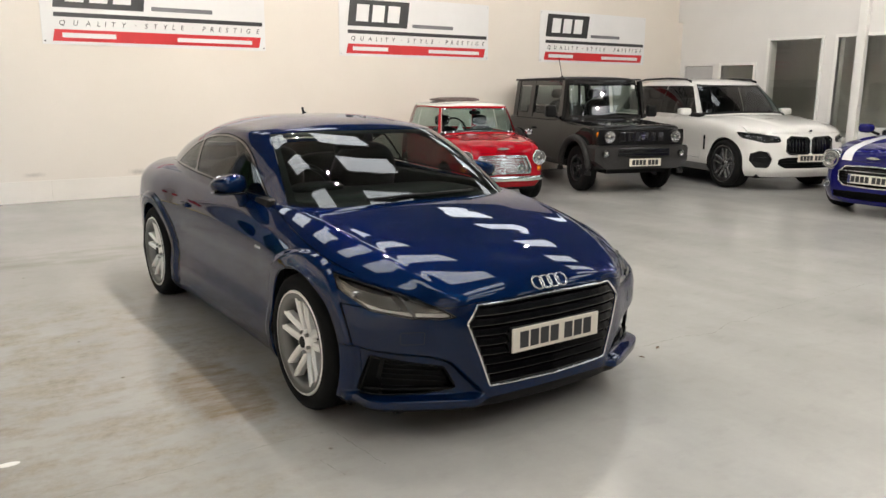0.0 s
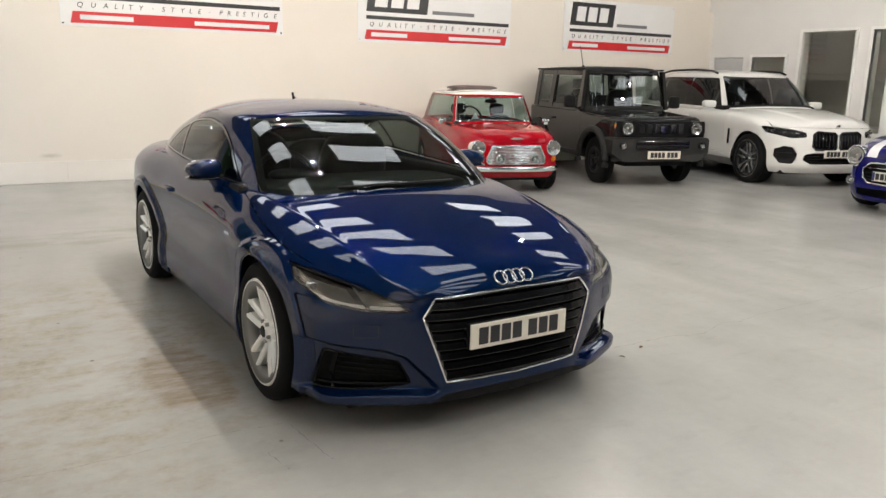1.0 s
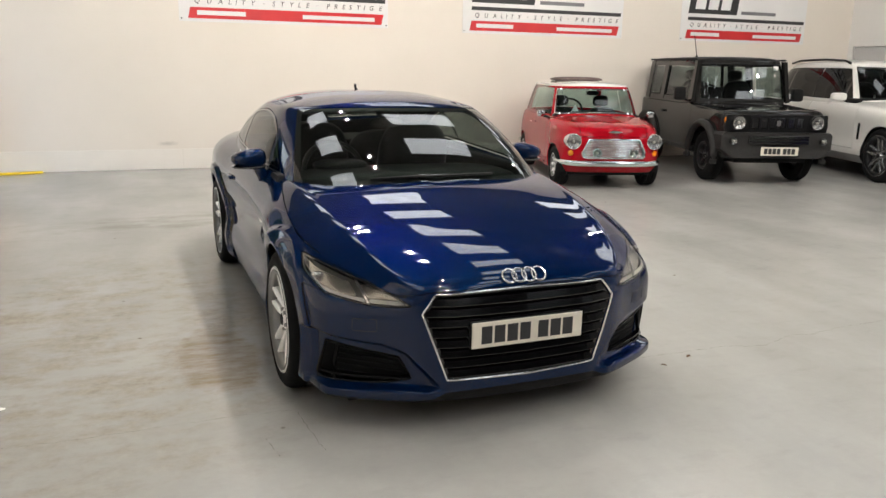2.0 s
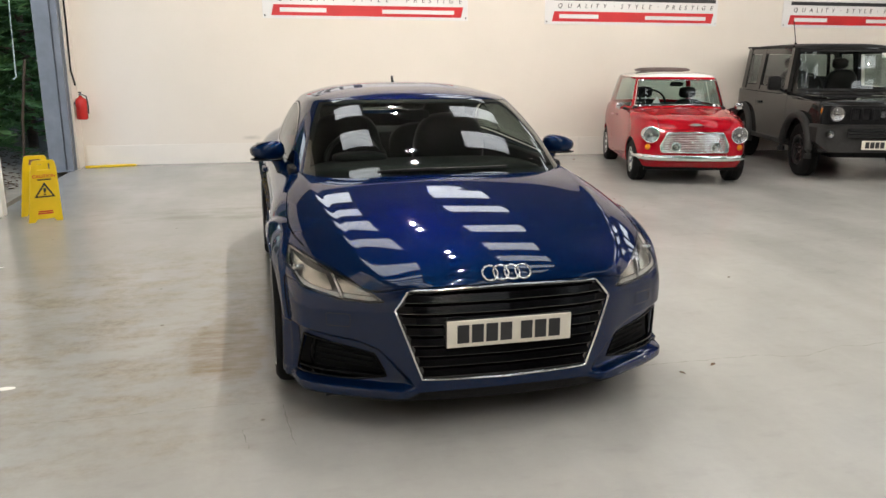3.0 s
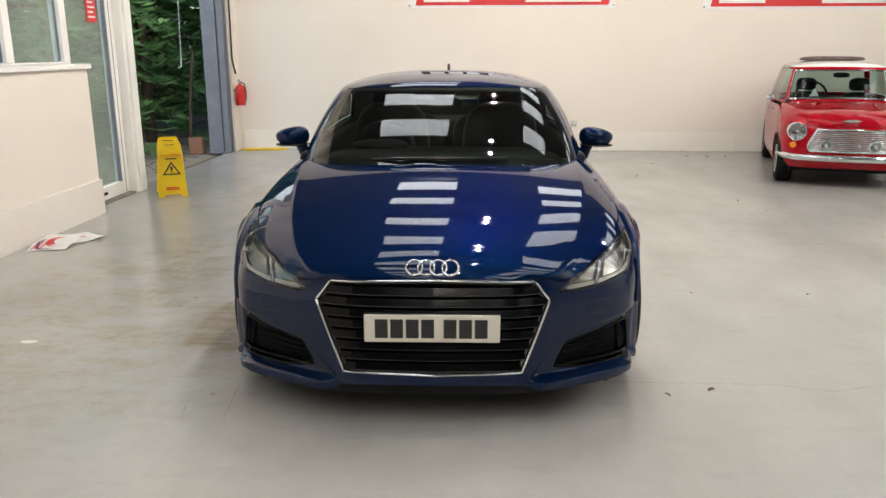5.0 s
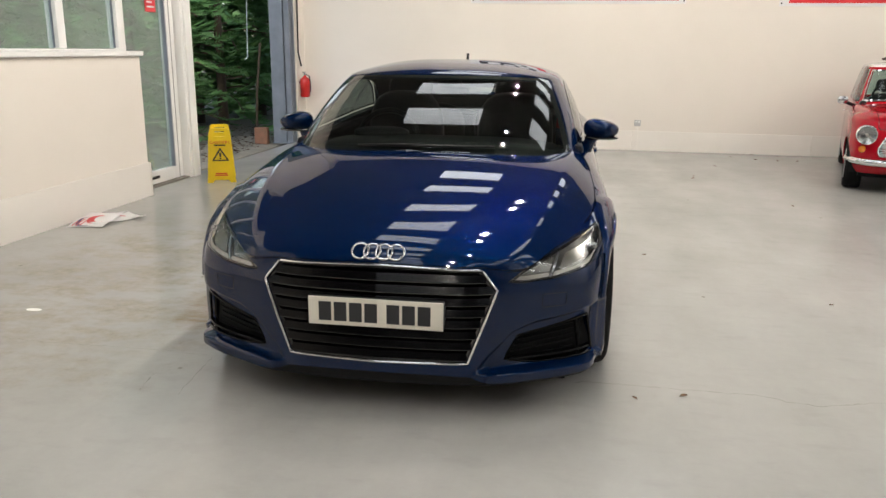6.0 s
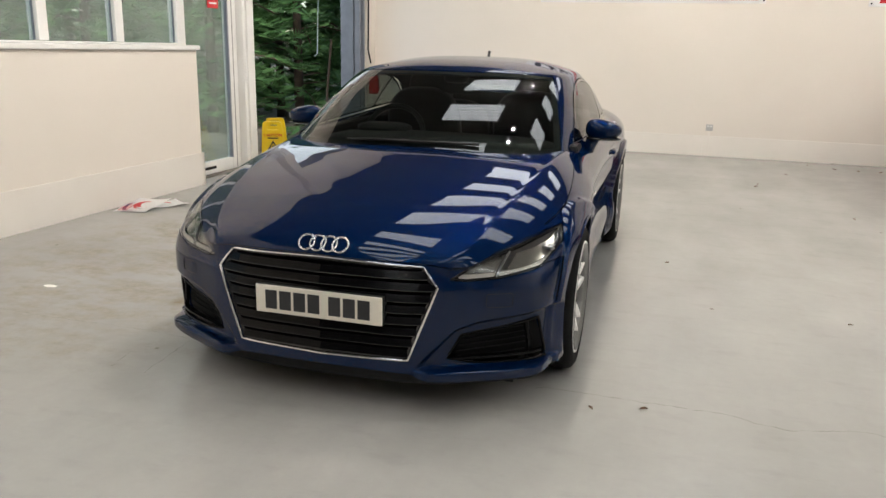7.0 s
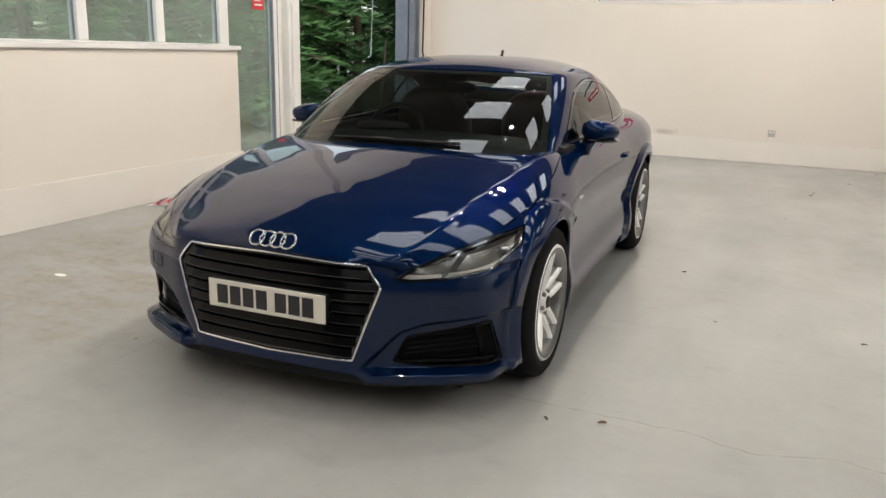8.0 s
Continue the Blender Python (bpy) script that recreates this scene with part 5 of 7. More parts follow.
    for s in (-1, 1):
        c = [(s * x, z) for x, z in intake]
        box = part("side_intake", prism(c, 0.05, 0.06, face=scooped), M_MESH, car, "black honeycomb side intake")
        for k in range(5):
            z0 = 0.228 + 0.024 * k
            x0 = np.interp(z0, [0.213, 0.240, 0.332, 0.384], [0.60, 0.485, 0.535, 0.79]) + 0.012
            part("intake_bar", bar([(s * x, scooped(x, z0) + 0.040, z0 + 0.1 * (x - x0)) for x in np.linspace(x0, 0.745, 9)], 0.01, 0.005), M_BLACK, box)
        part("intake_fin", bar([(s * x, scooped(x, 0.24) + 0.012, 0.236 + 0.02 * (x - 0.5)) for x in np.linspace(0.50, 0.81, 14)], 0.030, 0.009), M_SATIN, box)
        part("intake_blade", tube([(s * x, scooped(x, z) + 0.014, z) for x, z in ((0.762, 0.215), (0.765, 0.29), (0.752, 0.372))], 0.011, 6), M_SATIN, box)
        sill = []
        for (xa, za), (xb, zb) in zip(intake, intake[1:] + intake[:1]):
            for t in np.linspace(0, 1, 8, endpoint=False):
                x, z = xa + (xb - xa) * t, za + (zb - za) * t
                sill.append((s * x, scooped(x, z) + 0.006, z))
        part("intake_rim", tube(sill, 0.006, 6, True), M_SATIN, box, smooth=True)
        hatch = [(-0.045, -0.026), (0.045, -0.026), (0.045, 0.026), (-0.045, 0.026)]
        seam = [(s * (0.665 + x), float(shell.face(0.665 + x, 0.475 + z)) - 0.0002, 0.475 + z) for (x, z), (x1, z1) in zip(hatch, hatch[1:] + hatch[:1]) for x, z in [(x + (x1 - x) * t, z + (z1 - z) * t) for t in (0.08, 0.3, 0.5, 0.7, 0.92)]]
        part("washer_cover", tube(seam, 0.0016, 4, True), M_BLACK, car, "thin square seam of the washer cap")
        # lamps
        lens = lenses.split(lambda p, a: -s * p[:, 0])[0]
        lamp_ob = lens.mesh("headlamp", M_LENS, car, "clear headlamp with pale light strips")
        lens.mesh("lamp_housing", M_LAMPDARK, lamp_ob, "dark lamp interior", shift=0.040)
        lens.split(lambda p, a: -in_lamp(p) - 0.009)[0].mesh("lamp_border", M_GLOSSBLACK, lamp_ob, shift=0.003)
        strip = lambda lo, hi, x0, x1: (lambda p, a: np.maximum.reduce([lo(np.abs(p[:, 0])) - p[:, 2], p[:, 2] - hi(np.abs(p[:, 0])), x0 - np.abs(p[:, 0]) + 0.35 * (p[:, 2] - 0.56), np.abs(p[:, 0]) - x1 - 0.35 * (p[:, 2] - 0.56)]))
        low = curve((0.5, 0.560), (0.55, 0.560), (0.66, 0.568), (0.80, 0.598), (0.84, 0.64))
        lift = lambda k: (lambda x: low(x) + k)
        for x0, x1 in ((0.505, 0.640), (0.655, 0.80)):
            lens.split(strip(low, lift(0.016), x0, x1))[0].mesh("light_strip", M_LAMPBAR, lamp_ob, "pale daytime light strip", shift=0.010)
            lens.split(strip(lift(0.020), lift(0.072), x0 + 0.02, x1))[0].mesh("lamp_panel", M_LAMPPANEL, lamp_ob, "satin lamp panel", shift=0.020)
        for x0 in (0.642, 0.806):
            lens.split(strip(low, lift(0.085), x0, x0 + 0.010))[0].mesh("lamp_divider", M_REFLECTOR, lamp_ob, "bright upright bar", shift=0.008)
        for x, z in ((0.68, 0.622), (0.745, 0.642), (0.80, 0.66)):
            part("lamp_reflector", blob((0.026, 0.018, 0.014), Matrix.Translation((s * x, float(np.interp(z, [0.56, 0.70], [0.22, 0.46])) + 0.02, z - 0.025)), 3), M_REFLECTOR, lamp_ob, smooth=True)
        # door mirror
        mm = Matrix.Translation((s * 0.878, 1.72, 0.978)) @ pose(0, 0, 0, 0, s * 5, s * -10)
        bm = blob((0.096, 0.080, 0.056), mm, 2.6, 28, 18)
        for q in bm.verts:
            k = max(0, min(1, (abs(q.co.x) - 0.78) / 0.20))
            q.co.z = 0.985 + (q.co.z - 0.985) * (1.06 - 0.40 * k * k)
            q.co.y = min(q.co.y, 1.765)
        mir = part("door_mirror", bm, M_BLUE, car, "dark blue door mirror with a black foot", True)
        part("mirror_glass", blob((0.080, 0.006, 0.042), Matrix.Translation((s * 0.872, 1.766, 0.982)), 3.2), M_MIRROR, mir, "mirror glass", True)
        part("mirror_foot", tube([(s * 0.84, 1.71, 0.95), (s * 0.815, 1.70, 0.905), (s * 0.80, 1.70, 0.86)], 0.032, 10), M_BLUE, mir, smooth=True)
        part("mirror_band", blob((0.094, 0.078, 0.010), Matrix.Translation((s * 0.880, 1.715, 0.934)), 2.8), M_GLOSSBLACK, mir, smooth=True)
        part("screen_wiper", tube([(s * 0.05 - 0.30, 1.115, 0.925), (s * 0.10 - 0.10, 1.085, 0.934), (s * 0.18 + 0.16, 1.10, 0.936)], 0.010, 6, flat=0.7), M_BLACK, car, "black wiper arm", True)
        part("side_badge", boxes((-0.003, 0.003, -0.035, 0.035, -0.007, 0.007), bevel=0.002), M_CHROME, car, "small bright wing badge").matrix_local = pose(s * float(shell.half_width(1.30) + 0.001), 1.30, 0.70)
        for cy in hubs:
            wheel(car, s * (float(shell.half_width(cy)) - 0.002), cy, 0.327, 0.245, 0.256, "twin", M_SILVER, M_SILVERSHADE)
            well = part("wheel_arch_liner", arch_liner(0.365, 0.10, 0.30), M_BLACK, car, "black wheel arch liner", True)
            well.matrix_local = pose(s * (float(shell.half_width(cy)) - 0.05), cy, 0.327, 0, 0, 0 if s > 0 else 180)
            arc = [(cy + 0.365 * math.cos(t), 0.327 + 0.365 * math.sin(t)) for t in np.linspace(radians(-24), radians(204), 44)]
            part("wheel_arch_edge", tube([(s * float(np.interp(y, shell.y[:330], shell.x[:330]) - shell.side(z) + 0.012), y, z) for y, z in arc], 0.006, 6), M_BLUE, car, smooth=True)
        part("tail_lamp", blob((0.15, 0.05, 0.05), Matrix.Translation((s * 0.60, 4.06, 0.80)), 3), M_REDLENS, car, "red tail lamp", True)
    part("underbody", boxes((-0.72, 0.72, 0.22, 4.0, 0.13, 0.20), (-0.55, 0.55, 0.30, 3.9, 0.18, 0.40)), M_BLACK, car, "black underbody")
    part("roof_aerial", tube([(0.012, 2.60, 1.325), (0.012, 2.655, 1.338), (0.012, 2.668, 1.368)], 0.009, 8, flat=1.0), M_BLACK, car, "short black roof aerial", True)
    # cabin
    part("dashboard", blob((0.68, 0.25, 0.10), Matrix.Translation((0, 1.56, 0.825)), 4.0, 32, 16), M_TRIM, car, "black dashboard", True)
    part("dash_hood", blob((0.16, 0.10, 0.035), Matrix.Translation((-0.36, 1.68, 0.93)), 2.6, 24, 12), M_TRIM, car, "instrument hood", True)
    part("cabin_tub", boxes((-0.74, 0.74, 1.40, 3.55, 0.30, 0.42), (-0.78, -0.70, 1.40, 3.4, 0.3, 0.925), (0.70, 0.78, 1.40, 3.4, 0.3, 0.925), (-0.62, 0.62, 2.95, 3.55, 0.42, 0.955), bevel=0.03), M_TRIM, car, "dark cabin lining")
    for s in (-1, 1):
        seat = part("front_seat", blob((0.25, 0.27, 0.11), Matrix.Translation((s * 0.36, 2.10, 0.50)), 3.5), M_LEATHER, car, "black leather sports seat", True)
        part("backrest", blob((0.25, 0.10, 0.34), Matrix.Translation((s * 0.36, 2.46, 0.80)) @ pose(0, 0, 0, 16), 3.2), M_LEATHER, seat, smooth=True)
        part("headrest", blob((0.15, 0.065, 0.12), Matrix.Translation((s * 0.36, 2.57, 1.115)) @ pose(0, 0, 0, 12), 3.0), M_LEATHER, seat, smooth=True)
        part("rear_backrest", blob((0.28, 0.07, 0.24), Matrix.Translation((s * 0.31, 2.98, 0.80)) @ pose(0, 0, 0, 22), 3.2), M_LEATHER, car, "black rear seat back", True)
    sw = part("steering_wheel", tube([(-0.36 + 0.18 * math.cos(t), 1.84 + 0.06 * math.sin(t), 0.875 + 0.165 * math.sin(t)) for t in np.linspace(0, 2 * math.pi, 36, endpoint=False)], 0.016, 8, True), M_LEATHER, car, "black steering wheel", True)
    part("wheel_hub", blob((0.09, 0.035, 0.06), Matrix.Translation((-0.36, 1.84, 0.865)), 2.6), M_TRIM, sw, smooth=True)
    for dx in (-0.12, 0.12):
        part("wheel_spoke", tube([(-0.36, 1.84, 0.865), (-0.36 + dx * 1.4, 1.84, 0.87)], 0.014, 6), M_TRIM, sw)
    part("interior_mirror", blob((0.11, 0.02, 0.032), Matrix.Translation((0, 1.93, 1.155)), 3), M_TRIM, car, "black interior mirror", True)
    part("sensor_box", blob((0.07, 0.06, 0.03), Matrix.Translation((0, 1.90, 1.215)), 3), M_TRIM, car, smooth=True)
    return car


def curve_xy(f):
    return lambda x, y: f(y)


M_LAMPDARK = mottled("lamp_interior", (0.06, 0.058, 0.053), (0.095, 0.09, 0.082), 40, 0.3)
M_SATIN = material("satin_black", (0.0025, 0.0025, 0.003), 0.16, 0, 0.0, 0.16)
# the silver alloy again, shade inside the wheel put into its colour
M_SILVERSHADE = material("shaded_alloy", (0.20, 0.20, 0.195), 0.4, 0.6)
M_LAMPPANEL = material("satin_lamp_panel", (0.30, 0.29, 0.26), 0.22, 0.9)
M_REDLENS = material("red_lens", (0.30, 0.005, 0.008), 0.12, 0, 0.8)
M_MIRROR = material("mirror_silver", (0.9, 0.9, 0.9), 0.01, 1.0)

coupe(pose(2.141, 2.403, 0, 0, 0, 1.5))


# ---- the other vehicles ----
def car_base(name, label, m, shell, cabin, mat, roof_mat, wheels, arch, screen, sides, rear, dividers=(), roof_level=9.0, hollow=None, border=None, pillar=0.02, glasses=None):
    """Body, glass, roof and wheels. screen, sides, rear: (angle, angle, level, level); wheels: (ys, radius, width, rim, style, spokes, rim material, barrel material)."""
    car = thing(name, label, "car", m)
    front_glass, side_glass = glasses or (M_CARGLASS2, M_CARGLASS2)
    ys, radius, width, rim, style, spokes, rim_mat, barrel_mat = wheels
    body, roof = shell.sheet, cabin.sheet
    for cy in ys:
        body.take(lambda p, a, cy=cy: np.maximum(np.hypot(p[:, 1] - cy, p[:, 2] - radius) - arch, 0.35 - np.abs(p[:, 0])))
    ring, mid = hollow
    hw = lambda y: Cabin.width_at(ring, mid, y)
    body.take(lambda p, a: np.where((p[:, 1] > ring[0]) & (p[:, 1] < ring[1]), np.abs(p[:, 0]) - hw(p[:, 1]), 0.2) + np.where(p[:, 2] < shell.edge(p[:, 1]) - 0.1, 0.5, 0))

    def field(r):
        a0, a1, l0, l1 = radians(r[0]), radians(r[1]), r[2], r[3]
        return lambda p, a: np.maximum.reduce([a0 - a[:, 0], a[:, 0] - a1, (l0 - a[:, 1]) * 0.5, (a[:, 1] - l1) * 0.5])
    screen = (-30, *screen[1:])
    front = roof.take(field(screen), 0.003)
    front.mesh("windscreen", front_glass, car, "clear windscreen")
    rim_of = front.split(lambda p, a: -field(screen)(p, a) - 0.022)[0]
    rim_of.mesh("screen_seal", border or M_BLACK, car, shift=-0.004)
    glass_side = roof.take(field(sides), 0.003)
    cuts = [-9, *dividers, 99]
    for s in (-1, 1):
        half = glass_side.split(lambda p, a: -s * p[:, 0])[0]
        for y0, y1 in zip(cuts, cuts[1:]):
            piece = half.split(lambda p, a: np.maximum(y0 + pillar - p[:, 1], p[:, 1] - y1 + pillar))[0]
            if piece.F:
                piece.mesh("side_window", side_glass, car, "clear side window")
        for d in dividers:
            strip = half.split(lambda p, a: np.abs(p[:, 1] - d) - pillar)[0]
            if strip.F:
                strip.mesh("window_pillar", mat if border or pillar > 0.05 else M_GLOSSBLACK, car)
    back = roof.take(field(rear), 0.003)
    back.mesh("rear_window", side_glass, car, "clear rear window")
    if roof_level < 3:
        roof.take(lambda p, a: roof_level - a[:, 1], 0.001).mesh("roof_panel", roof_mat, car, "roof panel", 0.02)
    roof.mesh("roof", mat, car, "", 0.02)
    for s in (-1, 1):
        for cy in ys:
            hx = float(shell.half_width(cy))
            wheel(car, s * (hx - 0.02), cy, radius, width, rim, style, rim_mat, barrel_mat, spokes)
            w = part("wheel_arch_liner", arch_liner(arch, 0.08, 0.30, 32), M_BLACK, car, smooth=True)
            w.matrix_local = pose(s * (hx - 0.05), cy, radius, 0, 0, 0 if s > 0 else 180)
    return car, body


def seats(car, xs, y, z, mat, high=0.30):
    for x in xs:
        seat = part("front_seat", blob((0.23, 0.25, 0.10), Matrix.Translation((x, y, z)), 3.5, 16, 10), mat, car, "dark seat", True)
        part("backrest", blob((0.22, 0.08, high), Matrix.Translation((x, y + 0.28, z + high)) @ pose(0, 0, 0, 12), 3.2, 16, 10), mat, seat, smooth=True)
        part("headrest", blob((0.12, 0.05, 0.08), Matrix.Translation((x, y + 0.36, z + 2 * high + 0.08)), 3.0, 12, 8), mat, seat, smooth=True)


def steering(car, c, r=0.18):
    part("steering_wheel", tube([(c[0] + r * math.cos(t), c[1] + 0.35 * r * math.sin(t), c[2] + 0.93 * r * math.sin(t)) for t in np.linspace(0, 2 * math.pi, 28, endpoint=False)], 0.014, 6, True), M_TRIM, car, "black steering wheel", True)


def round_lamp(car, name, c, r, depth=0.05, rim=None, glass_mat=None, label="round lamp with a chrome rim"):
    face = Matrix.Translation(c) @ Matrix.Rotation(radians(-90), 4, "Z")
    lamp = part(name, lathe([(r * 1.12, -depth), (r * 1.12, 0.0), (r * 1.06, 0.012), (r, 0.008), (r * 0.98, -0.004)], 36, m=face), rim or M_CHROME, car, label, True)
    part("lamp_bowl", lathe([(r, 0.0), (r * 0.8, -0.012), (r * 0.35, -0.022), (0.0, -0.024)], 28, m=face), M_REFLECTOR, lamp, smooth=True)
    part("lamp_glass", lathe([(r, 0.002), (r * 0.75, 0.014), (r * 0.4, 0.021), (0.0, 0.024)], 28, m=face), glass_mat or M_LENS, lamp, "clear lamp glass", True)
    part("lamp_bulb", blob((0.016, 0.02, 0.016), Matrix.Translation((c[0], c[1] + 0.012, c[2])), 2, 10, 6), M_LAMPBAR, lamp, smooth=True)
    return lamp


def mirror(car, c, size, mat, power=2.8):
    s = 1 if c[0] > 0 else -1
    mir = part("door_mirror", blob(size, Matrix.Translation(c), power, 24, 16), mat, car, "door mirror", True)
    part("mirror_glass", blob((size[0] * 0.85, 0.004, size[2] * 0.8), Matrix.Translation((c[0], c[1] + size[1], c[2])), 3, 16, 8), M_MIRROR, mir, smooth=True)
    part("mirror_foot", tube([(c[0] - s * size[0] * 0.5, c[1], c[2] - size[2] * 0.5), (c[0] - s * (size[0] + 0.08), c[1] + 0.02, c[2] - size[2] - 0.02)], 0.02, 8), M_BLACK, mir, smooth=True)


M_CARGLASS2 = glass("clear_car_glass", (0.62, 0.72, 0.69), 1.5)
M_DARKGLASS = glass("privacy_glass", (0.05, 0.055, 0.06), 1.5)
M_SHADED = glass("shaded_car_glass", (0.48, 0.55, 0.53), 1.75)
M_REDPAINT = paint("bright_red_paint", (0.30, 0.003, 0.010), (0.36, 0.005, 0.013), 1.0, 0.0, 0.4, 0.0)
M_WHITEROOF = material("white_roof_paint", (0.78, 0.77, 0.74), 0.25, 0, 1.0)
M_FABRIC = mottled("folded_roof_fabric", (0.10, 0.07, 0.065), (0.17, 0.13, 0.12), 14, 0.9, 0.5)
M_GREYPAINT = paint("gunmetal_grey_paint", (0.013, 0.0127, 0.0122), (0.021, 0.0205, 0.0195), 1.0, 0.0, 0.4, 0.0)
M_PEARL = paint("pearl_white_paint", (0.70, 0.69, 0.66), (0.76, 0.75, 0.72), 1.0, 0.0, 0.3)
M_ROYAL = paint("royal_blue_paint", (0.005, 0.005, 0.075), (0.009, 0.009, 0.12), 1.0, 0.0, 0.4, 0.0)
M_STRIPE = material("white_stripe", (0.72, 0.72, 0.74), 0.3, 0, 1.0)
M_BLACKRIM = material("black_rim", (0.012, 0.012, 0.013), 0.3, 0.3)


def small_classic(m):
    """The little red classic with a white roof and a rolled-back fabric sunroof."""
    shell = Shell([(0, 0.055), (0.30, 0.065), (0.50, 0.10), (0.62, 0.20), (0.675, 0.38), (0.70, 0.8), (0.70, 2.3), (0.69, 2.7), (0.60, 2.95), (0.35, 3.03), (0, 3.05)],
                  curve((0.15, 0.16), (0.22, 0.06), (0.30, 0.01), (0.40, 0.0), (0.60, 0.015), (0.70, 0.05), (0.80, 0.10)),
                  curve((0.15, 0.07), (0.22, 0.02), (0.45, 0.0), (0.7, 0.008), (0.9, 0.04)),
                  curve((0.15, 0.1), (0.3, 0.02), (0.6, 0.0), (0.9, 0.06)),
                  curve((0, 0.70), (0.1, 0.77), (0.3, 0.83), (0.7, 0.88), (0.9, 0.90), (1.5, 0.915), (2.6, 0.915), (3.05, 0.86)),
                  curve((0, 0.62), (0.2, 0.70), (0.5, 0.765), (0.9, 0.835), (2.6, 0.87), (3.05, 0.80)), bow=3.0, nu=170, nv=80, rounds=12, z0=0.21, fw=(0.15, 0.5), rw=(2.6, 2.95), spine=(0.8, 2.6),
                  top_feature=lambda x, y: 0.02 * np.exp(-((np.abs(x) - 0.52) / 0.10) ** 2) * (1 - step(0.5, 0.9, y)))
    cabin = Cabin((0.84, 2.95, 0.665, 4.5, 4.5), (1.14, 2.68, 0.56, 5, 5), 1.9, lambda x, y: shell.height(x, y) - 0.012, lambda x, y: 1.275 + 0 * y,
                  curve((1.1, 1.30), (1.5, 1.325), (2.2, 1.325), (2.7, 1.30)), bulge=0.012, nu=180, nv=60, rounds=5, crown=3)
    car, body = car_base("classic_small_car", "glossy red classic small car with white roof and folded fabric sunroof", m, shell, cabin, M_REDPAINT, M_WHITEROOF,
                         ((0.52, 2.556), 0.258, 0.165, 0.155, "single", 8, M_SILVER, M_SILVERSHADE), 0.288, (0, 46, 0.06, 0.88), (54, 128, 0.08, 0.90), (140, 181, 0.08, 0.85), (1.95,), 0.97, ((0.88, 2.9, 0.63, 4.5, 4.5), 1.9), M_CHROME)
    bonnet = body.take(lambda p, a: np.maximum.reduce([np.abs(p[:, 0]) - 0.415 - 0.10 * p[:, 1], p[:, 1] - 0.80, 0.665 - p[:, 2]]), 0.003)
    bonnet.mesh("bonnet", M_REDPAINT, car, "glossy red bonnet", 0.008)
    for s in (-1, 1):
        d = body.take(lambda p, a: np.maximum.reduce([0.93 - p[:, 1], p[:, 1] - 1.93, 0.25 - p[:, 2], 0.3 - s * p[:, 0]]), 0.003).mesh("door", M_REDPAINT, car, "red door", 0.01)
        part("door_handle", tube([(s * 0.715, 1.74, 0.74), (s * 0.73, 1.80, 0.74), (s * 0.715, 1.86, 0.74)], 0.009, 6), M_CHROME, d, "chrome handle", True)
    body.mesh("body_shell", M_REDPAINT, car, "red body", 0.01)
    f = lambda x, z: float(shell.face(x, z))
    grille = part("radiator_grille", prism([(-0.385, 0.405), (0.385, 0.405), (0.40, 0.47), (0.33, 0.625), (-0.33, 0.625), (-0.40, 0.47)], -0.004, 0.004, face=f), M_BLACK, car, "chrome slatted grille")
    for k in range(10):
        z = 0.424 + 0.0205 * k
        half = np.interp(z, [0.405, 0.47, 0.625], [0.38, 0.394, 0.33])
        part("grille_slat", tube([(x, f(x, z) - 0.016, z) for x in np.linspace(-half, half, 11)], 0.0080, 6), M_CHROME, grille, smooth=True)
    loop = [(-0.385, 0.402), (0, 0.400), (0.385, 0.402), (0.404, 0.435), (0.400, 0.47), (0.365, 0.55), (0.33, 0.628), (0, 0.634), (-0.33, 0.628), (-0.365, 0.55), (-0.400, 0.47), (-0.404, 0.435)]
    part("grille_surround", tube([(x, f(x, z) - 0.012, z) for x, z in loop], 0.013, 6, True), M_CHROME, grille, "chrome moustache surround", True)
    part("bumper", tube([(x, f(x, 0.36) - 0.055 + 0.07 * (abs(x) / 0.7) ** 4, 0.335) for x in np.linspace(-0.67, 0.67, 25)], 0.032, 10, flat=1.1), M_CHROME, car, "chrome front bumper", True)
    part("bonnet_badge", prism([(-0.10, 0.725), (-0.03, 0.715), (0.03, 0.715), (0.10, 0.725), (0.03, 0.742), (-0.03, 0.742)], -0.008, 0.03, face=lambda x, z: 0.075), M_CHROME, car, "winged chrome badge")
    part("rear_bumper", tube([(x, 3.06 - 0.1 * (abs(x) / 0.66) ** 4, 0.375) for x in np.linspace(-0.66, 0.66, 15)], 0.03, 8), M_CHROME, car, smooth=True)
    for s in (-1, 1):
        round_lamp(car, "headlamp", (s * 0.522, f(0.52, 0.60) - 0.055, 0.605), 0.088, 0.14)
        round_lamp(car, "spot_lamp", (s * 0.235, f(0.2, 0.47) - 0.075, 0.470), 0.052, 0.05, label="small chrome driving lamp")
        part("indicator", blob((0.036, 0.022, 0.036), Matrix.Translation((s * 0.545, f(0.545, 0.455) - 0.004, 0.458)), 2, 14, 8), M_AMBER, car, "amber indicator lamp", True)
        mirror(car, (s * 0.765, 0.98, 0.90), (0.055, 0.03, 0.042), M_CHROME)
        part("wiper", tube([(s * 0.1 - 0.25, 0.93, 0.925), (s * 0.1, 0.93, 0.93), (s * 0.1 + 0.1, 0.92, 0.925)], 0.007, 5), M_BLACK, car)
    cover = part("sunroof_cover", blob((0.38, 0.20, 0.024), Matrix.Translation((0, 2.15, 1.340)), 3.5), M_FABRIC, car, "folded brown fabric sunroof", True)
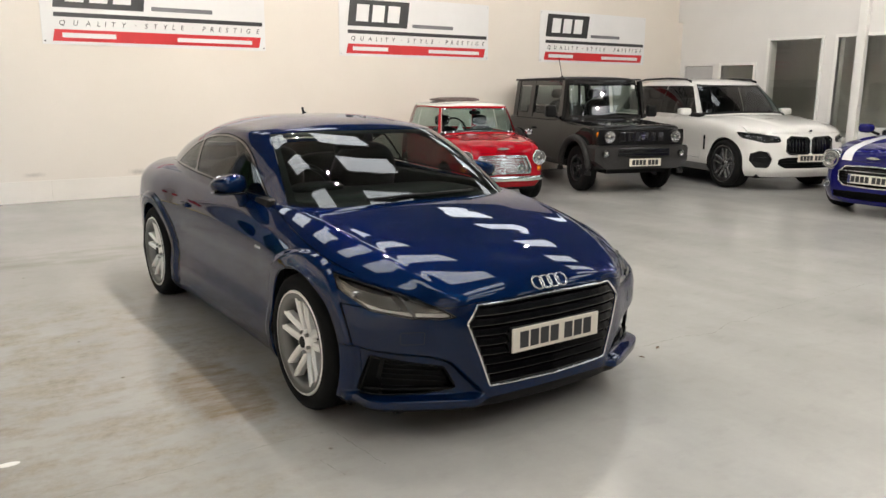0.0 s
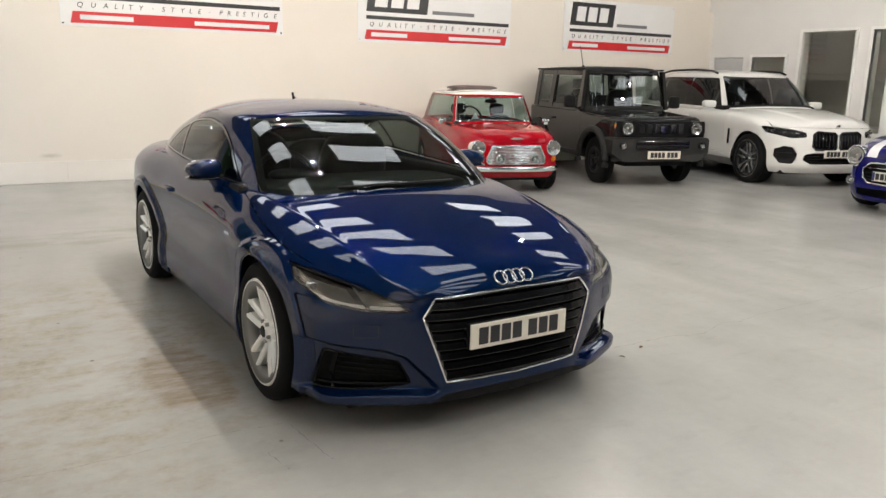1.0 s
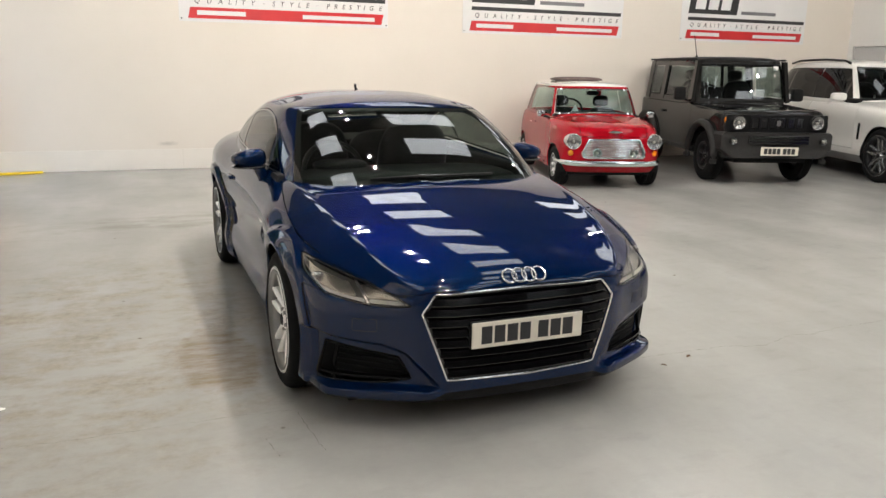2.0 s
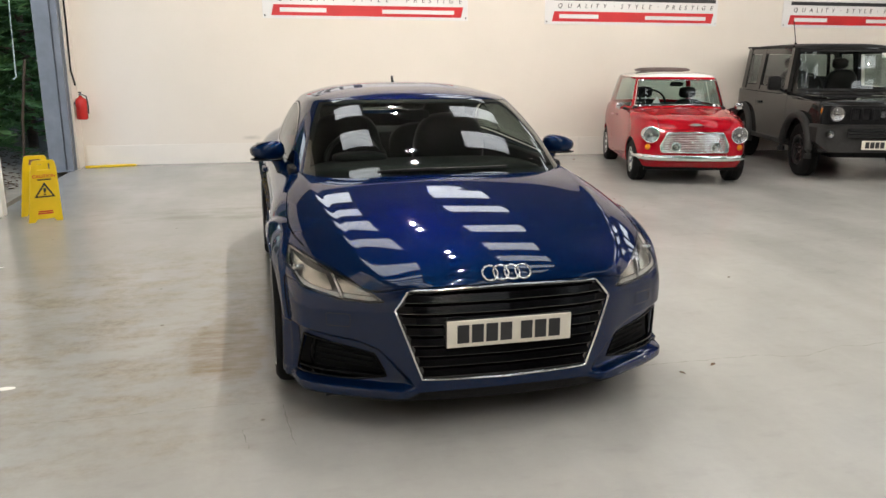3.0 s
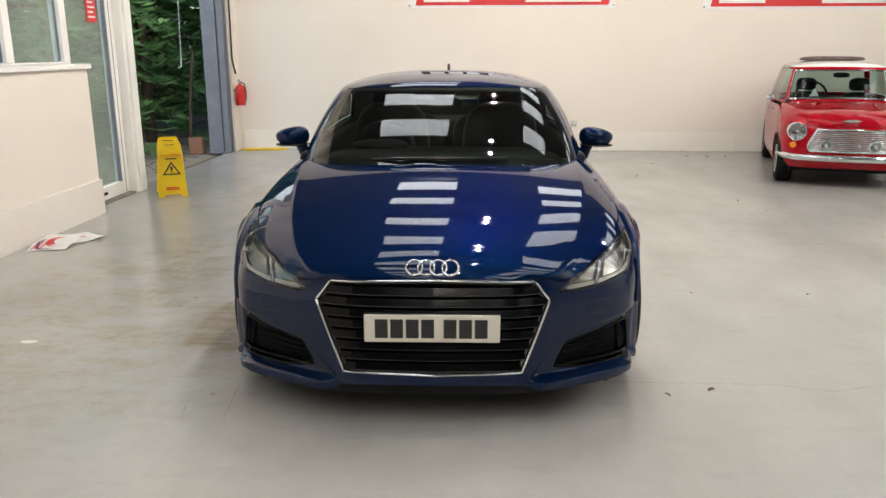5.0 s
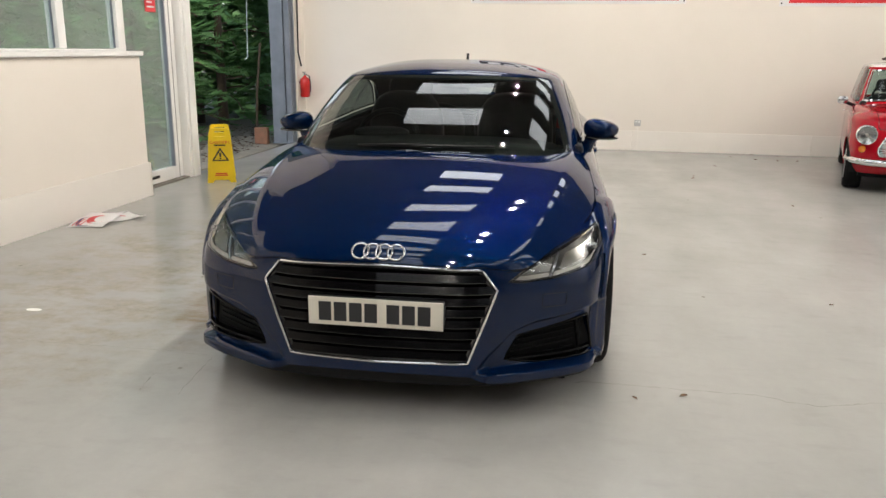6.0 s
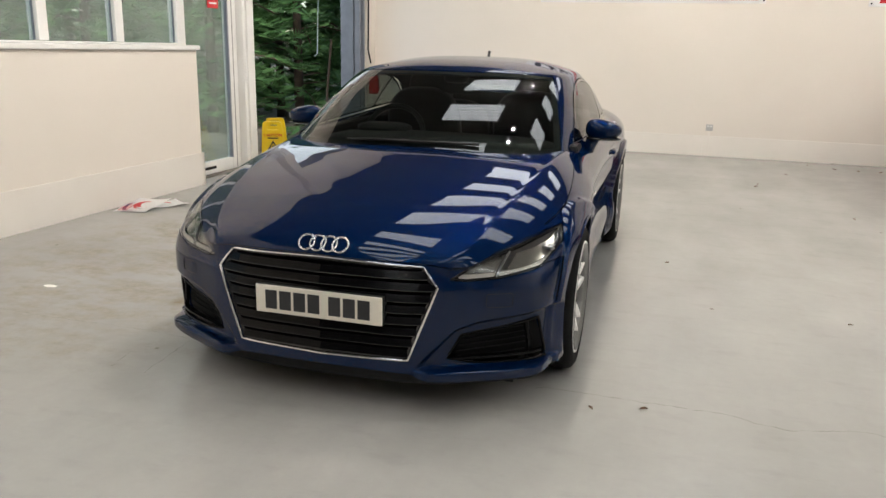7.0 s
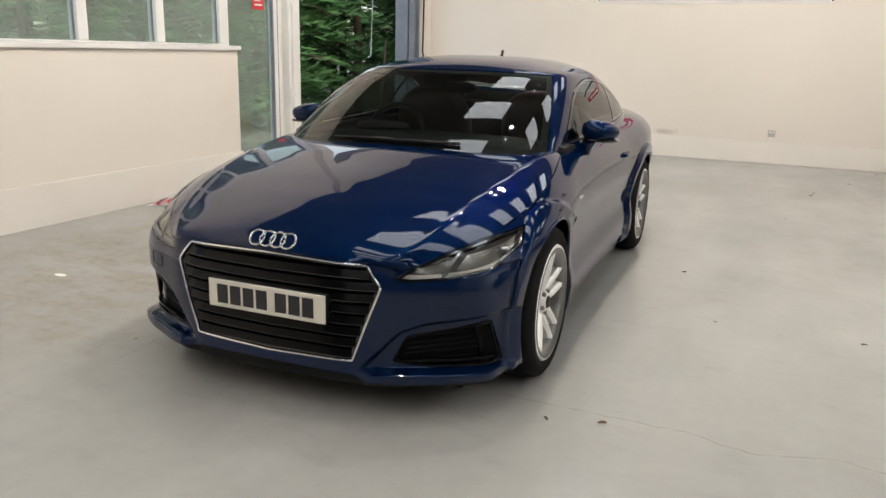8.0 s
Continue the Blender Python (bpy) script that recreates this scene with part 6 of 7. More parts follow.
    for k in range(3):
        part("fabric_fold", tube([(x, 1.98 + 0.10 * k, 1.352 + 0.010 * (k % 2) - 0.02 * (x / 0.4) ** 4) for x in np.linspace(-0.35, 0.35, 9)], 0.018, 8, flat=0.8), M_FABRIC, cover, smooth=True)
    seats(car, (-0.3, 0.3), 1.45, 0.52, M_LEATHER, 0.22)
    steering(car, (-0.30, 1.22, 0.93), 0.17)
    part("dashboard", boxes((-0.6, 0.6, 0.95, 1.05, 0.72, 0.90), (-0.62, 0.62, 0.95, 2.7, 0.25, 0.4), (-0.6, 0.6, 2.2, 2.85, 0.4, 0.85), bevel=0.03), M_TRIM, car, "dark dashboard and cabin floor")
    part("interior_mirror", blob((0.09, 0.015, 0.03), Matrix.Translation((0.0, 1.20, 1.17)), 3, 12, 8), M_TRIM, car, smooth=True)
    part("paper_card", prism([(-0.36, 0.90), (-0.22, 0.90), (-0.29, 1.02)], 0.995, 0.998), M_BANNER, car, "white folded card on the dashboard")
    part("underbody", boxes((-0.55, 0.55, 0.25, 2.9, 0.16, 0.25)), M_BLACK, car)
    return car


def small_offroader(m):
    shell = Shell([(0, 0.13), (0.45, 0.14), (0.62, 0.16), (0.705, 0.22), (0.735, 0.34), (0.745, 1.0), (0.75, 2.6), (0.74, 3.25), (0.70, 3.42), (0.55, 3.47), (0, 3.48)],
                  curve((0.3, 0.10), (0.45, 0.03), (0.60, 0.0), (0.90, 0.005), (1.05, 0.03)), curve((0.3, 0.03), (0.4, 0.0), (0.8, 0.0), (1.0, 0.008), (1.1, 0.03)),
                  curve((0.3, 0.05), (0.5, 0.0), (1.1, 0.01)),
                  curve((0, 0.985), (0.2, 1.005), (0.6, 1.03), (1.1, 1.055), (1.3, 1.06), (3.48, 1.07)), curve((0, 0.96), (0.2, 0.98), (0.6, 1.0), (1.1, 1.03), (1.3, 1.04), (3.48, 1.05)),
                  bow=5.0, nu=170, nv=80, rounds=4, z0=0.36, fw=(0.2, 0.4), rw=(3.2, 3.4), spine=(1.0, 3.2))
    cabin = Cabin((1.06, 3.44, 0.745, 5.5, 7), (1.24, 3.38, 0.675, 6, 7), 2.2, lambda x, y: shell.height(x, y) - 0.01, lambda x, y: 1.665 + 0 * y, curve((1.2, 1.69), (1.7, 1.71), (3.4, 1.70)),
                  bulge=0.006, nu=200, nv=60, rounds=3, crown=5)
    car, body = car_base("small_offroad_car", "boxy gunmetal grey small off-road car with black plastic trim", m, shell, cabin, M_GREYPAINT, M_BLACK,
                         ((0.70, 2.95), 0.345, 0.165, 0.20, "single", 5, M_BLACKRIM, M_BLACKRIM), 0.43, (0, 42, 0.07, 0.93), (52, 131, 0.14, 0.84), (140, 181, 0.12, 0.84), (1.33, 2.30), 0.985, ((1.12, 3.4, 0.70, 5.5, 7), 2.2), pillar=0.07, glasses=(M_SHADED, M_SHADED))
    body.take(lambda p, a: np.maximum.reduce([p[:, 1] - 1.03, 0.985 - p[:, 2]]), 0.003).mesh("bonnet", M_BLACKGLOSSPAINT, car, "dark glossy bonnet", 0.01)
    for s in (-1, 1):
        d = body.take(lambda p, a: np.maximum.reduce([1.22 - p[:, 1], p[:, 1] - 2.42, 0.42 - p[:, 2], 0.3 - s * p[:, 0]]), 0.003).mesh("door", M_GREYPAINT, car, "grey door", 0.01)
        part("door_handle", blob((0.015, 0.07, 0.02), Matrix.Translation((s * 0.762, 2.25, 0.88)), 3, 12, 8), M_BLACK, d, smooth=True)
    body.mesh("body_shell", M_GREYPAINT, car, "grey boxy body", 0.01)
    grille = part("front_panel", prism([(-0.70, 0.72), (0.70, 0.72), (0.715, 0.80), (0.70, 0.945), (-0.70, 0.945), (-0.715, 0.80)], 0.0, 0.06, face=lambda x, z: 0.095 + 0.06 * max(0, abs(x) - 0.5)), M_BLACK, car, "black plastic front panel")
    for k in range(-3, 3):
        part("grille_slot", boxes((0.125 * k + 0.02, 0.125 * k + 0.105, 0.088, 0.094, 0.775, 0.905), bevel=0.003), M_GLOSSBLACK, grille, "dark upright slot")
        part("slot_bar", boxes((0.125 * k + 0.0, 0.125 * k + 0.018, 0.075, 0.094, 0.765, 0.915), bevel=0.003), M_BLACK, grille)
    part("badge", prism([(-0.035, 0.815), (0.0, 0.80), (0.035, 0.815), (0.02, 0.84), (0.035, 0.865), (0.0, 0.88), (-0.035, 0.865), (-0.02, 0.84)], 0.062, 0.072), M_CHROME, car, "plain bright badge")
    bump = part("front_bumper", prism([(-0.77, 0.50), (-0.60, 0.38), (0.60, 0.38), (0.77, 0.50), (0.77, 0.68), (0.73, 0.715), (-0.73, 0.715), (-0.77, 0.68)], 0.0, 0.30, face=lambda x, z: 0.02 + 0.18 * max(0, abs(x) - 0.55) + 0.06 * max(0, 0.5 - z)), M_DARKPLASTIC, car, "grained dark plastic bumper")
    part("bumper_intake", boxes((-0.42, 0.42, 0.008, 0.022, 0.565, 0.675), bevel=0.004), M_GLOSSBLACK, bump, "dark slot in the bumper")
    for z in (0.60, 0.64):
        part("intake_bar", boxes((-0.41, 0.41, 0.0, 0.014, z, z + 0.012)), M_BLACK, bump)
    number_plate(car, (0.02, 0.0, 0.475))
    for s in (-1, 1):
        round_lamp(car, "headlamp", (s * 0.545, 0.062, 0.845), 0.088, 0.05, M_BLACK, label="round headlamp in a black surround")
        part("indicator", blob((0.034, 0.022, 0.042), Matrix.Translation((s * 0.685, 0.135, 0.875)), 3, 12, 8), M_AMBER, car, "amber indicator lamp", True)
        round_lamp(car, "fog_lamp", (s * 0.625, 0.0, 0.605), 0.046, 0.03, M_BLACK, label="small round fog lamp")
        mirror(car, (s * 0.90, 1.30, 1.175), (0.085, 0.05, 0.095), M_BLACK, 5.0)
        for cy in (0.70, 2.95):
            pts = [(s * 0.775, cy + 0.455 * math.cos(t), 0.345 + 0.455 * math.sin(t)) for t in np.linspace(radians(-8), radians(188), 30)]
            part("wheel_flare", tube(pts, 0.05, 8), M_DARKPLASTIC, car, "grained black wheel flare", True)
        for y0, y1 in ((1.22, 1.36), (2.34, 2.50), (2.98, 3.14)):
            post = bmesh.new()
            low = [post.verts.new((s * x, y, 1.06)) for x, y in ((0.751, y0), (0.751, y1), (0.70, y1), (0.70, y0))]
            high = [post.verts.new((s * (x - 0.072), y, 1.645)) for x, y in ((0.751, y0 + 0.05 * (y0 < 2)), (0.751, y1), (0.70, y1), (0.70, y0 + 0.05 * (y0 < 2)))]
            post.faces.new(low)
            post.faces.new(high[::-1])
            for k in range(4):
                post.faces.new((low[k], low[(k + 1) % 4], high[(k + 1) % 4], high[k]))
            bmesh.ops.recalc_face_normals(post, faces=post.faces)
            part("window_pillar", post, M_GREYPAINT, car, "grey body pillar")
        part("side_step", boxes((s * 0.70 - 0.06, s * 0.70 + 0.06, 1.15, 2.5, 0.36, 0.43), bevel=0.015), M_DARKPLASTIC, car)
        part("roof_gutter", boxes((s * 0.675 - 0.012, s * 0.675 + 0.012, 1.32, 3.20, 1.655, 1.680), bevel=0.006), M_BLACK, car)
        part("wiper", tube([(s * 0.16 - 0.30, 1.08, 1.075), (s * 0.16, 1.07, 1.09), (s * 0.16 + 0.15, 1.06, 1.08)], 0.009, 5), M_BLACK, car)
    part("roof_aerial", tube([(-0.50, 1.75, 1.70), (-0.505, 1.83, 1.90), (-0.51, 1.88, 2.02)], 0.006, 6), M_BLACK, car, "thin black aerial")
    part("aerial_foot", blob((0.02, 0.03, 0.02), Matrix.Translation((-0.50, 1.75, 1.705)), 2, 10, 6), M_BLACK, car)
    seats(car, (-0.34, 0.34), 1.85, 0.82, M_LEATHER, 0.27)
    steering(car, (-0.34, 1.52, 1.13))
    part("dashboard", boxes((-0.66, 0.66, 1.2, 1.45, 0.9, 1.10), (-0.68, 0.68, 1.2, 3.3, 0.45, 0.65), (-0.65, 0.65, 2.6, 2.8, 0.65, 1.25), bevel=0.03), M_TRIM, car, "dark dashboard and cabin floor")
    part("paper_card", boxes((0.45, 0.52, 1.225, 1.228, 1.52, 1.58)), M_BANNER, car, "small white windscreen sticker")
    part("underbody", boxes((-0.5, 0.5, 0.2, 3.4, 0.30, 0.42), (-0.6, 0.6, 0.67, 0.73, 0.30, 0.38)), M_BLACK, car)
    part("spare_wheel_cover", lathe([(0.0, 0.15), (0.30, 0.15), (0.34, 0.10), (0.34, 0.0)], 32, m=Matrix.Translation((0, 3.50, 0.85)) @ Matrix.Rotation(radians(90), 4, "Z")), M_BLACK, car, "black spare wheel cover", True)
    return car


def large_suv(m):
    shell = Shell([(0, 0.045), (0.42, 0.075), (0.68, 0.17), (0.84, 0.34), (0.925, 0.60), (0.965, 0.95), (0.965, 1.5), (0.965, 3.4), (0.975, 3.85), (0.93, 4.5), (0.75, 4.82), (0.4, 4.9), (0, 4.92)],
                  curve((0.2, 0.12), (0.28, 0.03), (0.36, 0.0), (0.55, 0.015), (0.75, 0.03), (0.88, 0.07), (1.0, 0.14)),
                  curve((0.2, 0.10), (0.28, 0.03), (0.4, 0.005), (0.55, 0.03), (0.75, 0.015), (0.9, 0.0), (0.98, 0.02), (1.1, 0.08)), curve((0.2, 0.15), (0.4, 0.02), (0.8, 0.0), (1.1, 0.06)),
                  curve((0, 0.90), (0.1, 0.96), (0.3, 1.01), (0.7, 1.07), (1.2, 1.12), (1.6, 1.14), (3, 1.15), (4.5, 1.15), (4.92, 1.06)),
                  curve((0, 0.82), (0.3, 0.88), (0.6, 0.95), (1.0, 1.0), (1.5, 1.03), (3, 1.06), (4.5, 1.08), (4.92, 1.0)), bow=3.0, nu=190, nv=90, rounds=12, z0=0.22, fw=(0.3, 0.8), rw=(4.2, 4.7), spine=(1.2, 4.2),
                  top_feature=lambda x, y: 0.015 * (1 - step(0.0, 0.05, np.abs(x) - 0.35 - 0.15 * y)) * (1 - step(1.0, 1.4, y)))
    cabin = Cabin((1.36, 4.82, 0.905, 3.6, 4), (2.06, 4.40, 0.69, 4, 4), 3.0, lambda x, y: shell.height(x, y) - 0.012, curve_xy(curve((2.0, 1.625), (2.5, 1.665), (3.5, 1.665), (4.4, 1.60))),
                  curve((2.0, 1.645), (2.4, 1.70), (3.0, 1.725), (3.8, 1.71), (4.4, 1.65)), bulge=0.03, nu=200, nv=70, rounds=8)
    car, body = car_base("large_suv", "large pearl white sport utility car with black trim", m, shell, cabin, M_PEARL, M_PEARL,
                         ((0.88, 3.855), 0.375, 0.28, 0.298, "twin", 5, M_TWOTONE, M_BLACKRIM), 0.415, (0, 50, 0.05, 0.92), (57, 135, 0.08, 0.84), (146, 181, 0.1, 0.85), (2.05, 2.88, 3.75), 9, ((1.42, 4.75, 0.86, 3.6, 4), 3.0), glasses=(M_SHADED, M_DARKGLASS))
    front = lambda p: np.where(p[:, 1] < 0.8, 0.0, 1.0)
    lamp = [(0.49, 0.752), (0.70, 0.735), (0.885, 0.795), (0.91, 0.885), (0.72, 0.868), (0.51, 0.825)]
    lens = body.take(lambda p, a: inside(lamp)(p) + front(p), 0.003)
    kidney = [(0.025, 0.60), (0.06, 0.565), (0.36, 0.575), (0.41, 0.62), (0.40, 0.79), (0.34, 0.83), (0.06, 0.815), (0.025, 0.78)]
    body.take(lambda p, a: inside(kidney)(p) + front(p))
    vent = [(0.66, 0.36), (0.80, 0.36), (0.85, 0.46), (0.84, 0.57), (0.76, 0.62), (0.66, 0.60), (0.61, 0.50)]
    body.take(lambda p, a: inside(vent)(p) + front(p))
    lower = [(0, 0.36), (0.42, 0.36), (0.54, 0.42), (0.52, 0.50), (0.40, 0.525), (0, 0.525), (-1, 0.525), (-1, 0.36)]
    body.take(lambda p, a: inside(lower)(p) + front(p))
    body.take(lambda p, a: np.maximum.reduce([p[:, 1] - 1.42, 0.885 + 0.09 * step(0.3, 1.2, p[:, 1]) - p[:, 2], np.abs(p[:, 0]) - 0.84]), 0.003).mesh("bonnet", M_PEARL, car, "white bonnet", 0.01)
    for s in (-1, 1):
        for y0, y1 in ((1.50, 2.85), (2.87, 3.72)):
            d = body.take(lambda p, a: np.maximum.reduce([y0 - p[:, 1], p[:, 1] - y1, 0.42 - p[:, 2], 0.3 - s * p[:, 0]]), 0.003).mesh("door", M_PEARL, car, "white door", 0.01)
            part("door_handle", blob((0.02, 0.10, 0.018), Matrix.Translation((s * 0.972, y1 - 0.16, 0.93)), 3, 14, 8), M_PEARL, d, smooth=True)
    sills = body.take(lambda p, a: np.maximum(p[:, 2] - 0.335, 0.95 - p[:, 1]))
    sills.mesh("sill", M_SILLGREY, car, "grey lower sill")
    body.mesh("body_shell", M_PEARL, car, "white body", 0.012)
    f = lambda x, z: float(shell.face(x, z))
    for s in (-1, 1):
        k = part("kidney_grille", prism([(s * x, z) for x, z in kidney], 0.03, 0.04, face=f), M_GLOSSBLACK, car, "black kidney-shaped grille half")
        for i in range(6):
            x = 0.075 + 0.055 * i
            part("grille_bar", tube([(s * x, f(x, z) + 0.012, z) for z in (0.59, 0.70, 0.805)], 0.011, 6), M_GLOSSBLACK, k, smooth=True)
        loop = [(s * x, f(x, z) - 0.006, z) for x, z in kidney]
        part("kidney_rim", tube(loop, 0.016, 8, True), M_GLOSSBLACK, k, smooth=True)
        lz = lens.split(lambda p, a: -s * p[:, 0])[0]
        lo = lz.mesh("headlamp", M_LENS, car, "slim clear headlamp")
        lz.mesh("lamp_housing", M_MESH, lo, "dark lamp interior", shift=0.05)
        for x, z in ((0.60, 0.795), (0.74, 0.805), (0.83, 0.83)):
            part("lamp_reflector", blob((0.04, 0.015, 0.02), Matrix.Translation((s * x, f(x, z) + 0.03, z)), 2.6, 12, 8), M_REFLECTOR, lo, smooth=True)
        v = part("corner_vent", prism([(s * x, z) for x, z in vent], 0.03, 0.04, face=f), M_BLACK, car, "black corner air vent")
        part("vent_wing", bar([(s * x, f(x, 0.49) + 0.01, 0.49) for x in (0.66, 0.74, 0.82)], 0.03, 0.06), M_BLACK, v)
        mirror(car, (s * 1.01, 1.92, 1.155), (0.115, 0.065, 0.062), M_PEARL, 3.6)
        part("roof_rail", tube([(s * 0.66, 2.30, 1.655), (s * 0.66, 2.45, 1.695), (s * 0.665, 3.0, 1.715), (s * 0.665, 3.8, 1.700), (s * 0.66, 4.10, 1.655)], 0.018, 8), M_BLACK, car, "black roof rail", True)
        part("wing_vent", boxes((s * 0.958 - 0.006, s * 0.958 + 0.006, 1.36, 1.40, 0.56, 0.80), bevel=0.003), M_GLOSSBLACK, car, "slim black vent")
        part("tail_lamp", blob((0.18, 0.08, 0.07), Matrix.Translation((s * 0.74, 4.72, 1.0)), 3, 14, 8), M_REDLENS, car, "red tail lamp", True)
    low = part("lower_grille", prism([(-0.42, 0.36), (0.42, 0.36), (0.54, 0.42), (0.52, 0.50), (0.40, 0.525), (-0.40, 0.525), (-0.52, 0.50), (-0.54, 0.42)], 0.05, 0.06, face=f), M_MESH, car, "black lower grille")
    for z in (0.39, 0.43, 0.47, 0.505):
        part("grille_bar", bar([(x, f(x, z) + 0.03, z) for x in np.linspace(-0.46, 0.46, 9)], 0.02, 0.012), M_BLACK, low)
    part("badge", lathe([(0.0, 0.006), (0.03, 0.006), (0.040, 0.0)], 24, m=Matrix.Translation((0, 0.115, 0.905)) @ pose(0, 0, 0, 40) @ Matrix.Rotation(radians(-90), 4, "Z")), M_CHROME, car, "round badge")
    number_plate(car, (0, 0.015, 0.515))
    part("dashboard", boxes((-0.85, 0.85, 1.7, 2.1, 0.9, 1.14), (-0.85, 0.85, 1.6, 4.5, 0.5, 0.7), bevel=0.04), M_TRIM, car, "dark dashboard and cabin floor")
    seats(car, (-0.4, 0.4), 2.55, 0.80, M_LEATHER, 0.30)
    seats(car, (-0.45, 0.0, 0.45), 3.45, 0.80, M_LEATHER, 0.28)
    steering(car, (-0.40, 2.22, 1.16))
    part("underbody", boxes((-0.75, 0.75, 0.3, 4.7, 0.2, 0.34)), M_BLACK, car)
    return car


def striped_hatchback(m):
    shell = Shell([(0, 0.045), (0.34, 0.065), (0.57, 0.15), (0.73, 0.32), (0.80, 0.55), (0.84, 0.85), (0.85, 1.4), (0.85, 2.8), (0.83, 3.3), (0.72, 3.65), (0.4, 3.8), (0, 3.82)],
                  curve((0.12, 0.10), (0.18, 0.03), (0.3, 0.0), (0.5, 0.01), (0.65, 0.035), (0.75, 0.09), (0.85, 0.16)), curve((0.12, 0.1), (0.2, 0.02), (0.45, 0.01), (0.7, 0.0), (0.85, 0.03), (1.0, 0.08)),
                  curve((0.12, 0.12), (0.3, 0.0), (0.7, 0.0), (1.0, 0.06)),
                  curve((0, 0.70), (0.1, 0.775), (0.3, 0.85), (0.7, 0.92), (1.1, 0.965), (1.4, 0.975), (3.6, 1.0), (3.82, 0.92)), curve((0, 0.62), (0.3, 0.72), (0.6, 0.80), (1.0, 0.86), (1.5, 0.89), (3.6, 0.95), (3.82, 0.9)),
                  bow=3.0, nu=170, nv=80, rounds=14, z0=0.14, fw=(0.3, 0.7), rw=(3.2, 3.6), spine=(1.0, 3.3))
    cabin = Cabin((1.20, 3.72, 0.79, 3.6, 4), (1.74, 3.45, 0.60, 4, 4), 2.4, lambda x, y: shell.height(x, y) - 0.012, lambda x, y: 1.335 + 0 * y, curve((1.7, 1.355), (2.2, 1.395), (3.0, 1.39), (3.5, 1.35)), bulge=0.02, nu=180, nv=60, rounds=7)
    car, body = car_base("striped_hatchback", "deep blue hatchback with white bonnet stripes", m, shell, cabin, M_ROYAL, M_BLACK, ((0.74, 3.235), 0.308, 0.20, 0.215, "twin", 5, M_BLACKRIM, M_BLACKRIM), 0.345,
                         (0, 52, 0.05, 0.92), (58, 132, 0.08, 0.9), (142, 181, 0.1, 0.85), (2.6,), 0.98, ((1.26, 3.66, 0.75, 3.6, 4), 2.4))
    front = lambda p: np.where(p[:, 1] < 0.7, 0.0, 1.0)
    grid = [(0, 0.615), (0.34, 0.60), (0.43, 0.53), (0.42, 0.42), (0.34, 0.365), (0, 0.355), (-1, 0.355), (-1, 0.615)]
    body.take(lambda p, a: inside(grid)(p) + front(p))
    low = [(0, 0.30), (0.50, 0.29), (0.52, 0.20), (0, 0.19), (-1, 0.19), (-1, 0.30)]
    body.take(lambda p, a: inside(low)(p) + front(p))
    bonnet = body.take(lambda p, a: np.maximum.reduce([p[:, 1] - 1.20, 0.665 - p[:, 2], np.abs(p[:, 0]) - 0.72]), 0.003)
    stripes = bonnet.take(lambda p, a: np.abs(np.abs(p[:, 0]) - 0.36 + 0.04 * p[:, 1]) - 0.075)
    bon = bonnet.mesh("bonnet", M_ROYAL, car, "deep blue bonnet with white stripes", 0.008)
    stripes.mesh("bonnet_stripe", M_STRIPE, bon, "white painted stripes", 0.008)
    body.mesh("body_shell", M_ROYAL, car, "deep blue body", 0.01)
    f = lambda x, z: float(shell.face(x, z))
    loop = [(0, 0.615), (0.34, 0.60), (0.43, 0.53), (0.42, 0.42), (0.34, 0.365), (0, 0.355), (-0.34, 0.365), (-0.42, 0.42), (-0.43, 0.53), (-0.34, 0.60)]
    g = part("radiator_grille", prism(loop, 0.04, 0.05, face=lambda x, z: 0.06 + 0.25 * x * x), M_MESH, car, "black hexagonal grille with chrome rim")
    part("grille_surround", tube([(x, f(x, z) - 0.002, z) for x, z in loop], 0.011, 8, True), M_CHROME, g, "chrome surround", True)
    for z in (0.545, 0.575):
        part("grille_bar", bar([(x, f(x, z) + 0.01, z) for x in np.linspace(-0.40, 0.40, 11)], 0.02, 0.010), M_CHROME if z < 0.55 else M_GLOSSBLACK, g)
    for z in (0.40, 0.44, 0.48, 0.51):
        part("grille_bar", bar([(x, f(x, z) + 0.025, z) for x in np.linspace(-0.40, 0.40, 11)], 0.02, 0.012), M_GLOSSBLACK, g)
    part("lower_intake", prism([(-0.50, 0.29), (0.50, 0.29), (0.52, 0.20), (-0.52, 0.20)], 0.05, 0.06, face=f), M_MESH, car, "black lower intake")
    part("badge", prism([(-0.09, 0.712), (-0.03, 0.70), (0.03, 0.70), (0.09, 0.712), (0.03, 0.73), (-0.03, 0.73)], -0.004, 0.03, face=lambda x, z: 0.065), M_CHROME, car, "winged chrome badge")
    pl = number_plate(car, (0, 0.02, 0.455))
    part("plate_band", boxes((-0.258, -0.225, -0.0060, -0.0042, -0.05, 0.05)), M_NAVY, pl, "blue band")
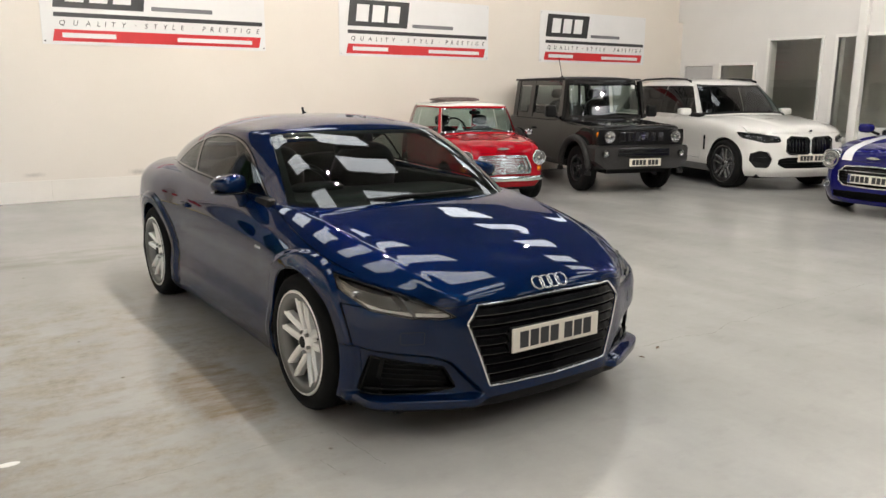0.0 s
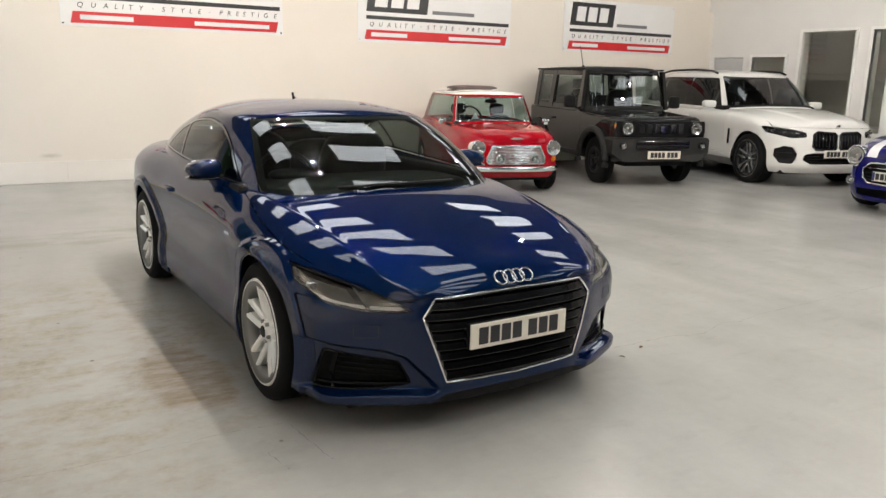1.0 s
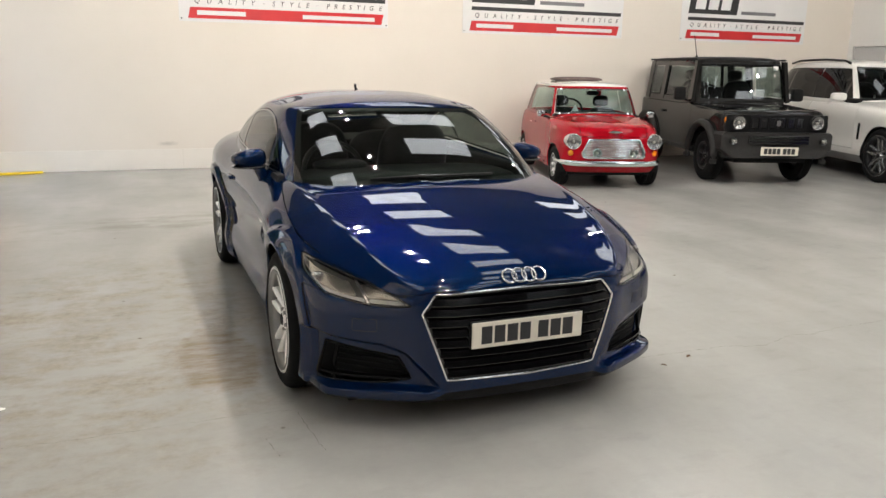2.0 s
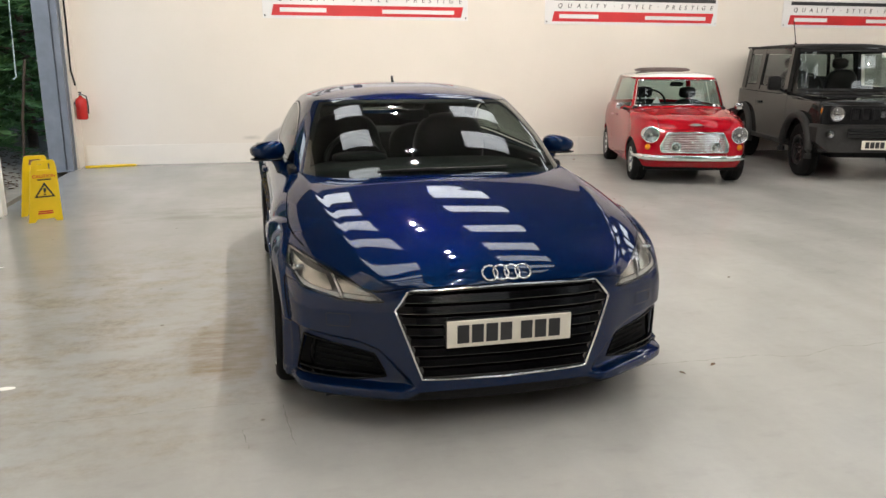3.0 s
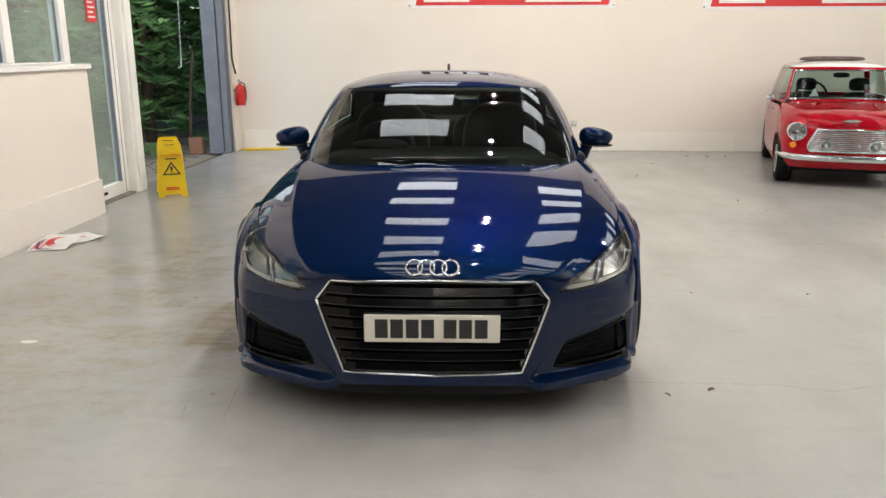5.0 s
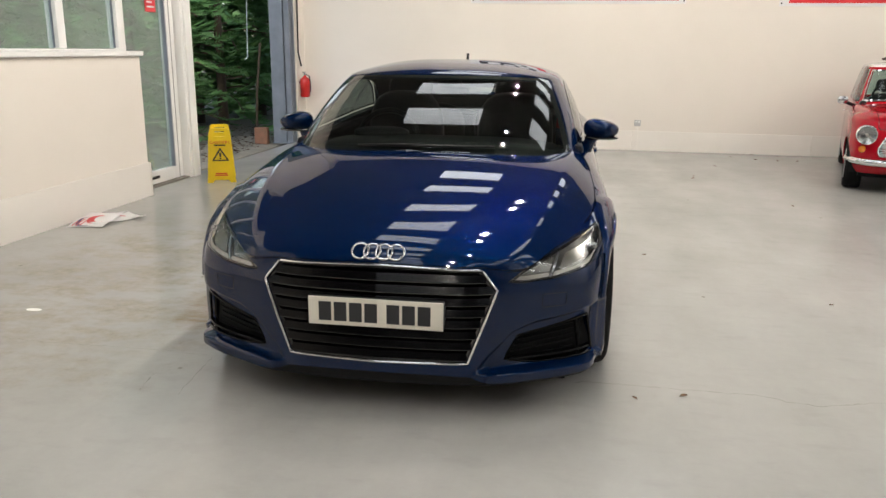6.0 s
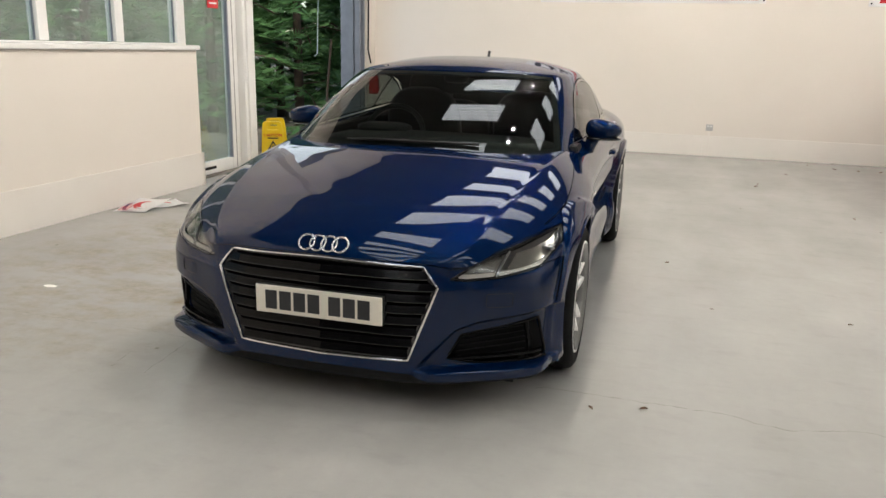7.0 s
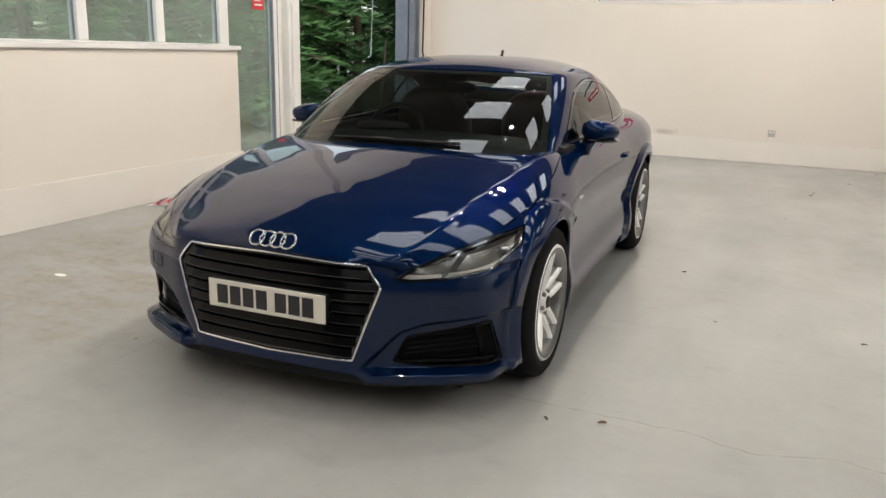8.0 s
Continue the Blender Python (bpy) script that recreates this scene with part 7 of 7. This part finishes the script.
    for s in (-1, 1):
        round_lamp(car, "headlamp", (s * 0.585, f(0.585, 0.66) - 0.045, 0.665), 0.115, 0.14, label="round headlamp with chrome ring")
        part("light_ring", tube([(s * 0.585 + 0.095 * math.cos(t), f(0.585, 0.66) - 0.062, 0.665 + 0.095 * math.sin(t)) for t in np.linspace(0, 2 * math.pi, 24, endpoint=False)], 0.008, 6, True), M_LAMPBAR, car, smooth=True)
        round_lamp(car, "fog_lamp", (s * 0.62, f(0.62, 0.36) - 0.03, 0.36), 0.045, 0.03, label="small round fog lamp")
        mirror(car, (s * 0.93, 1.45, 1.01), (0.10, 0.065, 0.062), M_ROYAL, 3.2)
    part("dashboard", boxes((-0.72, 0.72, 1.45, 1.75, 0.8, 1.0), (-0.74, 0.74, 1.4, 3.5, 0.35, 0.5), bevel=0.03), M_TRIM, car, "dark dashboard and cabin floor")
    seats(car, (-0.35, 0.35), 2.1, 0.60, M_LEATHER, 0.28)
    steering(car, (-0.35, 1.85, 0.98))
    part("underbody", boxes((-0.6, 0.6, 0.3, 3.6, 0.14, 0.22)), M_BLACK, car)
    return car


M_BLACKGLOSSPAINT = paint("black_glossy_paint", (0.006, 0.006, 0.0065), (0.011, 0.011, 0.012), 1.0, 0.0, 0.4, 0.0)
M_DARKPLASTIC = mottled("grained_dark_plastic", (0.018, 0.0175, 0.017), (0.027, 0.0265, 0.026), 40, 0.6, 0.15, spec=0.3)
M_SILLGREY = mottled("grey_sill_plastic", (0.20, 0.20, 0.20), (0.16, 0.16, 0.16), 10, 0.4)
M_TWOTONE = material("two_tone_rim", (0.22, 0.22, 0.22), 0.25, 0.8)


def at_wheel(contact, local, yaw):
    """The pose that brings a car's front wheel foot to a place on the floor."""
    a = radians(yaw)
    x, y = local
    return pose(contact[0] - (x * math.cos(a) - y * math.sin(a)), contact[1] - (x * math.sin(a) + y * math.cos(a)), 0, 0, 0, yaw)


small_classic(at_wheel((5.73, 8.67), (-0.62, 0.52), -15.5))
small_offroader(at_wheel((8.05, 8.57), (-0.68, 0.70), -15.5))
large_suv(at_wheel((10.40, 7.70), (-0.86, 0.88), -17.0))
striped_hatchback(pose(9.27, 4.86, 0, 0, 0, -92))
